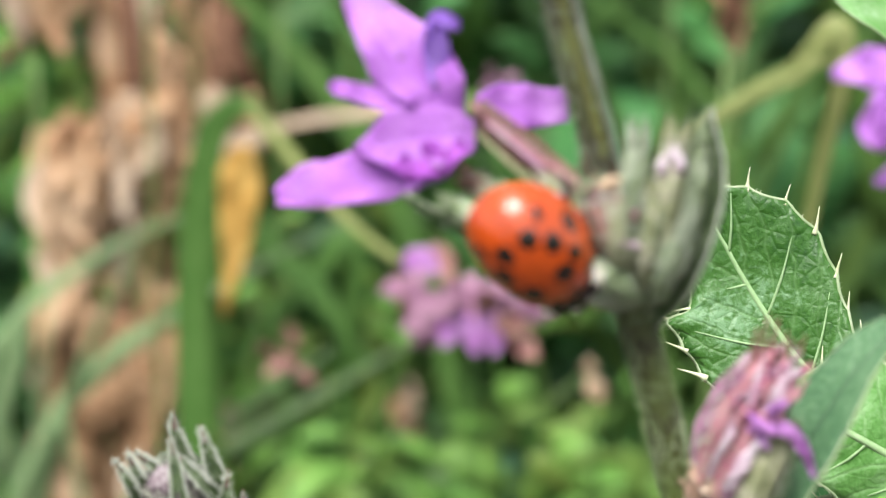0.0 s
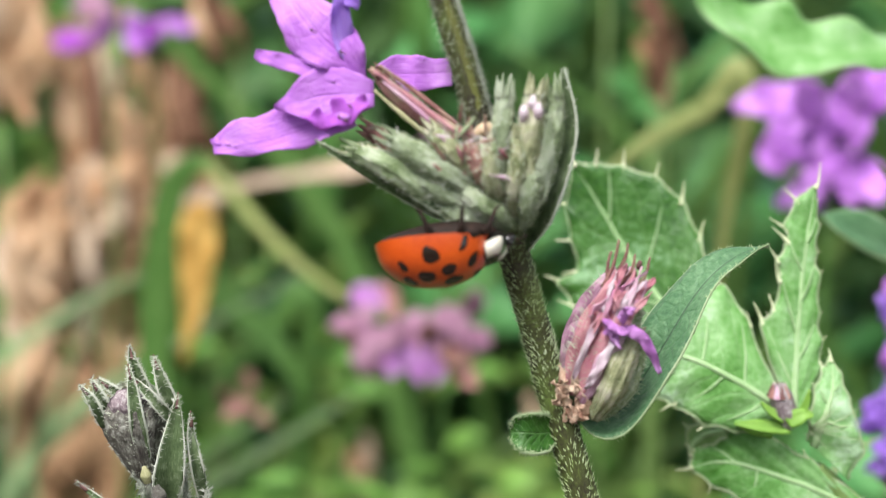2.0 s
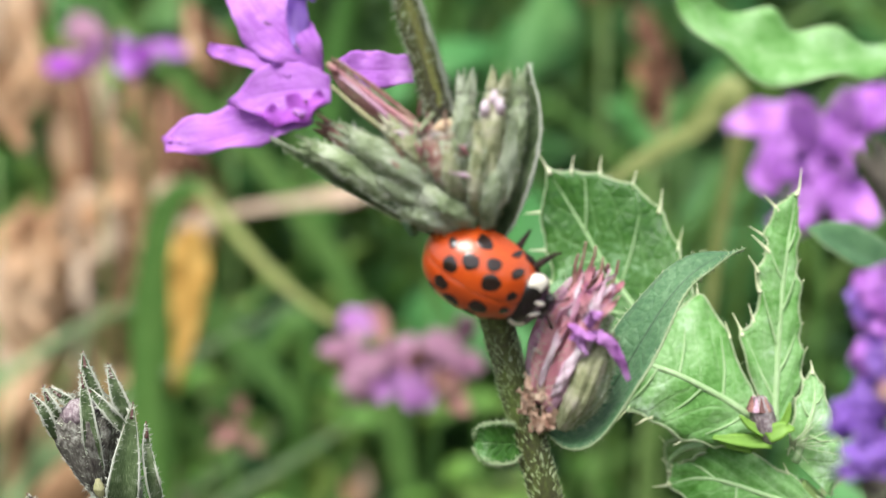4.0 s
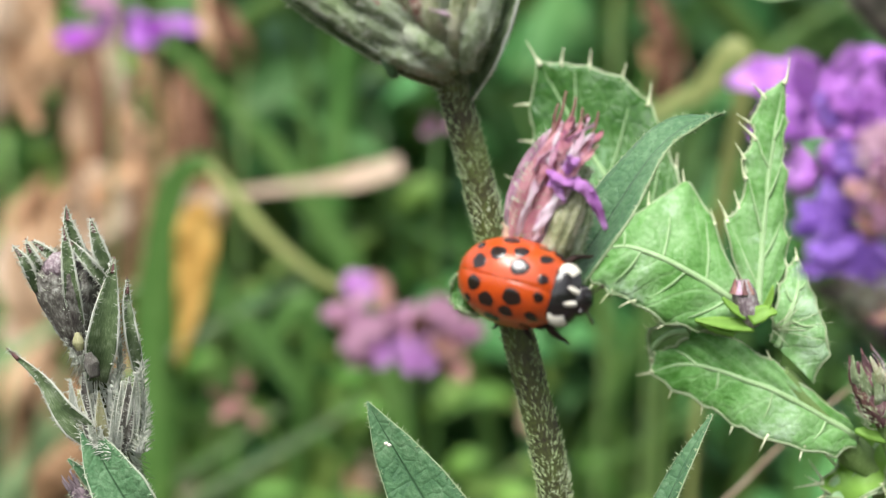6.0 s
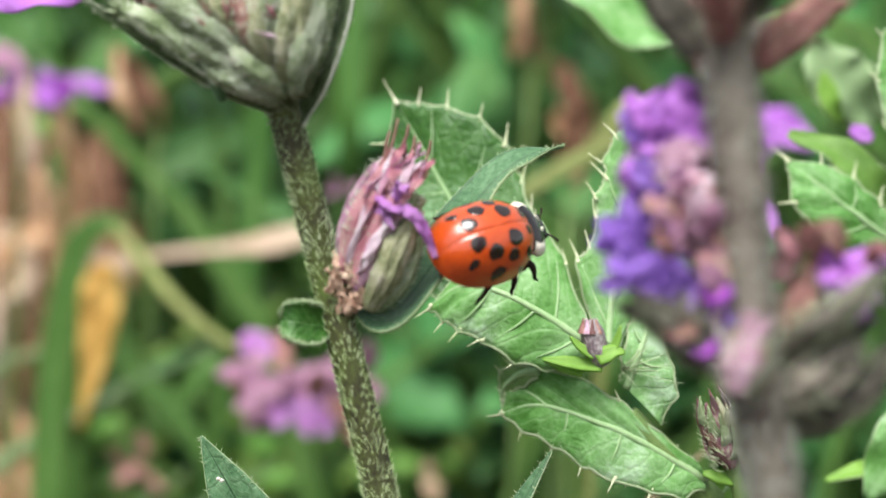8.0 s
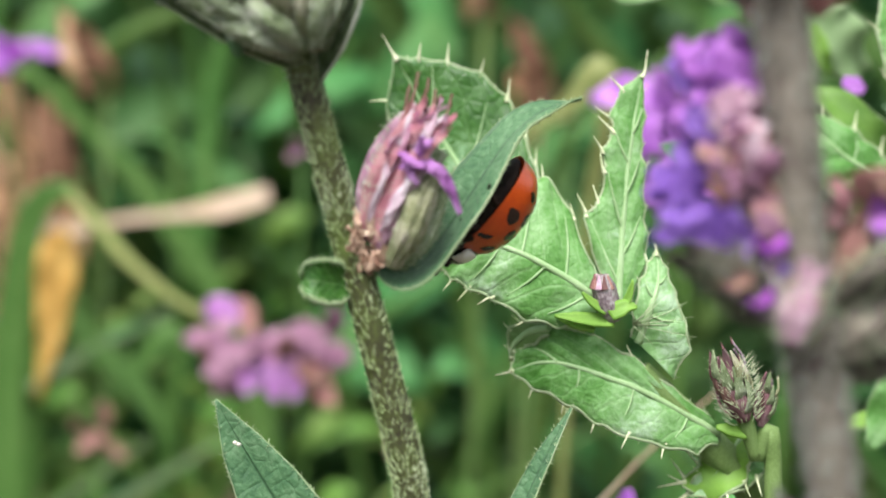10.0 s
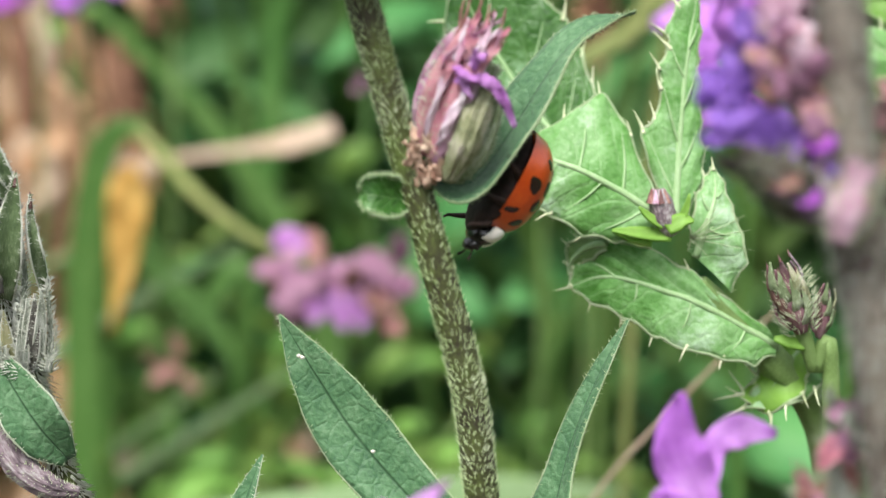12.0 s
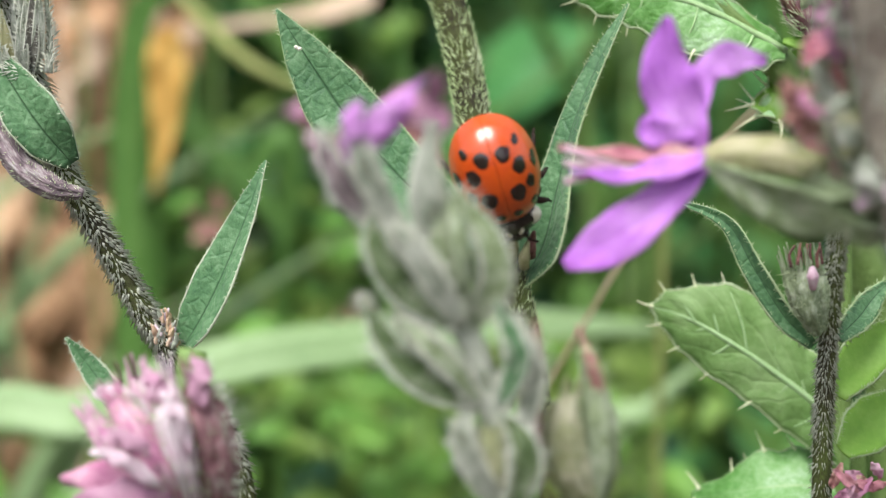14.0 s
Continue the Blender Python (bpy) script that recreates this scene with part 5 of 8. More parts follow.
    lobed_thistle_leaf(plant, [(23.9, 14.0, -14.6), (19.4, 13.8, -12.1), (15.3, 14.3, -10.6), (12.4, 15.5, -10.2), (10.2, 17.0, -11.1)],
        [(23.8, 13.6, -15.1), (22.3, 13.2, -15.8), (20.0, 13.0, -15.4), (17.5, 13.2, -14.8), (15.7, 13.6, -14.0), (13.7, 14.6, -12.9), (11.7, 15.8, -12.1), (10.2, 17.0, -11.1)],
        [(23.3, 14.0, -13.4), (20.6, 14.0, -11.4), (17.9, 14.2, -9.4), (15.3, 14.8, -8.1), (12.7, 15.6, -7.6), (11.0, 16.6, -7.8), (10.4, 17.0, -9.6), (10.2, 17.0, -11.1)],
        (-0.1, -0.75, 0.7), "long drooping spiny leaf", seed=4.0, puff=0.4, ribs=6, long=1.0)
    lobed_thistle_leaf(plant, [(12.5, 15.2, -7.8), (11.3, 16.0, -8.2), (10.4, 16.8, -9.2), (10.3, 17.4, -10.3)],
        [(12.5, 15.4, -7.6), (10.9, 16.4, -7.5), (10.0, 17.2, -8.1), (10.3, 17.4, -10.3)],
        [(12.5, 15.0, -8.3), (11.8, 15.8, -9.1), (11.0, 16.6, -9.7), (10.3, 17.4, -10.3)],
        (0.3, -0.9, -0.3), "dark turned-over lobe", material=THISTLE_UNDER, seed=2.0, puff=0.15, ribs=2, veins=0, n=18, long=0.6)
    thistle_leaf(plant, [(27.6, 15.5, -15.9), (25.9, 14.8, -16.5), (24.1, 14.8, -17.7), (22.2, 15.0, -18.9)], (0.1, -0.8, 0.6), [0.6, 1.4, 1.7, 1.2, 0.2], [0.6, 1.2, 1.4, 0.9, 0.2], 3, "small bright green spiny leaf", seed=2.4, long=2.0)
    thistle_leaf(plant, [(26.0, 15.5, -14.8), (25.0, 14.8, -15.9), (23.7, 14.8, -17.7), (21.9, 15.2, -18.2)], (-0.3, -0.9, 0.3), [0.5, 1.4, 1.8, 1.4, 0.2], [0.5, 1.2, 1.5, 1.1, 0.2], 4, "small yellow-green spiny lobe", seed=2.4, long=2.0, material=LIME)
    for p, w in (([(25.5, 12.8, -14.3), (24.4, 12.8, -14.0), (23.5, 13.0, -13.9)], [0.4, 0.5, 0.15]), ([(15.3, 13.4, -7.6), (14.0, 13.6, -7.2), (12.8, 14.0, -6.9)], [0.3, 0.5, 0.1])):
        part("bract", Shape().blade(p, (0, -0.8, 0.6), w, n=12, m=4, thick=0.2, curl=0.3), LIME, plant, "yellow-green bract")
    bud = part("bud", Shape().tube([(16.6, 13.5, -7.1), (16.1, 13.5, -6.1), (15.8, 13.5, -4.9), (15.6, 13.5, -4.1)], [0.5, 0.8, 0.75, 0.4], 12, 14, ribs=0.08), BUD, plant, "small purple-tipped thistle bud")
    for k in range(9):
        a = 2 * math.pi * k / 9
        q = (15.7, 13.5, -4.5)
        part("scale", Shape().cone((q[0] + 0.6 * math.cos(a), q[1] + 0.6 * math.sin(a), q[2] - 0.5), (q[0] + 0.45 * math.cos(a) - 0.1, q[1] + 0.45 * math.sin(a), q[2] + 0.55), 0.3, 5), (PETAL_PALE, TIP, CALYX_RED)[k % 3], bud)
    for p, w in (([(16.5, 13.2, -7.2), (14.6, 13.2, -7.0), (12.6, 13.2, -6.8)], [0.35, 0.5, 0.4, 0.1]), ([(16.2, 12.8, -6.7), (17.1, 12.8, -6.1), (17.9, 12.8, -6.1)], [0.4, 0.6, 0.4, 0.1]), ([(15.9, 13.0, -6.5), (14.9, 13.0, -5.8), (14.3, 13.0, -5.2)], [0.25, 0.3, 0.2, 0.05]), ([(16.8, 13.0, -6.7), (17.4, 13.0, -5.3), (17.6, 13.0, -4.3)], [0.25, 0.28, 0.2, 0.05])):
        part("bract", Shape().blade(p, (0, -0.8, 0.6), w, n=12, m=4, thick=0.2), LIME, plant, "yellow-green bract")
    web = Shape()
    for k in range(12):
        a = (17.8, 13.6, -7.3)
        b = (a[0] + rng.uniform(0.2, 4.5), a[1] + rng.uniform(-0.8, 0.6), a[2] + rng.uniform(-2.6, 2.6))
        web.tube([a, ((a[0] + b[0]) / 2, a[1] - 0.5, (a[2] + b[2]) / 2), b], [0.04, 0.03, 0.015], 4, 6)
    part("wool", web, HAIR, plant, "white cobwebby threads", "stuff")


# ---- dry brown flower head among the thistle leaves ----
def build_dry_head():
    base = (26.3, 14.0, -21.0)
    plant = thing("dry_flower_head", (30, 16, -300), "withered brown seed head on a thin stalk", "plant")
    part("stalk", Shape().tube([(30, 16, -302), (29, 15, -100)] + [(27.6, 13.0, -21.5), (26.2, 13.0, -15.8), (25.0, 13.0, -12.4)], [1.0, 0.8, 0.6, 0.5, 0.6], 10, 40), STEM_GREEN, plant)
    bud_cluster(plant, [(25.2, 12.5, -13.4), (24.8, 12.5, -12.2), (24.4, 12.5, -11.2), (24.1, 12.5, -10.2)], 1.1, 18, MAUVE_CUP, dark=True)
    part("hairs", Shape().hairs([(25.2, 12.5, -13.4), (24.7, 12.5, -11.5), (24.2, 12.5, -9.3)], [1.0, 1.4, 1.2], 420, 0.7, 1.0, r=0.03), HAIR, plant, "pale bristles", "stuff")
    bud_cluster(plant, [(26.4, 12.8, -13.8), (26.6, 12.8, -12.8), (26.7, 12.8, -11.9), (26.8, 12.8, -11.0)], 0.65, 12, MAUVE_CUP, dark=True)


# ---- the flowering plant close in front ----
def whorl(plant, centre, toward, count, length, mats, seed):
    """A ring of cups and petals round a stem."""
    r = random.Random(seed)
    c = np.asarray(centre, float)
    for k in range(count):
        a = 2 * math.pi * k / count + r.uniform(-0.3, 0.3)
        d = unit(np.array((math.cos(a), math.sin(a) * 0.8, r.uniform(0.2, 1.0))) + np.asarray(toward, float))
        foot = c + np.array((math.cos(a), math.sin(a), 0)) * 1.2 + (0, 0, r.uniform(-2, 2))
        calyx_part(plant, [foot, foot + d * length * 0.5, foot + d * length], [0.6, 0.9, 0.65], mats[0] if k % 2 else CALYX_RED, hair=50, hair_len=0.6)
        if mats[1]:
            for j in range(3):
                d2 = unit(d + np.array((r.uniform(-1, 1), r.uniform(-1, 1), r.uniform(-0.6, 0.9))))
                st = foot + d * length
                petal_part(plant, [st, st + d2 * 1.6, st + d2 * r.uniform(3, 4)], (r.uniform(-0.5, 0.5), -1, 0.4), [0.3, 0.9, 1.1, 0.7, 0.2], material=mats[1 + (k + j) % 2], wave=0.4)


def build_front_plant():
    base = (27, -18, -300)
    plant = thing("violet_loosestrife_plant", base, "loosestrife with violet flower whorls and a brown hairy stem", "plant")
    pts = [(15.8, -21.0, 17.7), (16.7, -21.0, 11.5), (17.6, -21.0, 5.5), (18.2, -21.0, -0.5), (19.2, -21.0, -5.4), (20.0, -21.0, -9.1)] + [(21.9, -20.0, -19.0), (24.6, -20.0, -27.0), (27.5, -20.0, -36.0)] + [(30, -19, -120), (27, -18, -302)]
    radii = [1.0, 1.1, 1.2, 1.25, 1.15, 1.1, 1.05, 1.1, 1.2, 1.6, 2.0]
    stem = part("stem", Shape().tube(pts, radii, 14, 90, bumpy=0.04), STEM_BROWN, plant, "brown hairy stem")
    part("hairs", Shape().hairs(pts[:8], radii[:8], 3200, 0.65, lean=0.6, r=0.035), SNOW_HAIR, stem, "short pale hairs", "stuff")
    # violet flowers on its side
    for p, w, mat in (
        ([(14.5, -21.0, 3.0), (13.8, -21.0, 3.5), (12.8, -21.0, 3.2), (11.7, -21.0, 2.9)], [0.5, 1.0, 1.1, 0.7, 0.2], PETAL_BLUE),
        ([(15.1, -22.0, 1.9), (14.4, -22.0, 1.4), (13.2, -22.0, 1.6), (12.2, -22.0, 1.2)], [0.5, 1.0, 1.1, 0.9, 0.2], PETAL_BLUE),
        ([(16.1, -22.0, 0.9), (15.4, -22.0, 0.7), (14.4, -22.0, 0.9), (13.6, -22.0, 0.5)], [0.5, 0.9, 1.0, 0.8, 0.2], PETAL_BLUE),
        ([(16.8, -22.0, 0.5), (16.8, -22.0, -0.3), (16.0, -22.0, -0.5), (15.3, -22.0, -0.5)], [0.5, 0.8, 0.9, 0.6, 0.2], PETAL_BLUE),
        ([(15.4, -20.0, 4.7), (14.6, -20.0, 5.7), (13.6, -20.0, 5.4), (12.8, -20.0, 4.9)], [0.5, 0.9, 1.1, 0.9, 0.2], PETAL_BLUE),
        ([(15.6, -20.0, 5.2), (15.1, -20.0, 6.7), (14.1, -20.0, 7.1), (12.8, -20.0, 6.8)], [0.5, 0.9, 1.2, 1.0, 0.2], PETAL),
        ([(16.1, -19.0, 6.0), (15.8, -19.0, 7.5), (14.7, -19.0, 8.4), (13.4, -19.0, 8.8)], [0.5, 0.9, 1.2, 1.0, 0.2], PETAL),
        ([(16.1, -20.0, 5.7), (16.2, -20.0, 7.2), (15.6, -20.0, 8.4), (15.0, -20.0, 8.9)], [0.5, 0.9, 1.1, 0.9, 0.2], PETAL),
        ([(15.5, -21.0, 3.8), (14.7, -21.0, 4.2), (14.0, -21.0, 4.4), (13.0, -21.0, 4.2)], [0.4, 0.9, 1.0, 0.8, 0.2], PETAL_BLUE),
        ([(21.6, -19.0, 0.4), (22.6, -19.0, 0.9), (23.6, -19.0, 1.3), (24.7, -19.0, 1.5)], [0.4, 0.8, 1.0, 0.8, 0.2], PETAL),
        ([(21.1, -20.0, 0.2), (22.1, -20.0, -0.0), (23.1, -20.0, -0.2), (23.9, -20.0, -0.7)], [0.4, 0.8, 0.9, 0.7, 0.2], PETAL_DARK),
        ([(21.6, -19.0, 0.9), (22.9, -19.0, 1.7), (24.4, -19.0, 2.1), (25.3, -19.0, 2.4)], [0.4, 0.7, 0.8, 0.6, 0.2], PETAL),
        ([(16.4, -22.0, -0.0), (16.3, -22.0, -1.0), (16.5, -22.0, -2.0), (16.7, -22.0, -2.7)], [0.3, 0.7, 0.8, 0.5, 0.1], PETAL_DARK),
    ):
        petal_part(plant, p, (-0.1, -1, 0.3), w, material=mat, wave=0.5, waves=2.5, curl=0.3)
    for p, r, mat in (
        ([(17.8, -21.0, -0.1), (16.8, -21.0, 1.9), (15.8, -21.0, 3.5), (15.1, -21.0, 5.0)], [0.6, 0.95, 0.9, 0.6], CALYX_RED),
        ([(17.7, -22.0, -1.9), (16.3, -22.0, -1.2), (14.9, -22.0, -0.5), (13.7, -22.0, 0.1)], [0.6, 1.0, 1.0, 0.6], DARK_CALYX),
        ([(18.0, -20.0, 1.4), (17.0, -20.0, 3.3), (16.4, -20.0, 5.0), (16.1, -20.0, 6.5)], [0.6, 0.95, 0.9, 0.6], CALYX_RED),
        ([(18.3, -20.0, 1.1), (17.5, -20.0, 3.1), (17.2, -20.0, 4.5), (17.0, -20.0, 6.2)], [0.5, 0.9, 0.9, 0.5], CALYX_RED),
        ([(19.2, -20.0, -2.1), (20.4, -20.0, -0.6), (20.8, -20.0, 0.4), (21.3, -20.0, 1.4)], [0.6, 1.0, 0.9, 0.5], CALYX_RED),
        ([(19.3, -21.0, -4.4), (21.0, -21.0, -3.4), (22.2, -21.0, -2.2), (22.8, -21.0, -0.9)], [0.7, 1.3, 1.2, 0.5], DARK_CALYX),
        ([(19.6, -20.0, -5.3), (21.8, -20.0, -4.5), (23.5, -20.0, -3.5), (24.8, -20.0, -2.2)], [0.6, 1.1, 1.0, 0.4], DARK_CALYX),
        ([(18.2, -20.0, -3.1), (16.2, -20.0, -2.2), (14.9, -20.0, -1.2), (13.4, -20.0, -0.5)], [0.4, 0.7, 0.6, 0.3], DARK_CALYX),
        ([(17.7, -21.0, -2.0), (17.1, -21.0, -0.1), (16.8, -21.0, 1.1), (16.5, -21.0, 2.3)], [0.5, 0.8, 0.8, 0.5], PETAL_PINK),
        ([(17.4, -23.0, -3.5), (17.6, -23.0, -2.5), (17.8, -23.0, -1.8), (18.1, -23.0, -1.0)], [0.5, 0.85, 0.8, 0.4], PETAL_PALE),
    ):
        calyx_part(plant, p, r, mat, hair=220, hair_len=0.8)
    for c, count, size, mats in (
        ((13.6, -20.0, 7.7), 4, 2.2, (PETAL, PETAL_BLUE)), ((15.1, -20.0, 8.1), 4, 2.2, (PETAL,)), ((15.2, -21.0, 6.8), 4, 2.0, (PETAL, PETAL_PALE)),
        ((13.1, -21.5, 5.3), 4, 2.0, (PETAL_BLUE, PETAL)), ((12.6, -21.8, 2.9), 4, 2.0, (PETAL_BLUE,)), ((12.7, -22.0, 1.3), 4, 1.8, (PETAL_BLUE,)),
        ((14.4, -22.4, 1.3), 4, 1.8, (PETAL_BLUE,)), ((16.2, -22.4, 0.2), 4, 1.7, (PETAL_BLUE, PETAL_BLUE, PETAL_DARK)), ((15.6, -22.6, -1.0), 3, 1.6, (PETAL_DARK, CALYX_RED)),
        ((15.1, -22.6, 5.2), 5, 2.0, (PETAL_PALE, PETAL_DUSTY, PETAL_PINK)), ((15.5, -22.6, 3.7), 5, 1.8, (PETAL_PALE, PETAL_DUSTY)), ((14.5, -23.0, 2.7), 4, 1.4, (CALYX_RED, PETAL_DUSTY, CALYX_RED)),
        ((14.0, -22.4, 4.0), 4, 1.6, (PETAL_DUSTY, CALYX_PINK)), ((16.3, -22.6, 1.8), 4, 1.7, (CALYX_PINK, PETAL_DUSTY)),
        ((20.0, -21.0, 2.2), 4, 1.7, (PETAL_PINK, CALYX_RED)), ((21.9, -20.6, 1.0), 5, 2.1, (PETAL, PETAL_PALE)), ((23.2, -20.4, 1.1), 4, 2.1, (PETAL, PETAL_DARK)), ((21.6, -20.4, 3.0), 4, 1.8, (CALYX_RED, CALYX_PINK)), ((24.1, -20.0, 2.0), 3, 1.8, (CALYX_RED, PETAL_PINK)),
    ):
        for k in range(count):
            a = np.array(c) + (rng.gauss(0, 0.35), rng.uniform(-0.6, 0.8), rng.gauss(0, 0.4))
            d = unit((rng.uniform(-1, 0.6), rng.uniform(-0.6, 0.1), rng.uniform(-0.5, 1)))
            w = size * rng.uniform(0.16, 0.3)
            petal_part(plant, [a - d * size * 0.5, a + (0, -0.15, 0), a + d * size * 0.5], (rng.uniform(-0.7, 0.7), -1, rng.uniform(-0.1, 0.7)), [w * 0.4, w * 1.1, w * 1.2, w * 0.5], material=mats[k % len(mats)], wave=0.25, curl=rng.uniform(-0.5, 0.8), n=12, m=6)
    calyx_part(plant, [(19.7, -21.0, -2.0), (21.0, -22.0, -0.6), (22.4, -22.2, 0.4), (23.5, -21.8, 1.4)], [0.4, 0.6, 0.55, 0.3], DARK_CALYX, hair=260, hair_len=0.8)
    for k in range(22):
        a = np.array((17.7, -23.0, -1.8)) + (rng.gauss(0, 0.45), rng.uniform(-0.5, 0.8), rng.gauss(0, 0.8))
        d = unit((rng.uniform(-0.6, 0.6), -0.4, rng.uniform(0.1, 1)))
        part("filament", Shape().tube([a - d * 0.5, a, a + d * rng.uniform(0.5, 0.9)], [0.1, rng.uniform(0.16, 0.26), 0.05], 7, 7, bumpy=0.03), (PETAL_PALE, PETAL_WHITE, PETAL_PINK)[k % 3], plant)
    # top whorl
    whorl(plant, [(16.8, -21.0, 11.0)][0], (0, 0, 0.3), 6, 4.0, (DARK_CALYX, None), 3)
    # lower whorl with its open flower
    flower = part("flower", Shape().tube([(19.0, -18.0, -18.9), (17.6, -16.0, -18.5), (15.6, -15.0, -18.5), (14.0, -14.0, -19.0)], [0.7, 0.95, 0.85, 0.5], 18, 24, ribs=0.12, bumpy=0.04), CALYX_YELLOW, plant, "open purple flower with long narrow petals")
    petal_part(flower, [(14.2, -14.0, -18.5), (13.2, -14.0, -16.5), (12.4, -14.0, -14.4), (12.5, -14.0, -11.9)], (0, -1, 0.1), [0.4, 1.0, 1.4, 1.4, 0.9, 0.2])
    petal_part(flower, [(13.9, -14.0, -17.4), (11.9, -14.4, -17.5), (11.5, -14.4, -17.0), (11.2, -14.4, -16.8)], (0, -1, 0.1), [0.3, 0.7, 0.5, 0.2])
    petal_part(flower, [(14.0, -14.0, -16.6), (14.5, -13.0, -14.7), (15.9, -13.0, -14.0), (17.5, -13.0, -14.2)], (0, -1, 0.3), [0.4, 0.6, 0.7, 0.9, 0.6, 0.2])
    petal_part(flower, [(14.2, -15.0, -18.9), (12.4, -15.0, -20.5), (10.0, -15.0, -22.4), (7.5, -15.0, -23.8)], (-0.1, -1, 0.2), [0.4, 0.8, 1.0, 1.3, 1.1, 0.3])
    petal_part(flower, [(14.2, -15.4, -18.7), (12.1, -15.4, -19.1), (9.9, -15.4, -19.4), (7.8, -15.4, -19.1)], (0, -0.8, 0.6), [0.4, 0.6, 0.5, 0.3, 0.1])
    petal_part(flower, [(14.4, -14.5, -18.6), (11.9, -14.5, -18.5), (9.7, -14.5, -18.4), (7.2, -14.5, -18.1)], (0, -0.8, 0.6), [0.4, 0.5, 0.4, 0.25, 0.1], material=PETAL_PINK)
    for y0 in (255, 290, 335):
        part("filament", Shape().tube([(14.1, -14.6, -18.8), (10.8, -15.0, -19.1), (7.5, -15.0, -18.8)][:2] + [tuple(np.array((7.5, -15.0, -18.8)) + (0, 0, (290 - y0) * 0.02))], [0.16, 0.13, 0.2], 6, 14), PETAL_PALE, flower)
    leaf_part(plant, [(21.1, -20.0, -20.0), (19.3, -18.0, -20.8), (16.9, -17.0, -20.3), (14.0, -16.0, -18.7)], (-0.1, -0.8, -0.5), [0.4, 1.2, 1.4, 1.0, 0.1], material=CALYX, label="hairy green bract", name="bract", n=20)
    for p, r, mat in (([(21.4, -18.0, -19.7), (20.3, -18.0, -17.7), (19.4, -18.0, -15.1), (19.0, -18.0, -12.8)], [0.5, 0.8, 0.7, 0.4], WOOL_PALE), ([(21.6, -19.0, -19.4), (21.5, -19.0, -16.8), (21.1, -19.0, -14.3), (20.9, -19.0, -12.3)], [0.6, 1.1, 1.0, 0.6], CALYX), ([(20.8, -17.0, -19.9), (19.2, -17.0, -18.3), (18.4, -17.0, -16.7), (17.9, -17.0, -15.6)], [0.4, 0.6, 0.5, 0.3], PETAL_PINK), ([(21.1, -18.0, -19.5), (20.0, -18.0, -17.1), (19.7, -18.0, -15.3), (19.9, -18.0, -13.5)], [0.4, 0.7, 0.6, 0.3], PETAL_PALE), ([(21.9, -18.0, -20.5), (21.4, -18.0, -21.3), (19.8, -18.0, -20.5), (18.8, -18.0, -19.7)], [0.7, 1.1, 1.0, 0.6], CALYX)):
        calyx_part(plant, p, r, mat, hair=300, hair_len=1.0)
    for c, count, size, mats in (((18.6, -19.6, -13.5), 6, 1.7, (PETAL_PINK, PETAL_DUSTY)), ((18.1, -20.0, -16.3), 7, 1.3, (CALYX_RED, PETAL_ROSE)), ((17.0, -19.8, -15.9), 5, 1.2, (CALYX_RED,)), ((19.8, -18.6, -14.5), 6, 1.7, (PETAL_DUSTY, CALYX_PINK)), ((19.1, -19.0, -12.0), 6, 1.6, (PETAL_DUSTY, WOOL_PALE)), ((19.7, -20.4, -16.9), 6, 1.6, (CALYX_YELLOW, WOOL_PALE)), ((20.8, -21.0, -19.4), 7, 1.7, (WOOL_PALE, PETAL_WHITE))):
        for k in range(count):
            a = np.array(c) + (rng.gauss(0, 0.4), rng.uniform(-0.6, 0.8), rng.gauss(0, 0.5))
            d = unit((rng.uniform(-0.8, 0.5), rng.uniform(-0.5, 0.1), rng.uniform(-0.2, 1)))
            w = size * rng.uniform(0.14, 0.26)
            petal_part(plant, [a - d * size * 0.5, a + (0, -0.15, 0), a + d * size * 0.5], (rng.uniform(-0.7, 0.7), -1, rng.uniform(-0.1, 0.7)), [w * 0.4, w * 1.1, w * 1.1, w * 0.3], material=mats[k % len(mats)], wave=0.2, curl=rng.uniform(-0.5, 0.8), n=12, m=6)


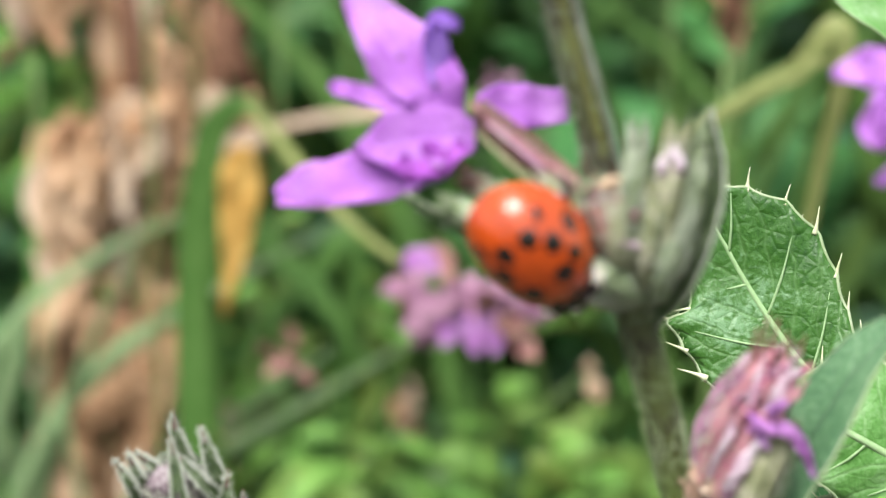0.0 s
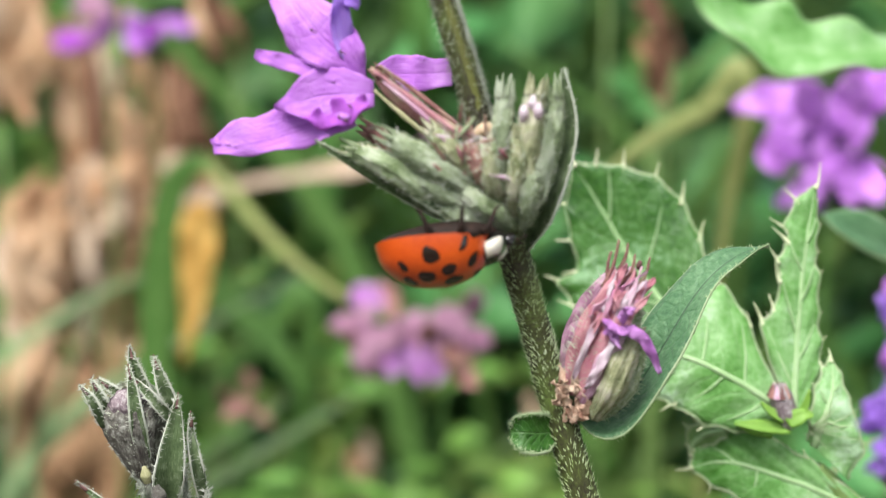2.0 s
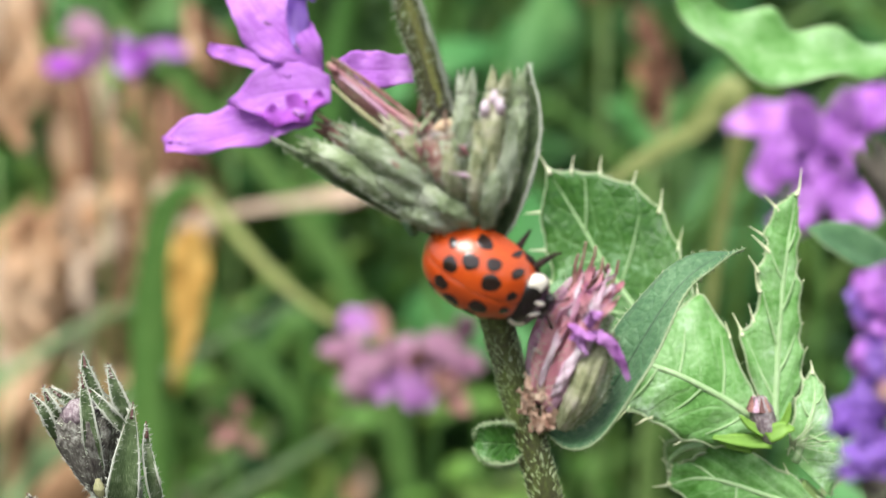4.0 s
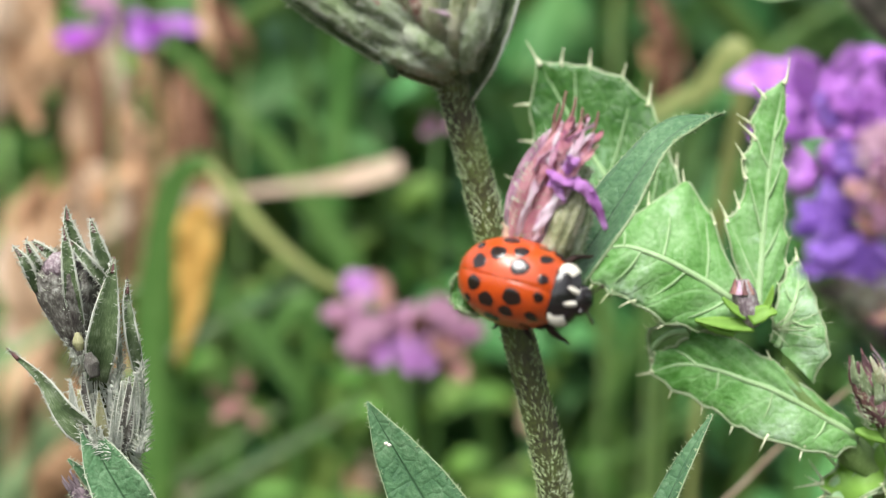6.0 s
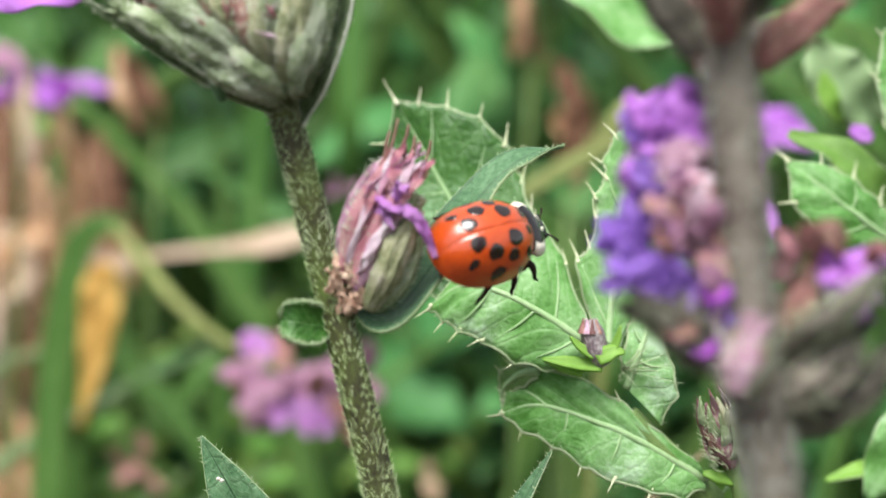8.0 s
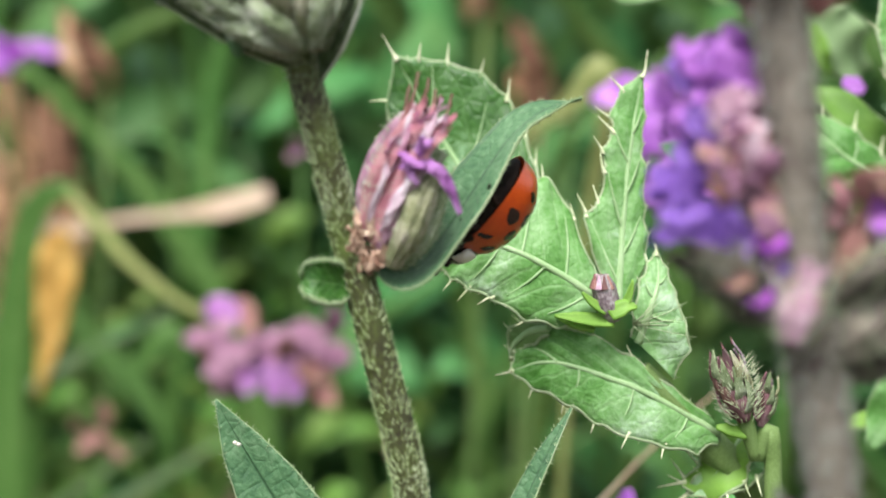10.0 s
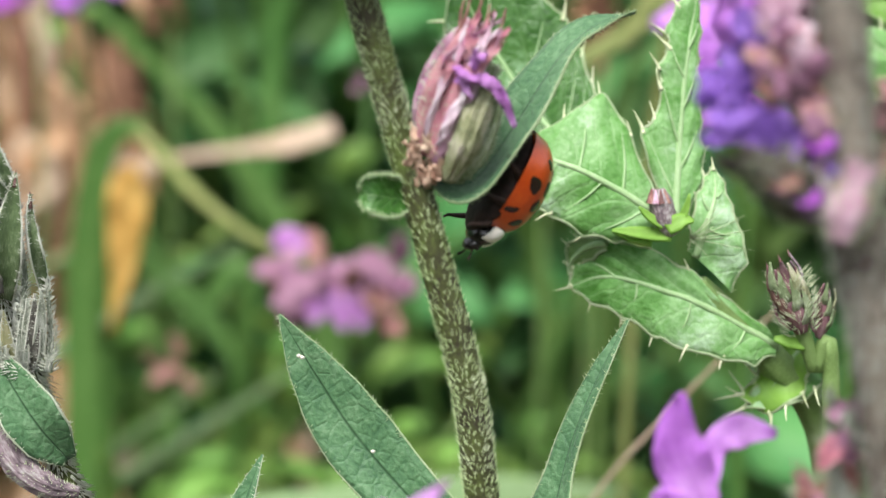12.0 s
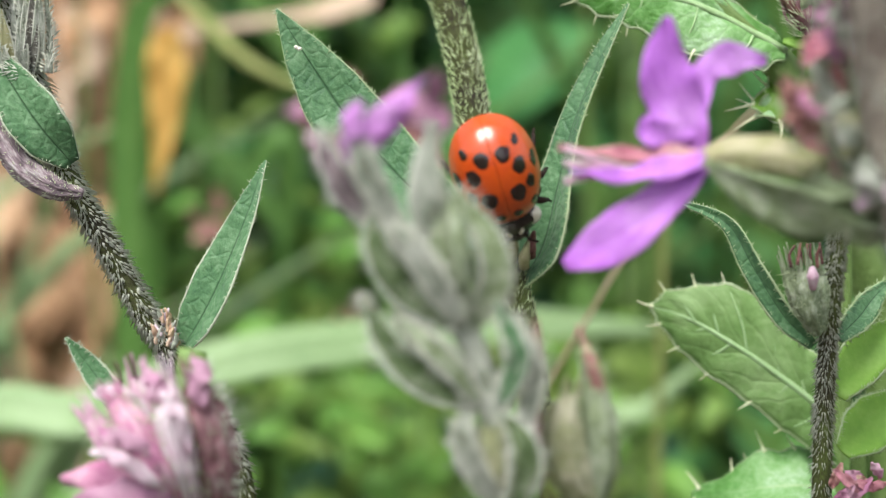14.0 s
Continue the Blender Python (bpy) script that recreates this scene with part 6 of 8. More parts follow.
# ---- the soft bud spike close in front ----
def build_front_spike():
    base = (6, -26, -300)
    plant = thing("woolly_bud_spike", base, "pale woolly bud spike with a faded pink tip", "plant")
    pts = [(-1.8, -20.0, -17.2), (-0.4, -20.0, -21.0), (1.8, -20.0, -24.7), (3.3, -20.0, -27.3), (4.1, -20.0, -31.1), (4.6, -20.0, -35.9)] + [(6, -28, -90), (6, -26, -302)]
    part("stem", Shape().tube(pts, [0.3, 0.5, 0.55, 0.6, 0.6, 0.7, 1.0, 1.5], 12, 60), WOOL_PALE, plant)
    bracts = (
        ([(-0.7, -19.5, -21.1), (-2.4, -20.2, -19.7), (-3.2, -20.4, -18.1), (-3.9, -20.0, -16.6)], 0.62, BUD),
        ([(-0.4, -20.5, -20.8), (-1.3, -21.2, -19.1), (-1.8, -21.4, -17.6), (-2.6, -21.0, -16.5)], 0.5, WOOL_PALE),
        ([(2.1, -20.5, -25.5), (-0.0, -21.0, -23.7), (-1.1, -21.2, -21.9), (-1.5, -20.8, -20.2)], 0.75, SEPAL),
        ([(2.5, -21.0, -25.5), (1.4, -21.8, -23.3), (0.3, -22.0, -21.5), (-0.6, -21.6, -20.7)], 0.6, WOOL_PALE),
        ([(2.8, -20.0, -25.9), (4.1, -20.8, -23.5), (3.7, -21.0, -21.4), (2.2, -20.6, -19.2)], 0.7, CALYX),
        ([(1.6, -20.0, -22.9), (1.1, -20.6, -20.4), (1.0, -20.8, -18.4), (1.4, -20.4, -16.3)], 0.7, WOOL_PALE),
        ([(3.8, -20.0, -29.2), (1.3, -20.8, -28.2), (-0.7, -21.0, -26.5), (-2.0, -20.4, -24.0)], 0.75, SEPAL),
        ([(3.3, -20.4, -29.2), (2.1, -21.2, -27.3), (0.7, -21.4, -25.9), (-0.4, -21.0, -25.0)], 0.5, CALYX),
        ([(4.1, -20.2, -29.4), (5.0, -20.8, -27.4), (4.9, -21.0, -26.1), (4.0, -20.6, -24.3)], 0.55, LEAF),
        ([(4.7, -19.6, -31.4), (5.8, -20.2, -28.6), (5.5, -20.4, -26.5), (4.6, -20.0, -25.2)], 0.4, WOOL_PALE),
        ([(4.1, -20.0, -34.3), (3.0, -20.6, -32.2), (2.5, -20.8, -30.5), (2.8, -20.4, -29.3)], 0.6, WOOL_PALE),
        ([(4.7, -20.4, -34.2), (5.3, -21.0, -32.4), (5.2, -21.2, -30.7), (4.2, -20.8, -29.5)], 0.7, SEPAL),
    )
    for p, w, mat in bracts:
        ob = leaf_part(plant, p, (rng.uniform(-0.4, 0.4), -1, 0.1), [w * 0.4, w * 0.95, w, w * 0.65, 0.06], material=mat, name="bract", n=18, fold=0.35, curl=0.3, label="grey-green bract with a thick woolly rim", edge=SNOW_HAIR, wool=1.3)
        part("hairs", Shape().hairs(p, [w * 0.6, w, w, 0.2], 110, 0.7, 0.4, r=0.04), SNOW_HAIR, ob, "long white hairs", "stuff")
    for p, r, mat in (
        ([(-0.3, -19.0, -21.2), (-1.7, -19.4, -19.5), (-2.4, -19.6, -18.2), (-2.9, -19.4, -17.2)], [0.4, 0.65, 0.6, 0.35], CALYX_RED),
        ([(2.6, -19.0, -25.9), (1.8, -19.6, -23.2), (1.4, -19.8, -21.1), (1.4, -19.6, -19.3)], [0.5, 0.85, 0.8, 0.45], CALYX),
        ([(2.7, -20.4, -25.1), (2.6, -21.4, -22.9), (2.4, -21.6, -21.3), (2.2, -21.2, -20.1)], [0.3, 0.4, 0.4, 0.25], WOOL),
        ([(3.6, -19.4, -29.5), (1.8, -19.8, -27.6), (0.5, -20.0, -26.0), (-0.4, -19.8, -25.0)], [0.4, 0.7, 0.65, 0.4], CALYX),
        ([(4.3, -19.0, -34.4), (4.1, -19.8, -32.2), (4.0, -20.0, -30.8), (4.1, -19.6, -29.8)], [0.6, 0.95, 0.85, 0.4], CALYX_STRIPED),
    ):
        calyx_part(plant, p, r, mat, hair=90, hair_len=0.7, tooth=0.7)
    for p, w in (([(-2.5, -21.0, -18.0), (-1.5, -21.4, -16.7), (-0.4, -21.6, -15.6), (1.1, -21.4, -14.3)], [0.3, 0.7, 0.6, 0.35, 0.08]), ([(-2.2, -20.4, -17.8), (-1.3, -20.6, -17.0), (-0.5, -20.6, -16.3), (0.6, -20.4, -15.3)], [0.25, 0.55, 0.55, 0.35, 0.1]), ([(-2.6, -21.4, -17.5), (-2.2, -21.8, -16.7), (-2.1, -21.8, -15.9), (-1.7, -21.6, -15.3)], [0.2, 0.45, 0.45, 0.15])):
        petal_part(plant, p, (0, -1, 0.2), w, material=PETAL_MAUVE, curl=0.3, wave=0.15, teeth=0.08)
    # side shoot beyond it
    for p, r, mat in (
        ([(8.5, -17.0, -35.3), (7.6, -17.6, -33.2), (7.3, -17.8, -31.2), (7.6, -17.6, -29.6)], [0.5, 0.9, 0.85, 0.4], CALYX_STRIPED),
        ([(8.8, -16.6, -35.5), (9.1, -17.0, -33.1), (9.0, -17.2, -30.8), (8.6, -17.0, -28.6)], [0.5, 0.8, 0.75, 0.4], WOOL),
        ([(8.8, -16.8, -32.0), (9.0, -17.2, -30.0), (8.7, -17.4, -28.3), (8.3, -17.2, -27.2)], [0.2, 0.32, 0.3, 0.15], CALYX_PINK),
        ([(6.1, -18.0, -31.9), (5.8, -18.6, -29.3), (6.0, -18.8, -27.6), (6.0, -18.6, -26.7)], [0.2, 0.32, 0.3, 0.15], CALYX_PINK),
    ):
        calyx_part(plant, p, r, mat, hair=150, hair_len=0.7, tooth=0.9)


# ---- thin plants behind the open flower ----
def build_thin_plant():
    base = (27, 6, -300)
    plant = thing("thin_loosestrife_plant", base, "thin bristly stem with small pink buds", "plant")
    pts = [(24.8, 1.0, -22.0), (24.6, 1.5, -25.4), (24.4, 2.0, -29.9), (24.3, 2.4, -34.9), (24.4, 3.0, -41.5)] + [(25, 4, -70), (26, 5, -160), (27, 6, -302)]
    radii = [0.5, 0.54, 0.56, 0.58, 0.6, 0.7, 1.0, 1.4]
    stem = part("stem", Shape().tube(pts, radii, 12, 70, bumpy=0.03), STEM, plant, "thin grey-brown stem with bristles")
    part("hairs", Shape().hairs(pts[:6], radii[:6], 3000, 0.4, lean=1.0, r=0.04), SNOW_HAIR, stem, "short white bristles", "stuff")
    for p, r, tooth in (([(23.2, 1.0, -30.6), (22.4, 0.6, -29.1), (21.9, 0.6, -27.9), (21.6, 0.8, -26.9)], [0.3, 0.5, 0.5, 0.35], 1.4), ([(23.3, 0.4, -30.6), (22.7, -0.2, -29.1), (22.5, -0.2, -27.8), (22.4, 0.0, -26.8)], [0.35, 0.6, 0.6, 0.4], 1.4), ([(23.6, 0.8, -30.5), (23.4, 0.4, -29.1), (23.4, 0.4, -27.9), (23.2, 0.6, -26.9)], [0.3, 0.5, 0.5, 0.35], 1.4)):
        calyx_part(plant, p, r, WOOL, hair=120, hair_len=0.4, tooth=tooth)
    for k in range(7):
        a = (21.6, -0.2, -26.4)
        a = np.array((a[0] + k * 0.3, a[1] + rng.uniform(-0.3, 0.5), a[2] + rng.uniform(-0.3, 0.1)))
        part("filament", Shape().tube([a, a + (rng.uniform(-0.15, 0.1), 0, 0.7), a + (rng.uniform(-0.3, 0.2), 0, 1.3)], [0.1, 0.09, 0.06], 6, 7), CALYX_RED if k % 2 else TIP, plant)
    part("bud", Shape().tube([(22.7, -0.9, -27.7), (22.6, -1.2, -26.9), (22.6, -1.0, -26.4)], [0.2, 0.36, 0.15], 9), PETAL_PALE, plant)
    for k in range(14):
        a = np.array((25.6, 0.0, -39.8)) + (rng.gauss(0, 0.7), rng.uniform(-0.6, 0.8), rng.gauss(0, 0.5))
        d = unit((rng.uniform(-1, 1), rng.uniform(-0.5, 0.1), rng.uniform(0, 1)))
        petal_part(plant, [a - d * 0.7, a + (0, -0.15, 0), a + d * rng.uniform(0.6, 1.1)], (rng.uniform(-0.7, 0.7), -1, 0.3), [0.15, 0.32, 0.3, 0.08], material=(PETAL_ROSE, PETAL_PINK, CALYX_PINK)[k % 3], wave=0.15, curl=rng.uniform(-0.5, 0.8), n=12, m=6)
    leaf_part(plant, [(23.7, 3.0, -31.9), (22.0, 3.4, -30.2), (20.2, 4.0, -27.3), (18.6, 4.6, -24.6), (15.2, 5.0, -23.1)], (-0.6, -0.7, 0.4), [0.3, 0.6, 0.7, 0.6, 0.35, 0.05], label="narrow curved green leaf", n=28, fold=0.5)
    leaf_part(plant, [(25.1, 3.0, -31.5), (26.9, 5.0, -30.6), (28.2, 6.0, -29.4), (30.1, 7.0, -28.1)], (0.2, -0.8, 0.5), [0.4, 0.8, 0.8, 0.4, 0.05], n=18)
    leaf_part(plant, [(25.4, 4.0, -35.3), (27.2, 6.0, -33.7), (28.9, 7.0, -32.4), (31.2, 8.0, -31.2)], (0.2, -0.8, 0.5), [0.6, 1.4, 1.5, 0.8, 0.05], material=LIME, n=18)
    leaf_part(plant, [(26.3, 6.0, -39.5), (28.2, 8.0, -38.6), (29.9, 9.0, -37.4), (31.7, 9.0, -36.3)], (0.2, -0.8, 0.5), [0.6, 1.6, 1.6, 0.8, 0.05], material=LIME, n=18)


def build_low_thistle():
    base = (26, 20, -300)
    plant = thing("young_thistle_plant", base, "young thistle with broad pale-veined spiny leaves", "plant")
    part("stem", Shape().tube([(26, 20, -302), (26, 19, -120)] + [(29.6, 17.0, -49.0), (28.6, 17.0, -41.1), (28.1, 17.0, -37.0)], [2.0, 1.5, 1.1, 0.9, 0.6], 12, 50), STEM_GREEN, plant)
    lobed_thistle_leaf(plant, [(28.6, 14.0, -40.3), (24.7, 14.0, -37.1), (20.9, 14.5, -34.4), (18.0, 15.5, -32.8), (15.4, 17.0, -32.1)],
        [(28.5, 13.0, -43.2), (26.2, 13.4, -41.8), (24.0, 13.8, -40.2), (21.7, 14.2, -38.4), (19.3, 15.0, -36.8), (17.3, 16.0, -35.1), (15.9, 16.6, -33.4), (15.4, 17.0, -32.1)],
        [(28.5, 14.0, -36.3), (26.2, 14.2, -34.8), (24.5, 14.4, -33.0), (22.7, 14.8, -31.1), (20.6, 15.4, -30.2), (18.6, 16.0, -30.4), (16.5, 16.6, -30.9), (15.4, 17.0, -32.1)],
        (0.1, -0.9, 0.4), "broad oval spiny leaf with pale raised veins", material=THISTLE_UNDER, seed=1.7, puff=0.3, ribs=5, veins=10, long=0.9)
    thistle_leaf(plant, [(29.5, 14.0, -45.1), (25.4, 13.0, -44.0), (21.8, 14.0, -44.6), (18.4, 16.0, -45.9)], (0, -0.6, 0.8), [1.0, 2.6, 3.0, 2.0, 0.4], [1.0, 2.6, 3.0, 2.0, 0.4], 5, "low pale spiny leaf", seed=0.3, wave=0.3, long=1.6)


# ---- plants behind ----
def build_right_leaves():
    base = (60, 60, -300)
    plant = thing("broad_leaved_plant", base, "broad-leaved green plant behind the thistle", "plant")
    part("stem", Shape().tube([(60, 60, -302), (62, 58, -120), (64, 52, 0), (60, 48, 34)], [2.4, 2.0, 1.6, 1.0], 12, 40), STEM_GREEN, plant)
    leaf_part(plant, [(35.9, 48.0, 19.0), (29.3, 44.0, 18.1), (23.5, 42.0, 18.1), (17.9, 42.0, 19.9), (13.5, 42.0, 24.1)], (-0.1, -0.7, 0.7), [1.0, 2.2, 3.2, 3.8, 2.4, 0.3], material=THISTLE, label="broad light green toothed leaf", hairy=False, wave=0.8, n=40)
    lobed_thistle_leaf(plant, [(43.2, 27.0, -1.2), (37.1, 25.0, 2.7), (33.7, 25.0, 5.1), (31.1, 26.0, 7.1)],
        [(42.0, 26.0, -2.9), (36.4, 25.0, -0.5), (33.3, 24.5, 1.6), (31.4, 25.0, 4.0), (31.1, 26.0, 7.1)],
        [(43.4, 28.0, 0.9), (40.0, 26.0, 2.5), (38.1, 25.5, 4.4), (36.1, 25.5, 6.0), (33.6, 25.8, 7.0), (31.1, 26.0, 7.1)],
        (-0.1, -0.8, 0.6), "green spiny leaf with a white thorny margin", seed=5.0, puff=0.5, ribs=5, long=1.3)
    lobed_thistle_leaf(plant, [(43.5, 26.0, 2.2), (41.1, 25.0, 8.8), (40.4, 26.0, 13.4), (39.8, 27.0, 19.7)],
        [(42.2, 25.0, 3.5), (39.3, 24.5, 7.1), (37.8, 24.5, 9.9), (37.1, 25.0, 13.2), (37.7, 26.0, 16.6), (39.8, 27.0, 19.7)],
        [(44.7, 26.0, 3.5), (44.0, 26.0, 8.9), (43.4, 26.0, 13.5), (42.7, 27.0, 16.9), (39.8, 27.0, 19.7)],
        (-0.3, -0.9, 0.3), "large blue-green spiny leaf with a puckered face", seed=6.0, puff=0.55, ribs=8, long=1.0)
    leaf_part(plant, [(42.0, 31.0, 2.5), (38.8, 30.0, 5.6), (36.2, 31.0, 7.9), (32.6, 32.0, 9.2)], (-0.1, -0.8, 0.6), [0.8, 1.5, 1.5, 1.1, 0.3], material=FRESH, label="smooth olive-green leaf", hairy=False, wave=0.2)
    leaf_part(plant, [(48.0, 36.0, 4.8), (45.3, 35.0, 6.1), (43.1, 35.0, 6.9), (41.5, 35.0, 8.0)], (0, -0.6, 0.8), [0.8, 1.6, 1.6, 1.2, 0.2], material=LEAF, hairy=False, label="dull blue-green leaf")
    leaf_part(plant, [(45.4, 52.0, 11.3), (42.6, 50.0, 13.6), (40.4, 50.0, 15.5), (38.3, 50.0, 18.5)], (0, -1, 0.2), [0.8, 2.6, 3.0, 2.4, 0.3], material=GRASS_PALE, hairy=False, wave=0.5, label="pale green leaf")
    leaf_part(plant, [(40.5, 46.0, 10.9), (39.4, 45.0, 12.2), (38.8, 45.0, 13.7), (38.5, 45.0, 15.1)], (0, -1, 0.2), [0.3, 0.9, 0.9, 0.2], material=LIME, hairy=False, label="small yellow-green leaf")
    leaf_part(plant, [(48.8, 34.0, -17.9), (43.2, 30.0, -16.8), (39.0, 28.0, -16.1), (35.9, 28.0, -17.0)], (0, -0.5, 0.9), [0.8, 1.0, 1.1, 0.8, 0.2], material=LIME, hairy=False)
    leaf_part(plant, [(46.5, 30.0, -10.1), (42.4, 26.0, -12.2), (40.4, 26.0, -14.8), (38.4, 26.0, -17.8)], (0, -0.9, 0.4), [0.8, 2.2, 2.6, 2.0, 0.3], material=THISTLE, hairy=False, wave=0.4)
    leaf_part(plant, [(34.5, 42.0, -0.4), (30.0, 40.0, 1.9), (26.7, 39.0, 3.5), (24.5, 39.0, 4.4)], (0, -0.8, 0.6), [0.6, 1.8, 1.9, 1.2, 0.1], material=LEAF, hairy=False)
    part("flower", Shape().blade([(39.7, 40.0, 10.1), (40.7, 40.0, 9.7), (41.6, 40.0, 9.3)], (0, -1, 0.2), [0.4, 0.8, 0.3], n=8, m=4), PETAL, plant)


def far_flower(name, base, top, spread, petals, mats, label, size, seed, lift=0.0):
    r = random.Random(seed)
    plant = thing(name, base, label, "flower")
    top = np.asarray(top, float)
    part("stem", Shape().tube([(base[0], base[1], -302), ((base[0] + top[0]) / 2, base[1], (top[2] - 300) / 2), tuple(top - (0, 0, spread[2]))], [0.6, 0.45, 0.35], 8, 24), GRASS, plant)
    for k in range(petals):
        c = top + np.array([r.uniform(-1, 1) * spread[i] for i in range(3)])
        d = unit((r.uniform(-1, 1), r.uniform(-1, 0.6), r.uniform(-0.7, 1)))
        petal_part(plant, [c, c + d * size * 0.5, c + d * size], (r.uniform(-0.4, 0.4), -1, 0.3), [size * 0.08, size * 0.24, size * 0.26, size * 0.05], material=mats[k % len(mats)], n=10, m=4, wave=0.4)
    return plant


def build_background_flowers():
    # large purple flower behind the thistle
    f = far_flower("purple_flower", (46, 110, -300), [(42.1, 106.0, 6.0)][0], (7, 3, 5), 10, [PETAL], "purple flower head with drooping petals", 9, 4)
    for p, w in (([(39.4, 104.0, 9.0), (36.5, 104.0, 10.4), (32.9, 104.0, 10.4), (29.0, 104.0, 9.6)], [1, 2.2, 2.4, 0.5]), ([(38.4, 103.0, 8.3), (35.7, 103.0, 6.9), (34.4, 103.0, 3.4), (35.5, 103.0, 1.2)], [1, 2, 2.2, 0.5]), ([(40.7, 103.0, 5.5), (40.1, 103.0, 2.0), (38.1, 103.0, -0.9), (34.6, 103.0, -2.5)], [1, 2, 2, 0.5]), ([(42.4, 104.0, 4.7), (43.2, 104.0, 1.2), (44.8, 104.0, -1.0), (46.3, 104.0, -3.1)], [1, 2, 1.8, 0.5]), ([(40.5, 103.0, 9.0), (42.6, 103.0, 9.8), (44.1, 103.0, 7.7), (45.0, 103.0, 4.1)], [1, 2.4, 2.6, 0.5]), ([(43.5, 104.0, 10.4), (47.0, 104.0, 12.5), (50.6, 104.0, 11.9), (53.5, 104.0, 9.8)], [1, 2.4, 2.4, 0.5])):
        petal_part(f, p, (0, -1, 0.3), w, wave=0.6)
    # pale pink and violet flower heads further back
    f = far_flower("pink_flower", (0, 150, -300), [(-10.7, 148.0, -29.4)][0], (9, 4, 3), 26, [PETAL_DUSTY, PETAL_DUSTY, CALYX_RED], "hazy pink flower head hanging from a bent stalk", 7, 8)
    for p, w in (([(-11.1, 143.0, -29.7), (-11.0, 143.0, -31.9), (-10.6, 143.0, -33.7), (-10.2, 143.0, -35.5)], [0.8, 1.6, 1.5, 0.4]), ([(-11.9, 143.0, -29.3), (-13.7, 143.0, -31.1), (-14.5, 143.0, -32.8), (-15.0, 143.0, -34.6)], [1, 2, 1.6, 0.4]), ([(-20.6, 143.0, -23.1), (-19.3, 143.0, -21.4), (-17.6, 143.0, -21.8), (-15.8, 143.0, -23.5)], [0.9, 1.7, 1.5, 0.3]), ([(-8.9, 143.0, -29.3), (-8.0, 143.0, -31.9), (-7.6, 143.0, -33.7), (-8.0, 143.0, -35.5)], [1, 1.6, 1.4, 0.3])):
        petal_part(f, p, (0, -1, 0.2), w, material=PETAL_MAUVE)
    for p in ([(-20.6, 143.0, -24.9), (-18.4, 143.0, -27.5), (-15.0, 143.0, -28.4), (-12.4, 143.0, -28.4)], [(-19.4, 144.0, -28.6), (-18.5, 144.0, -31.3), (-15.9, 144.0, -32.2), (-14.1, 144.0, -32.2)], [(-8.9, 144.0, -25.9), (-6.3, 144.0, -25.0), (-4.5, 144.0, -26.8), (-2.8, 144.0, -28.6)], [(-5.4, 145.0, -27.9), (-2.8, 145.0, -28.8), (-1.0, 145.0, -29.2), (0.8, 145.0, -28.8)]):
        petal_part(f, p, (0, -1, 0.2), [1.0, 1.9, 1.8, 0.5], material=PETAL_DUSTY)
    far_flower("violet_flower", (-68, 204, -300), [(-69.4, 202.0, 20.3)][0], (6, 5, 5), 7, [PETAL_DUSTY, PETAL, PETAL_DARK], "hazy violet flower head", 9, 12)
    far_flower("violet_flower", (-48, 210, -300), [(-62.6, 206.0, 18.2)][0], (3, 3, 3), 4, [PETAL_DARK, PETAL], "hazy violet flower head", 7, 13)
    far_flower("red_seed_head", (-40, 190, -300), [(-44.0, 190.0, -50.7)][0], (2, 2, 2), 6, [CALYX_RED], "hazy reddish seed head", 5, 14)
    far_flower("pale_seed_head", (30, 170, -300), [(8.8, 170.0, -48.5)][0], (2, 2, 2), 6, [BEIGE], "hazy straw-coloured seed head", 4, 15)
    far_flower("violet_flower", (0, 170, -300), [(-8.0, 170.0, 2.0)][0], (2, 2, 2), 4, [PETAL_DUSTY], "tiny hazy dusky flower", 3, 16)


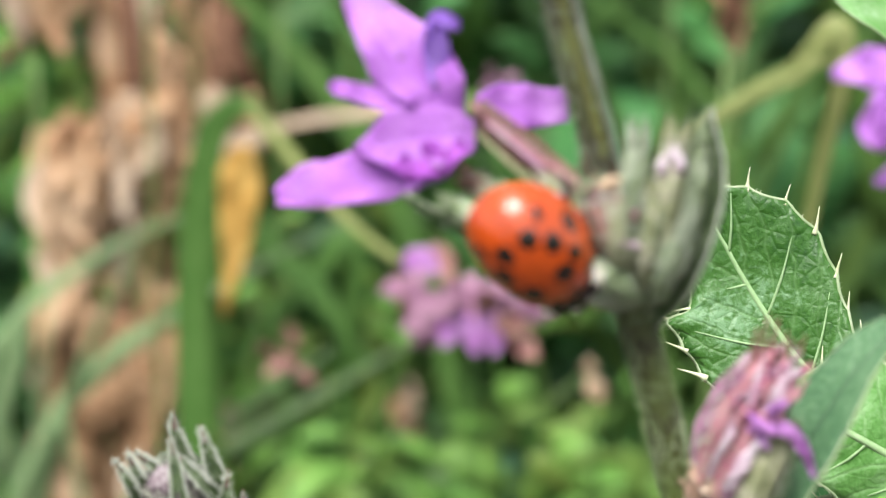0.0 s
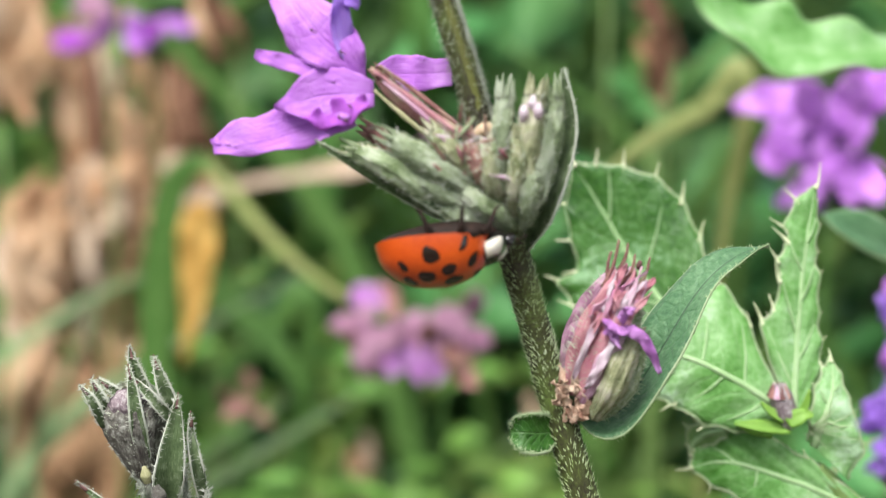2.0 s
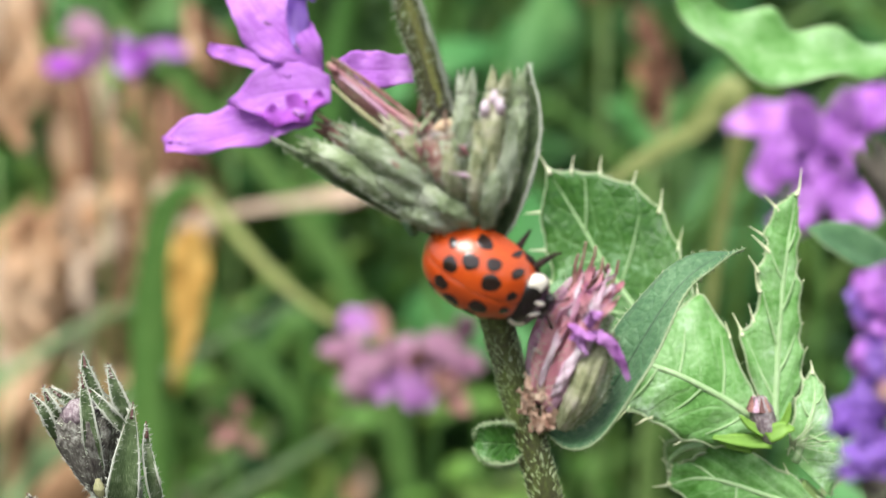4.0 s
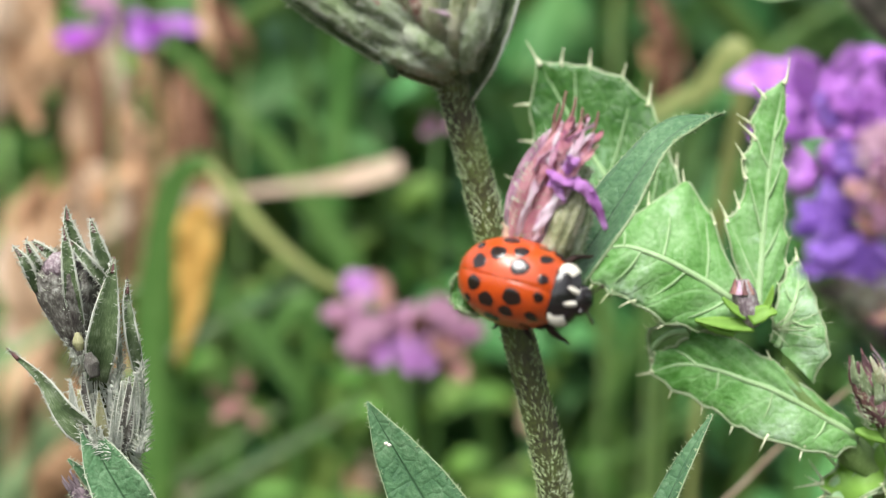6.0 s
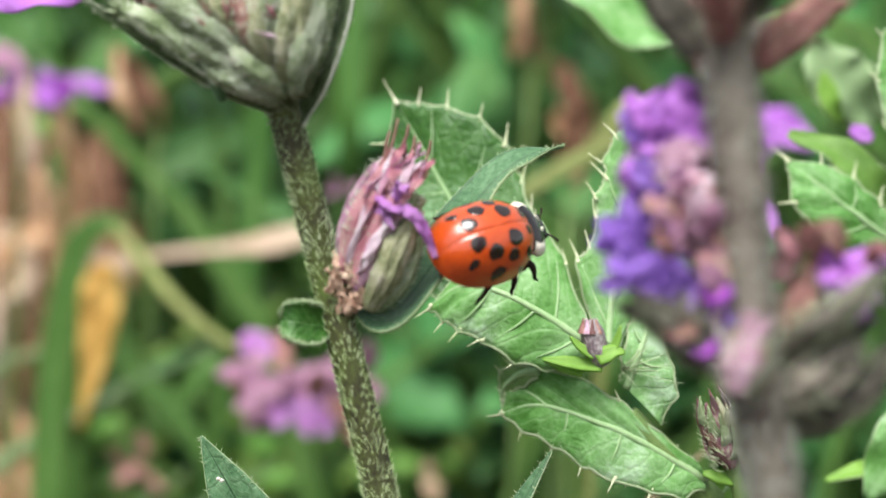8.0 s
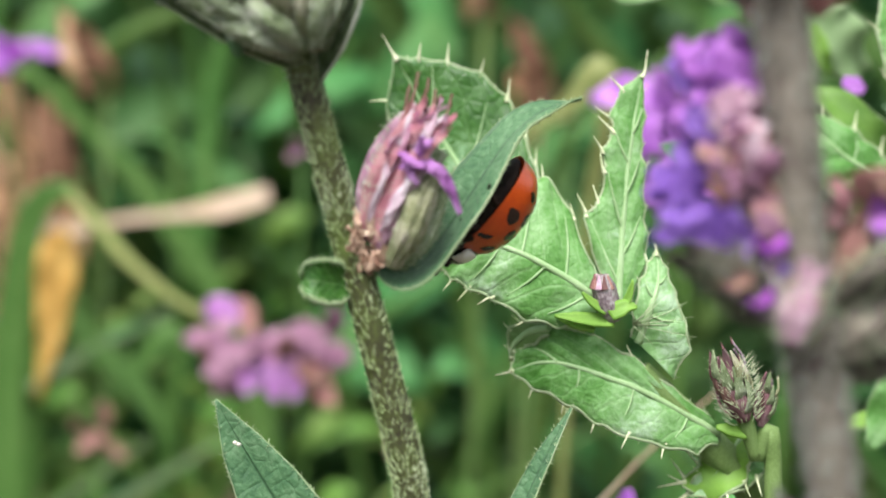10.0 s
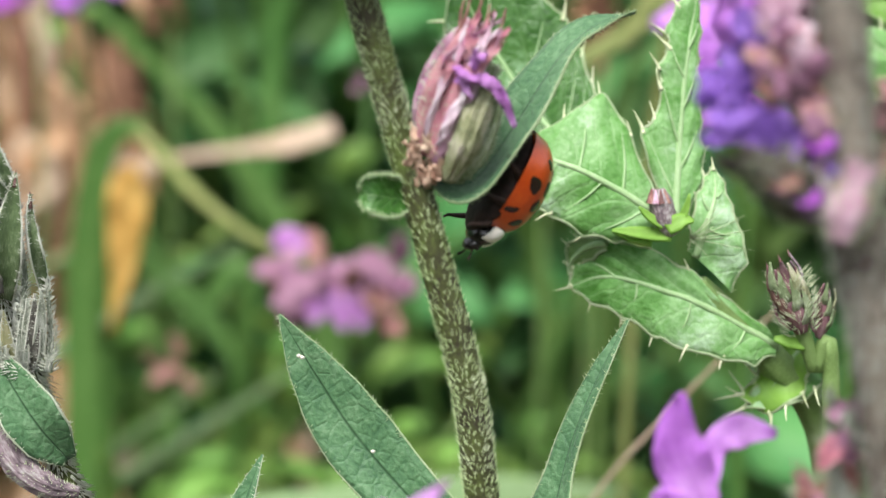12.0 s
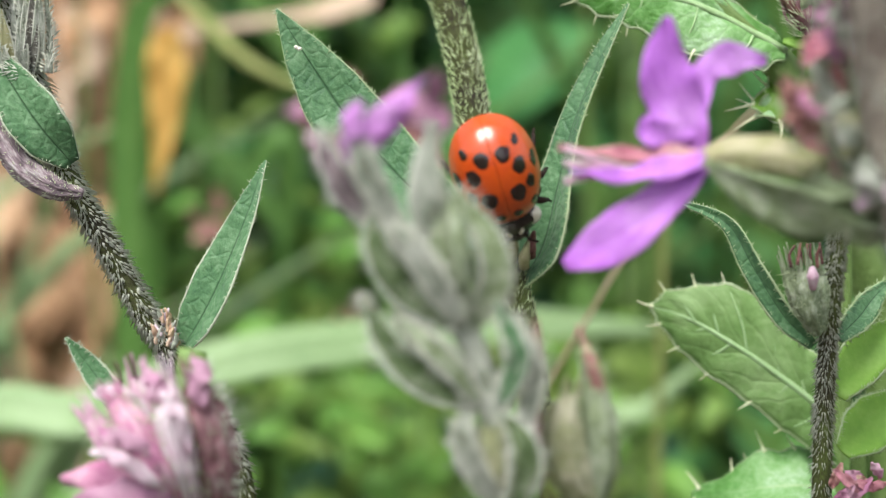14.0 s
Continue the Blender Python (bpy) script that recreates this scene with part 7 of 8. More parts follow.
def build_bent_grass():
    # tall green blade that bends over, with the yellowed leaf hanging from the bend
    base = (-66, 206, -300)
    plant = thing("bent_grass", base, "tall green grass bent over with a yellow hanging leaf", "grass")
    part("blade", Shape().blade([(-66, 206, -302), (-66, 206, -200)] + [(-63.4, 206.0, -72.1), (-62.8, 206.0, -40.8), (-61.2, 206.0, -24.3), (-58.9, 206.0, -12.8), (-55.0, 206.0, -7.9), (-49.6, 206.0, -7.8)], (0.2, -1, 0), [2.6, 3.0, 3.1, 3.1, 3.0, 2.8, 2.3, 1.6], n=50, m=4, thick=0.5), GRASS, plant, "green grass blade")
    part("stalk", Shape().tube([(-51.8, 206.0, -7.8), (-45.5, 200.0, -13.7), (-37.4, 185.0, -19.2), (-28.5, 165.0, -22.5), (-22.2, 150.0, -23.4)], [1.3, 1.5, 1.2, 0.9, 0.8], 8, 30), OLIVE, plant, "bent straw-green stalk")
    part("yellow_leaf", Shape().blade([(-53.4, 203.0, -14.6), (-53.4, 203.0, -21.6), (-54.5, 203.0, -33.5), (-56.7, 203.0, -46.7)], (0.1, -1, 0.1), [1.8, 3.6, 3.9, 2.9, 1.6, 0.3], n=26, m=6, thick=0.5, wave=0.8), YELLOW, plant, "yellow dried hanging leaf")
    dry = thing("dry_grass_blade", (-100, 300, -300), "dry straw-coloured grass blade lying across", "grass")
    part("blade", Shape().blade([(-59.9, 215.0, -18.0), (-54.8, 225.0, -16.6), (-48.5, 238.0, -15.2), (-36.1, 246.0, -13.7), (-26.3, 246.0, -12.1), (-16.6, 246.0, -9.1)], (0, -0.9, 0.5), [1.8, 2.4, 1.1, 1.2, 2.6, 2.2], n=36, m=4, thick=0.5), STRAW, dry)
    part("stalk", Shape().tube([(-100, 300, -302), (-90, 290, -120), (-75, 250, -40), (-59.9, 215.0, -18.0)], [1.2, 1.0, 0.9, 0.8], 7, 24), OLIVE, dry)
    stalk = thing("dry_stalk", (-14, 70, -300), "thin straw-coloured dry stalk leaning over", "grass")
    part("stalk", Shape().tube([(-14, 70, -302), (-8, 66, -150), (2, 58, -70)] + [(14.5, 50.0, -38.3), (23.5, 48.0, -25.9), (28.6, 46.0, -19.8), (31.8, 45.0, -16.6)], [0.5, 0.4, 0.25, 0.2, 0.18, 0.16, 0.1], 7, 60), STRAW, stalk)
    for p, w, y, mat, lab in (
        ([(-68.0, 120.0, -71.4), (-50.5, 118.0, -66.6), (-30.7, 118.0, -59.6), (-7.6, 125.0, -57.8), (12.8, 135.0, -58.3), (35.7, 150.0, -62.4)], [2.6, 3.2, 3.4, 3.4, 3.2, 2.6], 118, GRASS_PALE, "pale green grass blade arching across"),
        ([(20.7, 130.0, -77.8), (28.9, 130.0, -69.4), (36.5, 132.0, -63.2), (42.1, 136.0, -57.3)], [1.4, 1.6, 1.4, 0.5], 130, GRASS_PALE, "thin pale green grass blade"),
        ([(33.2, 116.0, 10.5), (27.6, 118.0, 8.1), (21.1, 120.0, 4.1), (15.0, 120.0, -0.6)], [0.5, 1.3, 1.5, 1.2], 120, OLIVE, "light green slanting grass stalk"),
        ([(-61.4, 230.0, -30.7), (-50.8, 230.0, -39.9), (-41.4, 230.0, -49.3), (-34.2, 230.0, -61.2)], [2.6, 3.2, 3.0, 2.6], 230, GRASS, "mid-green grass blade leaning over"),
        ([(-35.3, 240.0, -41.2), (-45.0, 240.0, -48.8), (-54.7, 240.0, -58.9), (-63.2, 240.0, -70.3)], [2, 2.4, 2.4, 2], 240, GRASS, "mid-green grass blade leaning over"),
    ):
        foot = np.array(p[0])
        g = thing("grass_blade", (float(foot[0]), float(foot[1]), -300.0), lab, "grass")
        part("blade", Shape().blade([(foot[0] - 6, foot[1] + 4, -302), tuple(foot + np.array((-4, 4, -60)))] + list(p) if foot[2] > -240 else p, (0.1, -0.8, 0.6), [w[0]] + list(w) + [0.3], n=44, m=4, thick=0.4), mat, g)
        part("midrib", Shape().tube([tuple(np.array(q) + (0, -0.3, 0.1)) for q in p], [0.4, 0.45, 0.4, 0.25], 6, 40), mat, g)


def build_dry_leaves():
    r = random.Random(5)
    spots = (
        ([(-99.3, 255.0, 35.2), (-99.5, 255.0, 18.0), (-101.5, 255.0, 6.8), (-104.8, 255.0, -4.5)], 9, DRY), ([(-92.5, 262.0, 18.3), (-91.4, 262.0, 0.6), (-90.3, 262.0, -16.0), (-89.1, 262.0, -34.1)], 11, DRY),
        ([(-83.6, 262.0, 23.5), (-81.8, 262.0, 8.4), (-80.6, 262.0, -6.8), (-79.3, 262.0, -19.6)], 9, BARK), ([(-76.1, 256.0, 3.6), (-74.9, 256.0, -6.4), (-73.0, 256.0, -15.2), (-69.9, 256.0, -25.3)], 9, DRY),
        ([(-94.5, 258.0, -27.3), (-94.6, 258.0, -40.1), (-96.0, 258.0, -55.8), (-97.5, 258.0, -71.5)], 12, STRAW), ([(-87.6, 250.0, -51.5), (-85.2, 250.0, -61.7), (-86.5, 250.0, -74.6), (-89.2, 250.0, -87.6)], 12, DRY),
        ([(-100.3, 255.0, -45.0), (-99.1, 255.0, -55.3), (-100.5, 255.0, -68.3), (-98.1, 255.0, -84.0)], 10, STRAW), ([(-78.0, 252.0, -54.2), (-81.9, 252.0, -64.6), (-79.4, 252.0, -74.9), (-74.3, 252.0, -85.3)], 9, DRY),
        ([(-68.2, 268.0, 11.2), (-65.6, 268.0, 0.9), (-63.0, 268.0, -8.1), (-60.3, 268.0, -14.6)], 6, BARK), ([(-92.3, 250.0, -15.1), (-94.9, 250.0, -26.4), (-96.3, 250.0, -36.5), (-95.1, 250.0, -45.3)], 8, DRY),
        ([(-57.8, 250.0, 28.9), (-55.4, 250.0, 21.8), (-53.0, 250.0, 15.8), (-51.8, 250.0, 11.0)], 5, BARK), ([(31.4, 205.0, 19.3), (31.9, 205.0, 14.0), (32.9, 205.0, 8.8), (33.6, 205.0, 3.5)], 4, BARK),
        ([(-91.1, 250.0, -79.0), (-87.8, 250.0, -89.4), (-84.5, 250.0, -99.9), (-87.8, 250.0, -113.1)], 13, DRY), ([(-98.3, 255.0, -46.3), (-95.3, 255.0, -61.7), (-94.8, 255.0, -74.7), (-96.9, 255.0, -90.5)], 11, STRAW),
        ([(27.3, 250.0, 46.6), (28.1, 250.0, 39.3), (28.9, 250.0, 33.3), (29.1, 250.0, 28.4)], 5, BARK), ([(-65.4, 240.0, -118.1), (-70.2, 240.0, -112.9), (-78.9, 240.0, -111.5), (-87.9, 240.0, -116.6)], 8, DRY),
        ([(-82.8, 262.0, -8.9), (-82.3, 262.0, -24.1), (-82.5, 262.0, -40.8), (-82.6, 262.0, -55.1)], 10, STRAW), ([(32.5, 222.0, 24.3), (34.9, 222.0, 19.9), (36.8, 222.0, 15.5), (38.1, 222.0, 11.0)], 4, BARK),
        ([(-28.2, 290.0, -87.7), (-26.0, 290.0, -92.0), (-26.7, 290.0, -96.4), (-28.0, 290.0, -102.2)], 4, DRY), ([(-69.1, 262.0, -16.7), (-66.5, 262.0, -14.2), (-64.0, 262.0, -15.5), (-60.4, 262.0, -21.9)], 8, DRY),
        ([(-83.9, 250.0, -13.8), (-83.1, 250.0, -22.4), (-82.9, 250.0, -31.0), (-82.8, 250.0, -41.0)], 10, STRAW), ([(-80.3, 256.0, -39.0), (-81.5, 256.0, -49.2), (-83.9, 256.0, -59.4), (-85.7, 256.0, -68.5)], 9, STRAW),
        ([(-91.7, 252.0, -56.2), (-90.2, 252.0, -65.2), (-89.4, 252.0, -74.2), (-90.6, 252.0, -84.6)], 10, DRY), ([(-76.5, 258.0, -70.2), (-78.3, 258.0, -80.7), (-79.5, 258.0, -91.4), (-78.7, 258.0, -102.1)], 9, STRAW),
        ([(-97.9, 250.0, -86.7), (-95.9, 250.0, -95.9), (-95.1, 250.0, -105.1), (-97.0, 250.0, -115.7)], 10, DRY), ([(-69.8, 256.0, -88.4), (-72.2, 256.0, -97.6), (-73.2, 256.0, -107.0), (-75.0, 256.0, -116.4)], 8, DRY),
        ([(-99.9, 262.0, -16.2), (-98.0, 262.0, -29.0), (-97.5, 262.0, -41.9), (-96.9, 262.0, -54.9)], 10, DRY), ([(-104.0, 262.0, -64.0), (-101.9, 262.0, -73.3), (-101.1, 262.0, -82.6), (-100.3, 262.0, -92.1)], 9, STRAW),
    )
    for p, w, mat in spots:
        foot = np.array(p[-1])
        low = 0.6 if p[0][2] < -15 else 0.0
        g = thing("dry_leaf", (float(foot[0]), float(foot[1]), -300.0), "crumpled brown dead leaf hanging among the stems", "leaf", "dead leaves")
        for k in range(4):
            off = np.array((r.uniform(-0.7, 0.7) * w, r.uniform(-8, 8), r.uniform(-0.6, 0.6) * w))
            ww = w * r.uniform(0.25, 0.55)
            wl = [ww * q * r.uniform(0.7, 1.3) for q in (0.3, 0.8, 1.0, 0.85, 0.5, 0.1)]
            bent = [tuple(np.array(q) + off + (r.uniform(-0.4, 0.4) * w, r.uniform(-3, 3), r.uniform(-3, 3))) for q in p]
            part("blade", Shape().blade(bent, (r.uniform(-0.8, 0.8), -1, r.uniform(-0.4, 0.5) + low), wl, n=20, m=4, thick=0.4, wave=ww * 0.3, waves=2, fold=r.uniform(-0.7, 0.7)), (mat, BARK if r.random() < (0.1 if low else 0.5) else DRY, DRY, STRAW)[k] if mat is not BARK else (BARK, BARK, DRY, BARK)[k], g)
        part("stalk", Shape().tube([tuple(foot), tuple((foot + (foot[0], foot[1] + 8, -300)) / 2), (foot[0], foot[1] + 8, -302)], [0.5, 0.6, 0.8], 6, 14), STEM_GREEN, g)


def build_undergrowth():
    r = random.Random(21)
    bands = (("undergrowth", UNDER, 1500, (300, 480), 0), ("grass_tuft", GRASS, 520, (270, 420), 1), ("small_leaves", FRESH, 420, (0, 0), 2), ("pale_grass_tuft", GRASS_PALE, 30, (230, 262), 3), ("blue_green_leaves", TEAL, 420, (330, 470), 0), ("far_undergrowth", UNDER, 1900, (480, 950), 0))
    patches = (((-37.6, 285.0, -87.4), 40, 26, 0.3), ((-9.8, 205.0, -98.0), 34, 14, 0.4), ((-77.6, 262.0, -56.5), 12, 14, 0.1), ((-101.5, 280.0, -9.4), 10, 20, 0.15))
    for name, mat, count, (y0, y1), style in bands:
        s = Shape()
        for _ in range(count):
            y = r.uniform(y0, y1)
            half = (y + 95) * 0.42 + 30
            x = r.uniform(-half, half)
            top = 60 + (y + 90) * 0.22
            z = r.uniform(-200 if y < 420 else -260, top)
            if style == 2:
                c, rx, rz, _ = r.choices(patches, [q[3] for q in patches])[0]
                x, y, z = c[0] + r.gauss(0, rx), c[1] + r.uniform(-15, 25), c[2] + r.gauss(0, rz)
            if style == 3:
                x, z = r.uniform(-125, -88), r.uniform(-110, -20)
            if style in (1, 3):
                ln = r.uniform(60, 150)
                lean = r.uniform(-1.1, 1.1)
                pts = [(x, y, z - ln), (x + lean * ln * 0.3, y, z - ln * 0.4), (x + lean * ln, y - r.uniform(0, 20), z + r.uniform(-10, 10))]
                wd = r.uniform(0.9, 3.0)
                s.blade(pts, (r.uniform(-0.7, 0.7), -1, 0.2), [wd, wd * 1.2, wd, 0.2], n=7, m=2, thick=0.3)
            else:
                ln = r.uniform(7, 16) if style == 2 else r.uniform(18, 46) * (1.0 if y < 480 else 1.8)
                d = unit((r.uniform(-1, 1), r.uniform(-0.8, 0.3), r.uniform(-0.4, 0.9)))
                p = np.array((x, y, z))
                wd = ln * r.uniform(0.12, 0.3)
                s.blade([p, p + d * ln * 0.5, p + d * ln - (0, 0, ln * 0.2)], (r.uniform(-0.6, 0.6), -0.8, r.uniform(0.1, 1)), [wd * 0.2, wd, wd * 0.8, 0.1], n=6, m=2, thick=0.3)
        single(name, s, mat, (0, 300, -300), {"undergrowth": "tangled dark green leaves", "blue_green_leaves": "broad dull blue-green leaves", "grass_tuft": "upright green grass blades", "pale_grass_tuft": "pale green grass among the dead leaves", "small_leaves": "small fresh yellow-green leaves", "far_undergrowth": "dense dark green foliage"}[name], "undergrowth", kind="stuff")
    # what stands round and behind the viewer: a low green hedge on all sides
    s = Shape()
    for _ in range(2600):
        a = r.uniform(0, 2 * math.pi)
        d = r.uniform(950, 1500)
        x, y = d * math.cos(a), d * math.sin(a)
        back = y > 500
        z = r.uniform(-300, 330 if back else 60)
        ln = r.uniform(90, 190)
        dd = unit((r.uniform(-1, 1), r.uniform(-1, 1), r.uniform(-0.3, 0.9)))
        p = np.array((x, y, z))
        wd = ln * r.uniform(0.2, 0.36)
        s.blade([p, p + dd * ln * 0.5, p + dd * ln], (-math.cos(a), -math.sin(a), 0.4), [wd * 0.3, wd, wd * 0.8, 0.1], n=5, m=2, thick=0.5)
    single("hedge", s, UNDER, (0, 0, -300), "ring of dense dark green hedge foliage", "hedge", kind="stuff")


# ---- the ladybird ----
def dome(x, y, grow=0.0):
    """Height of the wing cases over their foot at x along and y across."""
    lx = 3.32 + grow
    bx = 2.44 + grow
    e = abs((x + 0.62) / lx) ** 2.2 + abs(y / bx) ** 2.2
    return (2.45 + grow) * max(0.0, 1 - e) ** 0.52


def build_ladybird():
    bug = new("ladybird")
    bug.empty_display_size = 0.003
    bug["base"] = (0, 0, 0)
    tagged(bug, "orange ladybird with many black spots and a cream-and-black collar", "ladybird")
    for side in (1, -1):
        s = Shape()
        na, nr = 28, 14
        verts = [(-0.62, side * 0.012, dome(-0.62, 0))]
        uv = [(0.5, 0.5)]
        for j in range(1, nr + 1):
            q = (j / nr) ** 0.8
            for i in range(na + 1):
                a = math.pi * i / na
                ca, sa = math.cos(a), math.sin(a)
                k = (abs(ca) ** 2.2 + abs(sa) ** 2.2) ** (-1 / 2.2)
                x, y = -0.62 + 3.32 * q * k * ca, 2.44 * q * k * sa
                z = dome(x, y)
                if j == nr:
                    z = -0.12
                    y *= 1.03
                seam = 0.012 if i in (0, na) else 0
                verts.append((x, side * (y + seam), z - (0.05 if i in (0, na) else 0)))
                uv.append((i / na, j / nr))
        faces = [(0, 1 + i, 2 + i) for i in range(na)]
        for j in range(nr - 1):
            for i in range(na):
                a, b = 1 + j * (na + 1) + i, 1 + (j + 1) * (na + 1) + i
                faces.append((a, b, b + 1, a + 1))
        if side < 0:
            faces = [tuple(reversed(f)) for f in faces]
        s.add(verts, faces, uv)
        wing = part("wing_case", s, SHELL, bug, "glossy orange wing case")
        spots = ((1.6, 0.5, 0.32, 0.30), (1.3, 1.62, 0.40, 0.38), (0.8, 2.22, 0.5, 0.46), (0.25, 0.85, 0.55, 0.5), (-0.05, 1.68, 0.42, 0.40), (-1.05, 2.20, 0.5, 0.46), (-1.25, 1.32, 0.50, 0.46), (-2.15, 0.62, 0.48, 0.45), (-2.55, 1.5, 0.34, 0.30))
        for cx, cy, rx, ry in spots:
            sx = (dome(cx + 0.05, cy) - dome(cx - 0.05, cy)) / 0.1
            sy = (dome(cx, cy + 0.05) - dome(cx, cy - 0.05)) / 0.1
            rx, ry = rx / math.sqrt(1 + sx * sx), ry / math.sqrt(1 + sy * sy)
            d = Shape()
            ring, vv = 18, [(cx, side * cy, dome(cx, cy, 0.02) + 0.012)]
            for q in (0.5, 0.85, 1.0):
                for i in range(ring):
                    a = 2 * math.pi * i / ring
                    wob = 1 + 0.06 * math.sin(3 * a + cx * 5) + 0.04 * math.sin(5 * a + cy * 7)
                    x, y = cx + rx * q * wob * math.cos(a), cy + ry * q * wob * math.sin(a)
                    vv.append((x, side * y, dome(x, y, 0.02) + (0.012 if q < 1 else -0.01)))
            ff = [(0, 1 + i, 1 + (i + 1) % ring) for i in range(ring)]
            for j in range(2):
                for i in range(ring):
                    a, b = 1 + j * ring + i, 1 + j * ring + (i + 1) % ring
                    ff.append((a, a + ring, b + ring, b))
            if side < 0:
                ff = [tuple(reversed(f)) for f in ff]
            d.add(vv, ff)
            part("spot", d, SPOT, wing)
    # underside
    s = Shape().tube([(-3.5, 0, 0.1), (-2.9, 0, -0.15), (-0.5, 0, -0.4), (1.6, 0, -0.35), (2.4, 0, 0.1)], [0.2, 1.3, 2.38, 2.15, 0.9], 24, 24, bumpy=0.03)
    s.v[-1][:, 2] *= 0.42
    part("underside", s, BELLY, bug, "dark brown underside")
    # collar
    def lump(cx, lx, ly, lz, z0, tilt=0.0, seg=20, rings=12):
        sh = Shape()
        vv, ff = [], []
        for j in range(rings + 1):
            b = math.pi * j / rings - math.pi / 2
            for i in range(seg):
                a = 2 * math.pi * i / seg
                x, y, z = lx * math.cos(b) * math.cos(a), ly * math.cos(b) * math.sin(a), lz * math.sin(b)
                vv.append((cx + x, y, z0 + z - tilt * x))
        for j in range(rings):
            for i in range(seg):
                ff.append((j * seg + i, j * seg + (i + 1) % seg, (j + 1) * seg + (i + 1) % seg, (j + 1) * seg + i))
        sh.add(vv, ff)
        return sh
    collar = part("collar", lump(2.5, 1.02, 1.72, 0.92, 0.42, 0.35), BLACK, bug, "black collar shield with cream sides")
    for side in (1, -1):
        pt = Shape()
        vv = []
        for jj in range(9):
            bb = radians(-20 + 66 * jj / 8)
            for ii in range(9):
                aa = radians(54 + 66 * ii / 8)
                k = 1.035 if 0 < ii < 8 and 0 < jj < 8 else 0.97
                x, y, z = 1.02 * k * math.cos(bb) * math.cos(aa), 1.72 * k * math.cos(bb) * math.sin(aa), 0.92 * k * math.sin(bb)
                vv.append((2.5 + x, side * y, 0.42 + z - 0.35 * x))
        ff = [(jj * 9 + ii, jj * 9 + ii + 1, jj * 9 + ii + 10, jj * 9 + ii + 9) for jj in range(8) for ii in range(8)]
        pt.add(vv, ff if side < 0 else [tuple(reversed(f)) for f in ff])
        part("cream_patch", pt, CREAM, collar, "cream side patch")
        small = lump(3.05, 0.42, 0.2, 0.34, 0.72, 0.5, 10, 8)
        small.v[-1][:, 1] += side * (0.36 + 0.3 * (3.2 - small.v[-1][:, 0]))
        part("cream_patch", small, CREAM, collar)
    head = part("head", lump(3.45, 0.58, 0.85, 0.5, 0.12, 0.4), BLACK, bug, "black head")
    for side in (1, -1):
        eye = lump(3.62, 0.2, 0.17, 0.2, 0.25, 0, 10, 7)
        eye.v[-1][:, 1] += side * 0.62
        part("eye", eye, BLACK, head)
        ant = Shape().tube([(3.8, side * 0.45, 0.1), (4.2, side * 0.8, 0.1), (4.45, side * 1.1, 0.0)], [0.06, 0.05, 0.09], 6, 10)
        part("antenna", ant, BELLY, head)
        for k, (x0, out, dx) in enumerate(((1.7, 2.7, 1.0), (0.6, 3.1, 0.2), (-0.6, 3.0, -0.9))):
            leg = Shape().tube([(x0, side * 1.0, -0.4), (x0 + dx * 0.4, side * out * 0.72, -0.25), (x0 + dx * 0.75, side * out * 0.85, -0.8), (x0 + dx, side * out * 0.9, -1.35)], [0.24, 0.22, 0.15, 0.1], 7, 14)
            leg.tube([(x0 + dx, side * out * 0.9, -1.35), (x0 + dx * 1.25, side * out * 0.95, -1.5)], [0.1, 0.06], 6, 4)
            part("leg", leg, BELLY, bug, "short dark jointed leg")
    return bug


def bug_pose(place, head, back):
    """The ladybird with its middle at place, its head and its back turned as given."""
    x = Vector(head).normalized()
    z = Vector(back)
    z = (z - x * z.dot(x)).normalized()
    y = z.cross(x)
    m = Matrix((x, y, z)).transposed().to_4x4()
    mid = m @ Vector((0, 0, 1.0 / 1000))
    m.translation = Vector((place[0] / 1000, place[1] / 1000, place[2] / 1000 + H)) - mid
    return m


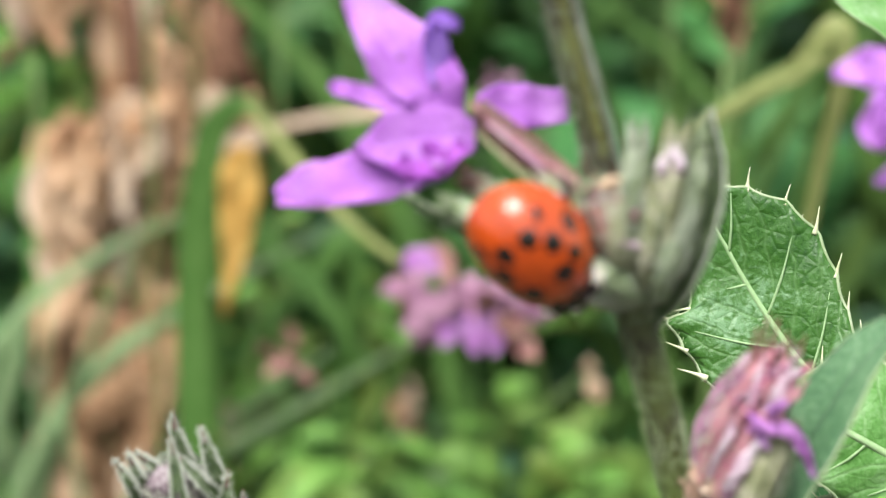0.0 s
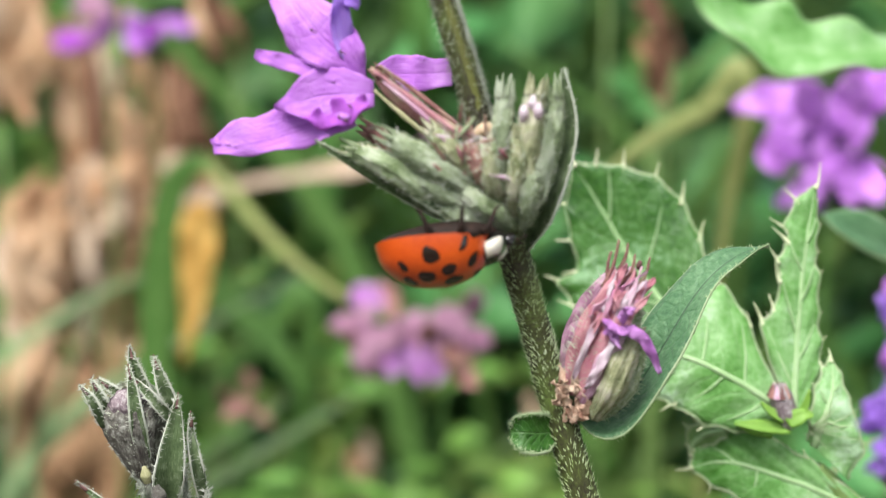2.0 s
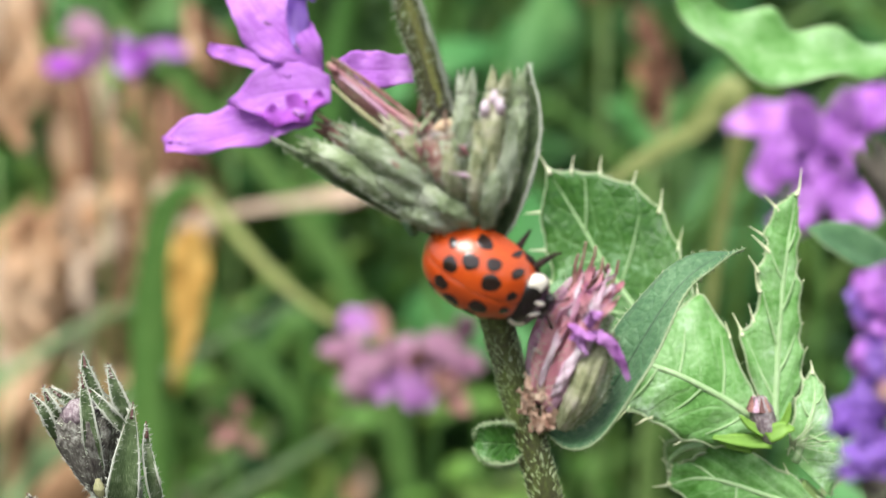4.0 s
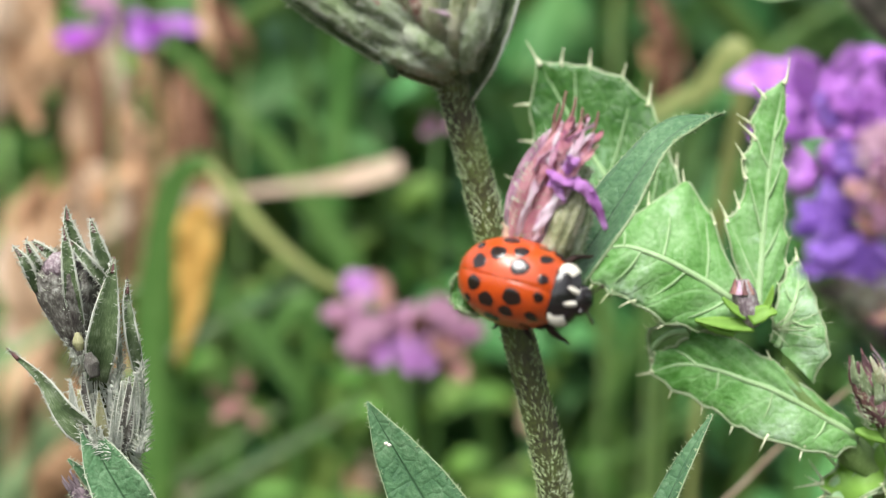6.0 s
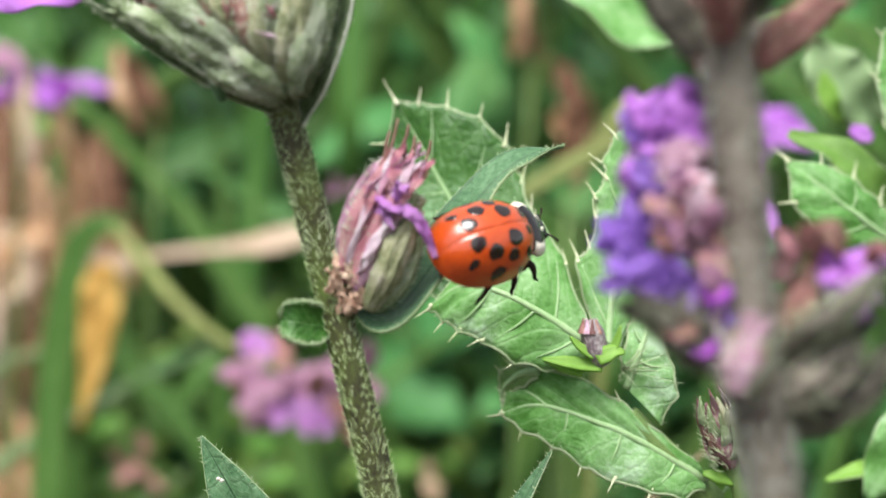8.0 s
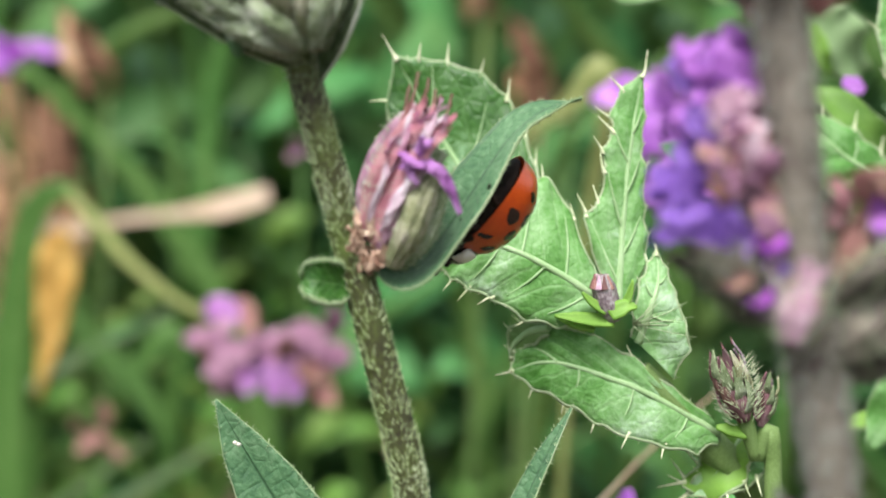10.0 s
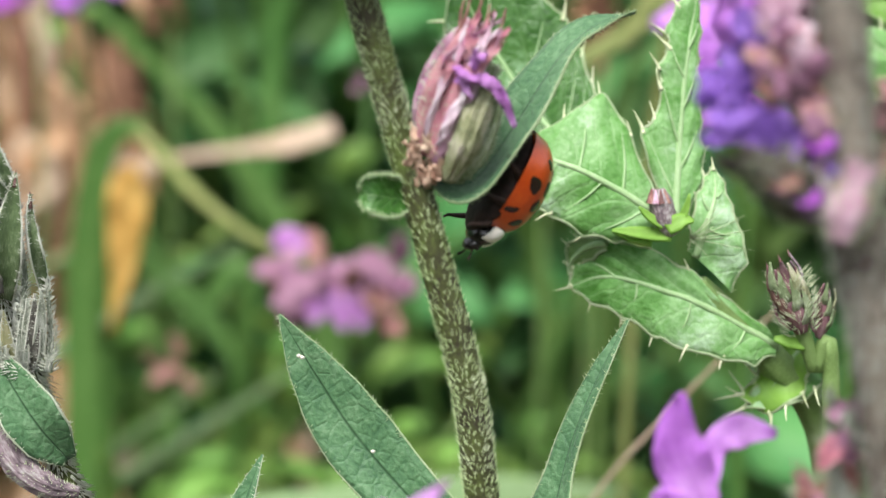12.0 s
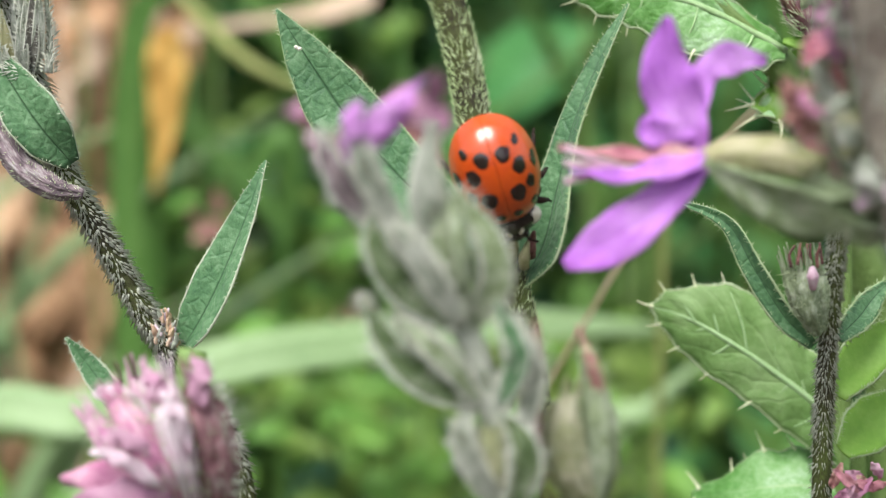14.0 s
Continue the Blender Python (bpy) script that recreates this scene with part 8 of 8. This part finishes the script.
def motions():
    walk(ladybird, [
        (0, bug_pose((-8.4, -6.0, 11.3), (0.62, 0.35, -0.7), (0.05, -0.93, -0.3))),
        (0.2, bug_pose((-8.8, -5.0, 10.0), (0.8, 0.3, -0.4), (0.1, -0.88, -0.45))),
        (0.5, bug_pose((-7.4, -3.3, 8.3), (0.95, 0.2, 0.1), (0.05, -0.8, -0.6))),
        (1, bug_pose((-7.5, -4.2, 7.1), (0.97, 0.12, 0.22), (0.05, -0.42, -0.9))),
        (1.5, bug_pose((-7.5, -4.6, 7.4), (0.99, 0.1, 0.02), (0, -0.33, -0.94))),
        (2, bug_pose((-7.4, -4.8, 7.3), (0.99, 0.1, 0.05), (0, -0.33, -0.94))),
        (2.5, bug_pose((-7.0, -4.6, 7.3), (0.99, 0.1, 0.05), (0, -0.28, -0.96))),
        (3, bug_pose((-6.2, -2.8, 6.9), (0.98, 0, 0.02), (0, -0.38, -0.92))),
        (3.2, bug_pose((-6.2, -3.0, 7.8), (0.97, 0, 0.1), (0, -0.65, -0.75))),
        (4.2, bug_pose((-2.7, -3.6, 5.2), (0.75, -0.1, -0.6), (-0.2, -0.9, -0.3))),
        (5.3, bug_pose((-2.6, -3.6, -0.6), (0.42, -0.05, -0.9), (-0.25, -0.95, -0.1))),
        (5.5, bug_pose((-1.8, -3.6, -1.9), (0.66, -0.1, -0.72), (-0.15, -0.97, -0.05))),
        (6, bug_pose((0.2, -3.8, -2.5), (0.9, -0.4, -0.17), (-0.1, -0.97, 0.15))),
        (6.5, bug_pose((3.7, -4.2, -0.6), (0.87, 0, 0.46), (-0.05, -0.97, -0.1))),
        (7, bug_pose((4.2, -4.2, 1.9), (0.5, 0.1, 0.85), (-0.05, -0.97, 0))),
        (7.2, bug_pose((4.5, -3.8, 0.2), (0.84, 0.15, 0.5), (0, -0.95, 0.1))),
        (8.2, bug_pose((8.8, 0.0, 2.4), (0.75, 0.6, 0.1), (0.5, -0.6, 0.6))),
        (9.3, bug_pose((8.7, 4.0, 2.2), (-0.62, 0.1, -0.74), (0.78, 0.2, -0.55))),
        (9.5, bug_pose((8.5, 4.0, 1.2), (-0.66, 0.1, -0.74), (0.78, 0.2, -0.55))),
        (10, bug_pose((7.5, 3.6, -0.2), (-0.6, 0.1, -0.78), (0.82, 0.18, -0.5))),
        (10.5, bug_pose((6.8, 3.2, -1.1), (-0.52, 0.05, -0.85), (0.84, 0.22, -0.42))),
        (11, bug_pose((6.2, 2.9, -1.4), (-0.42, 0.05, -0.9), (0.84, 0.26, -0.42))),
        (11.5, bug_pose((5.8, 2.4, -2.8), (-0.5, 0, -0.86), (0.86, 0.26, -0.38))),
        (12, bug_pose((5.4, 2.0, -3.8), (-0.48, -0.1, -0.86), (0.88, 0.22, -0.38))),
        (12.5, bug_pose((4.6, 1.0, -5.4), (-0.36, -0.1, -0.92), (0.92, 0.1, -0.28))),
        (12.8, bug_pose((3.9, -1.2, -10.4), (-0.12, -0.1, -0.98), (0.75, -0.6, -0.05))),
        (13, bug_pose((3.4, -2.2, -10.8), (0.08, 0.35, -0.94), (0.5, -0.86, 0.05))),
        (13.5, bug_pose((4.1, -2.4, -19.8), (0.22, 0.3, -0.93), (0.08, -0.97, -0.2))),
        (14, bug_pose((4.7, -2.4, -21.3), (0.28, 0.26, -0.93), (0.1, -0.96, -0.25))),
    ])


build_ground()
build_main_plant()
build_bud_spike()
build_pink_head()
build_thistle()
build_dry_head()
build_front_plant()
build_front_spike()
build_thin_plant()
build_low_thistle()
build_right_leaves()
build_background_flowers()
build_bent_grass()
build_dry_leaves()
build_undergrowth()
ladybird = build_ladybird()
motions()
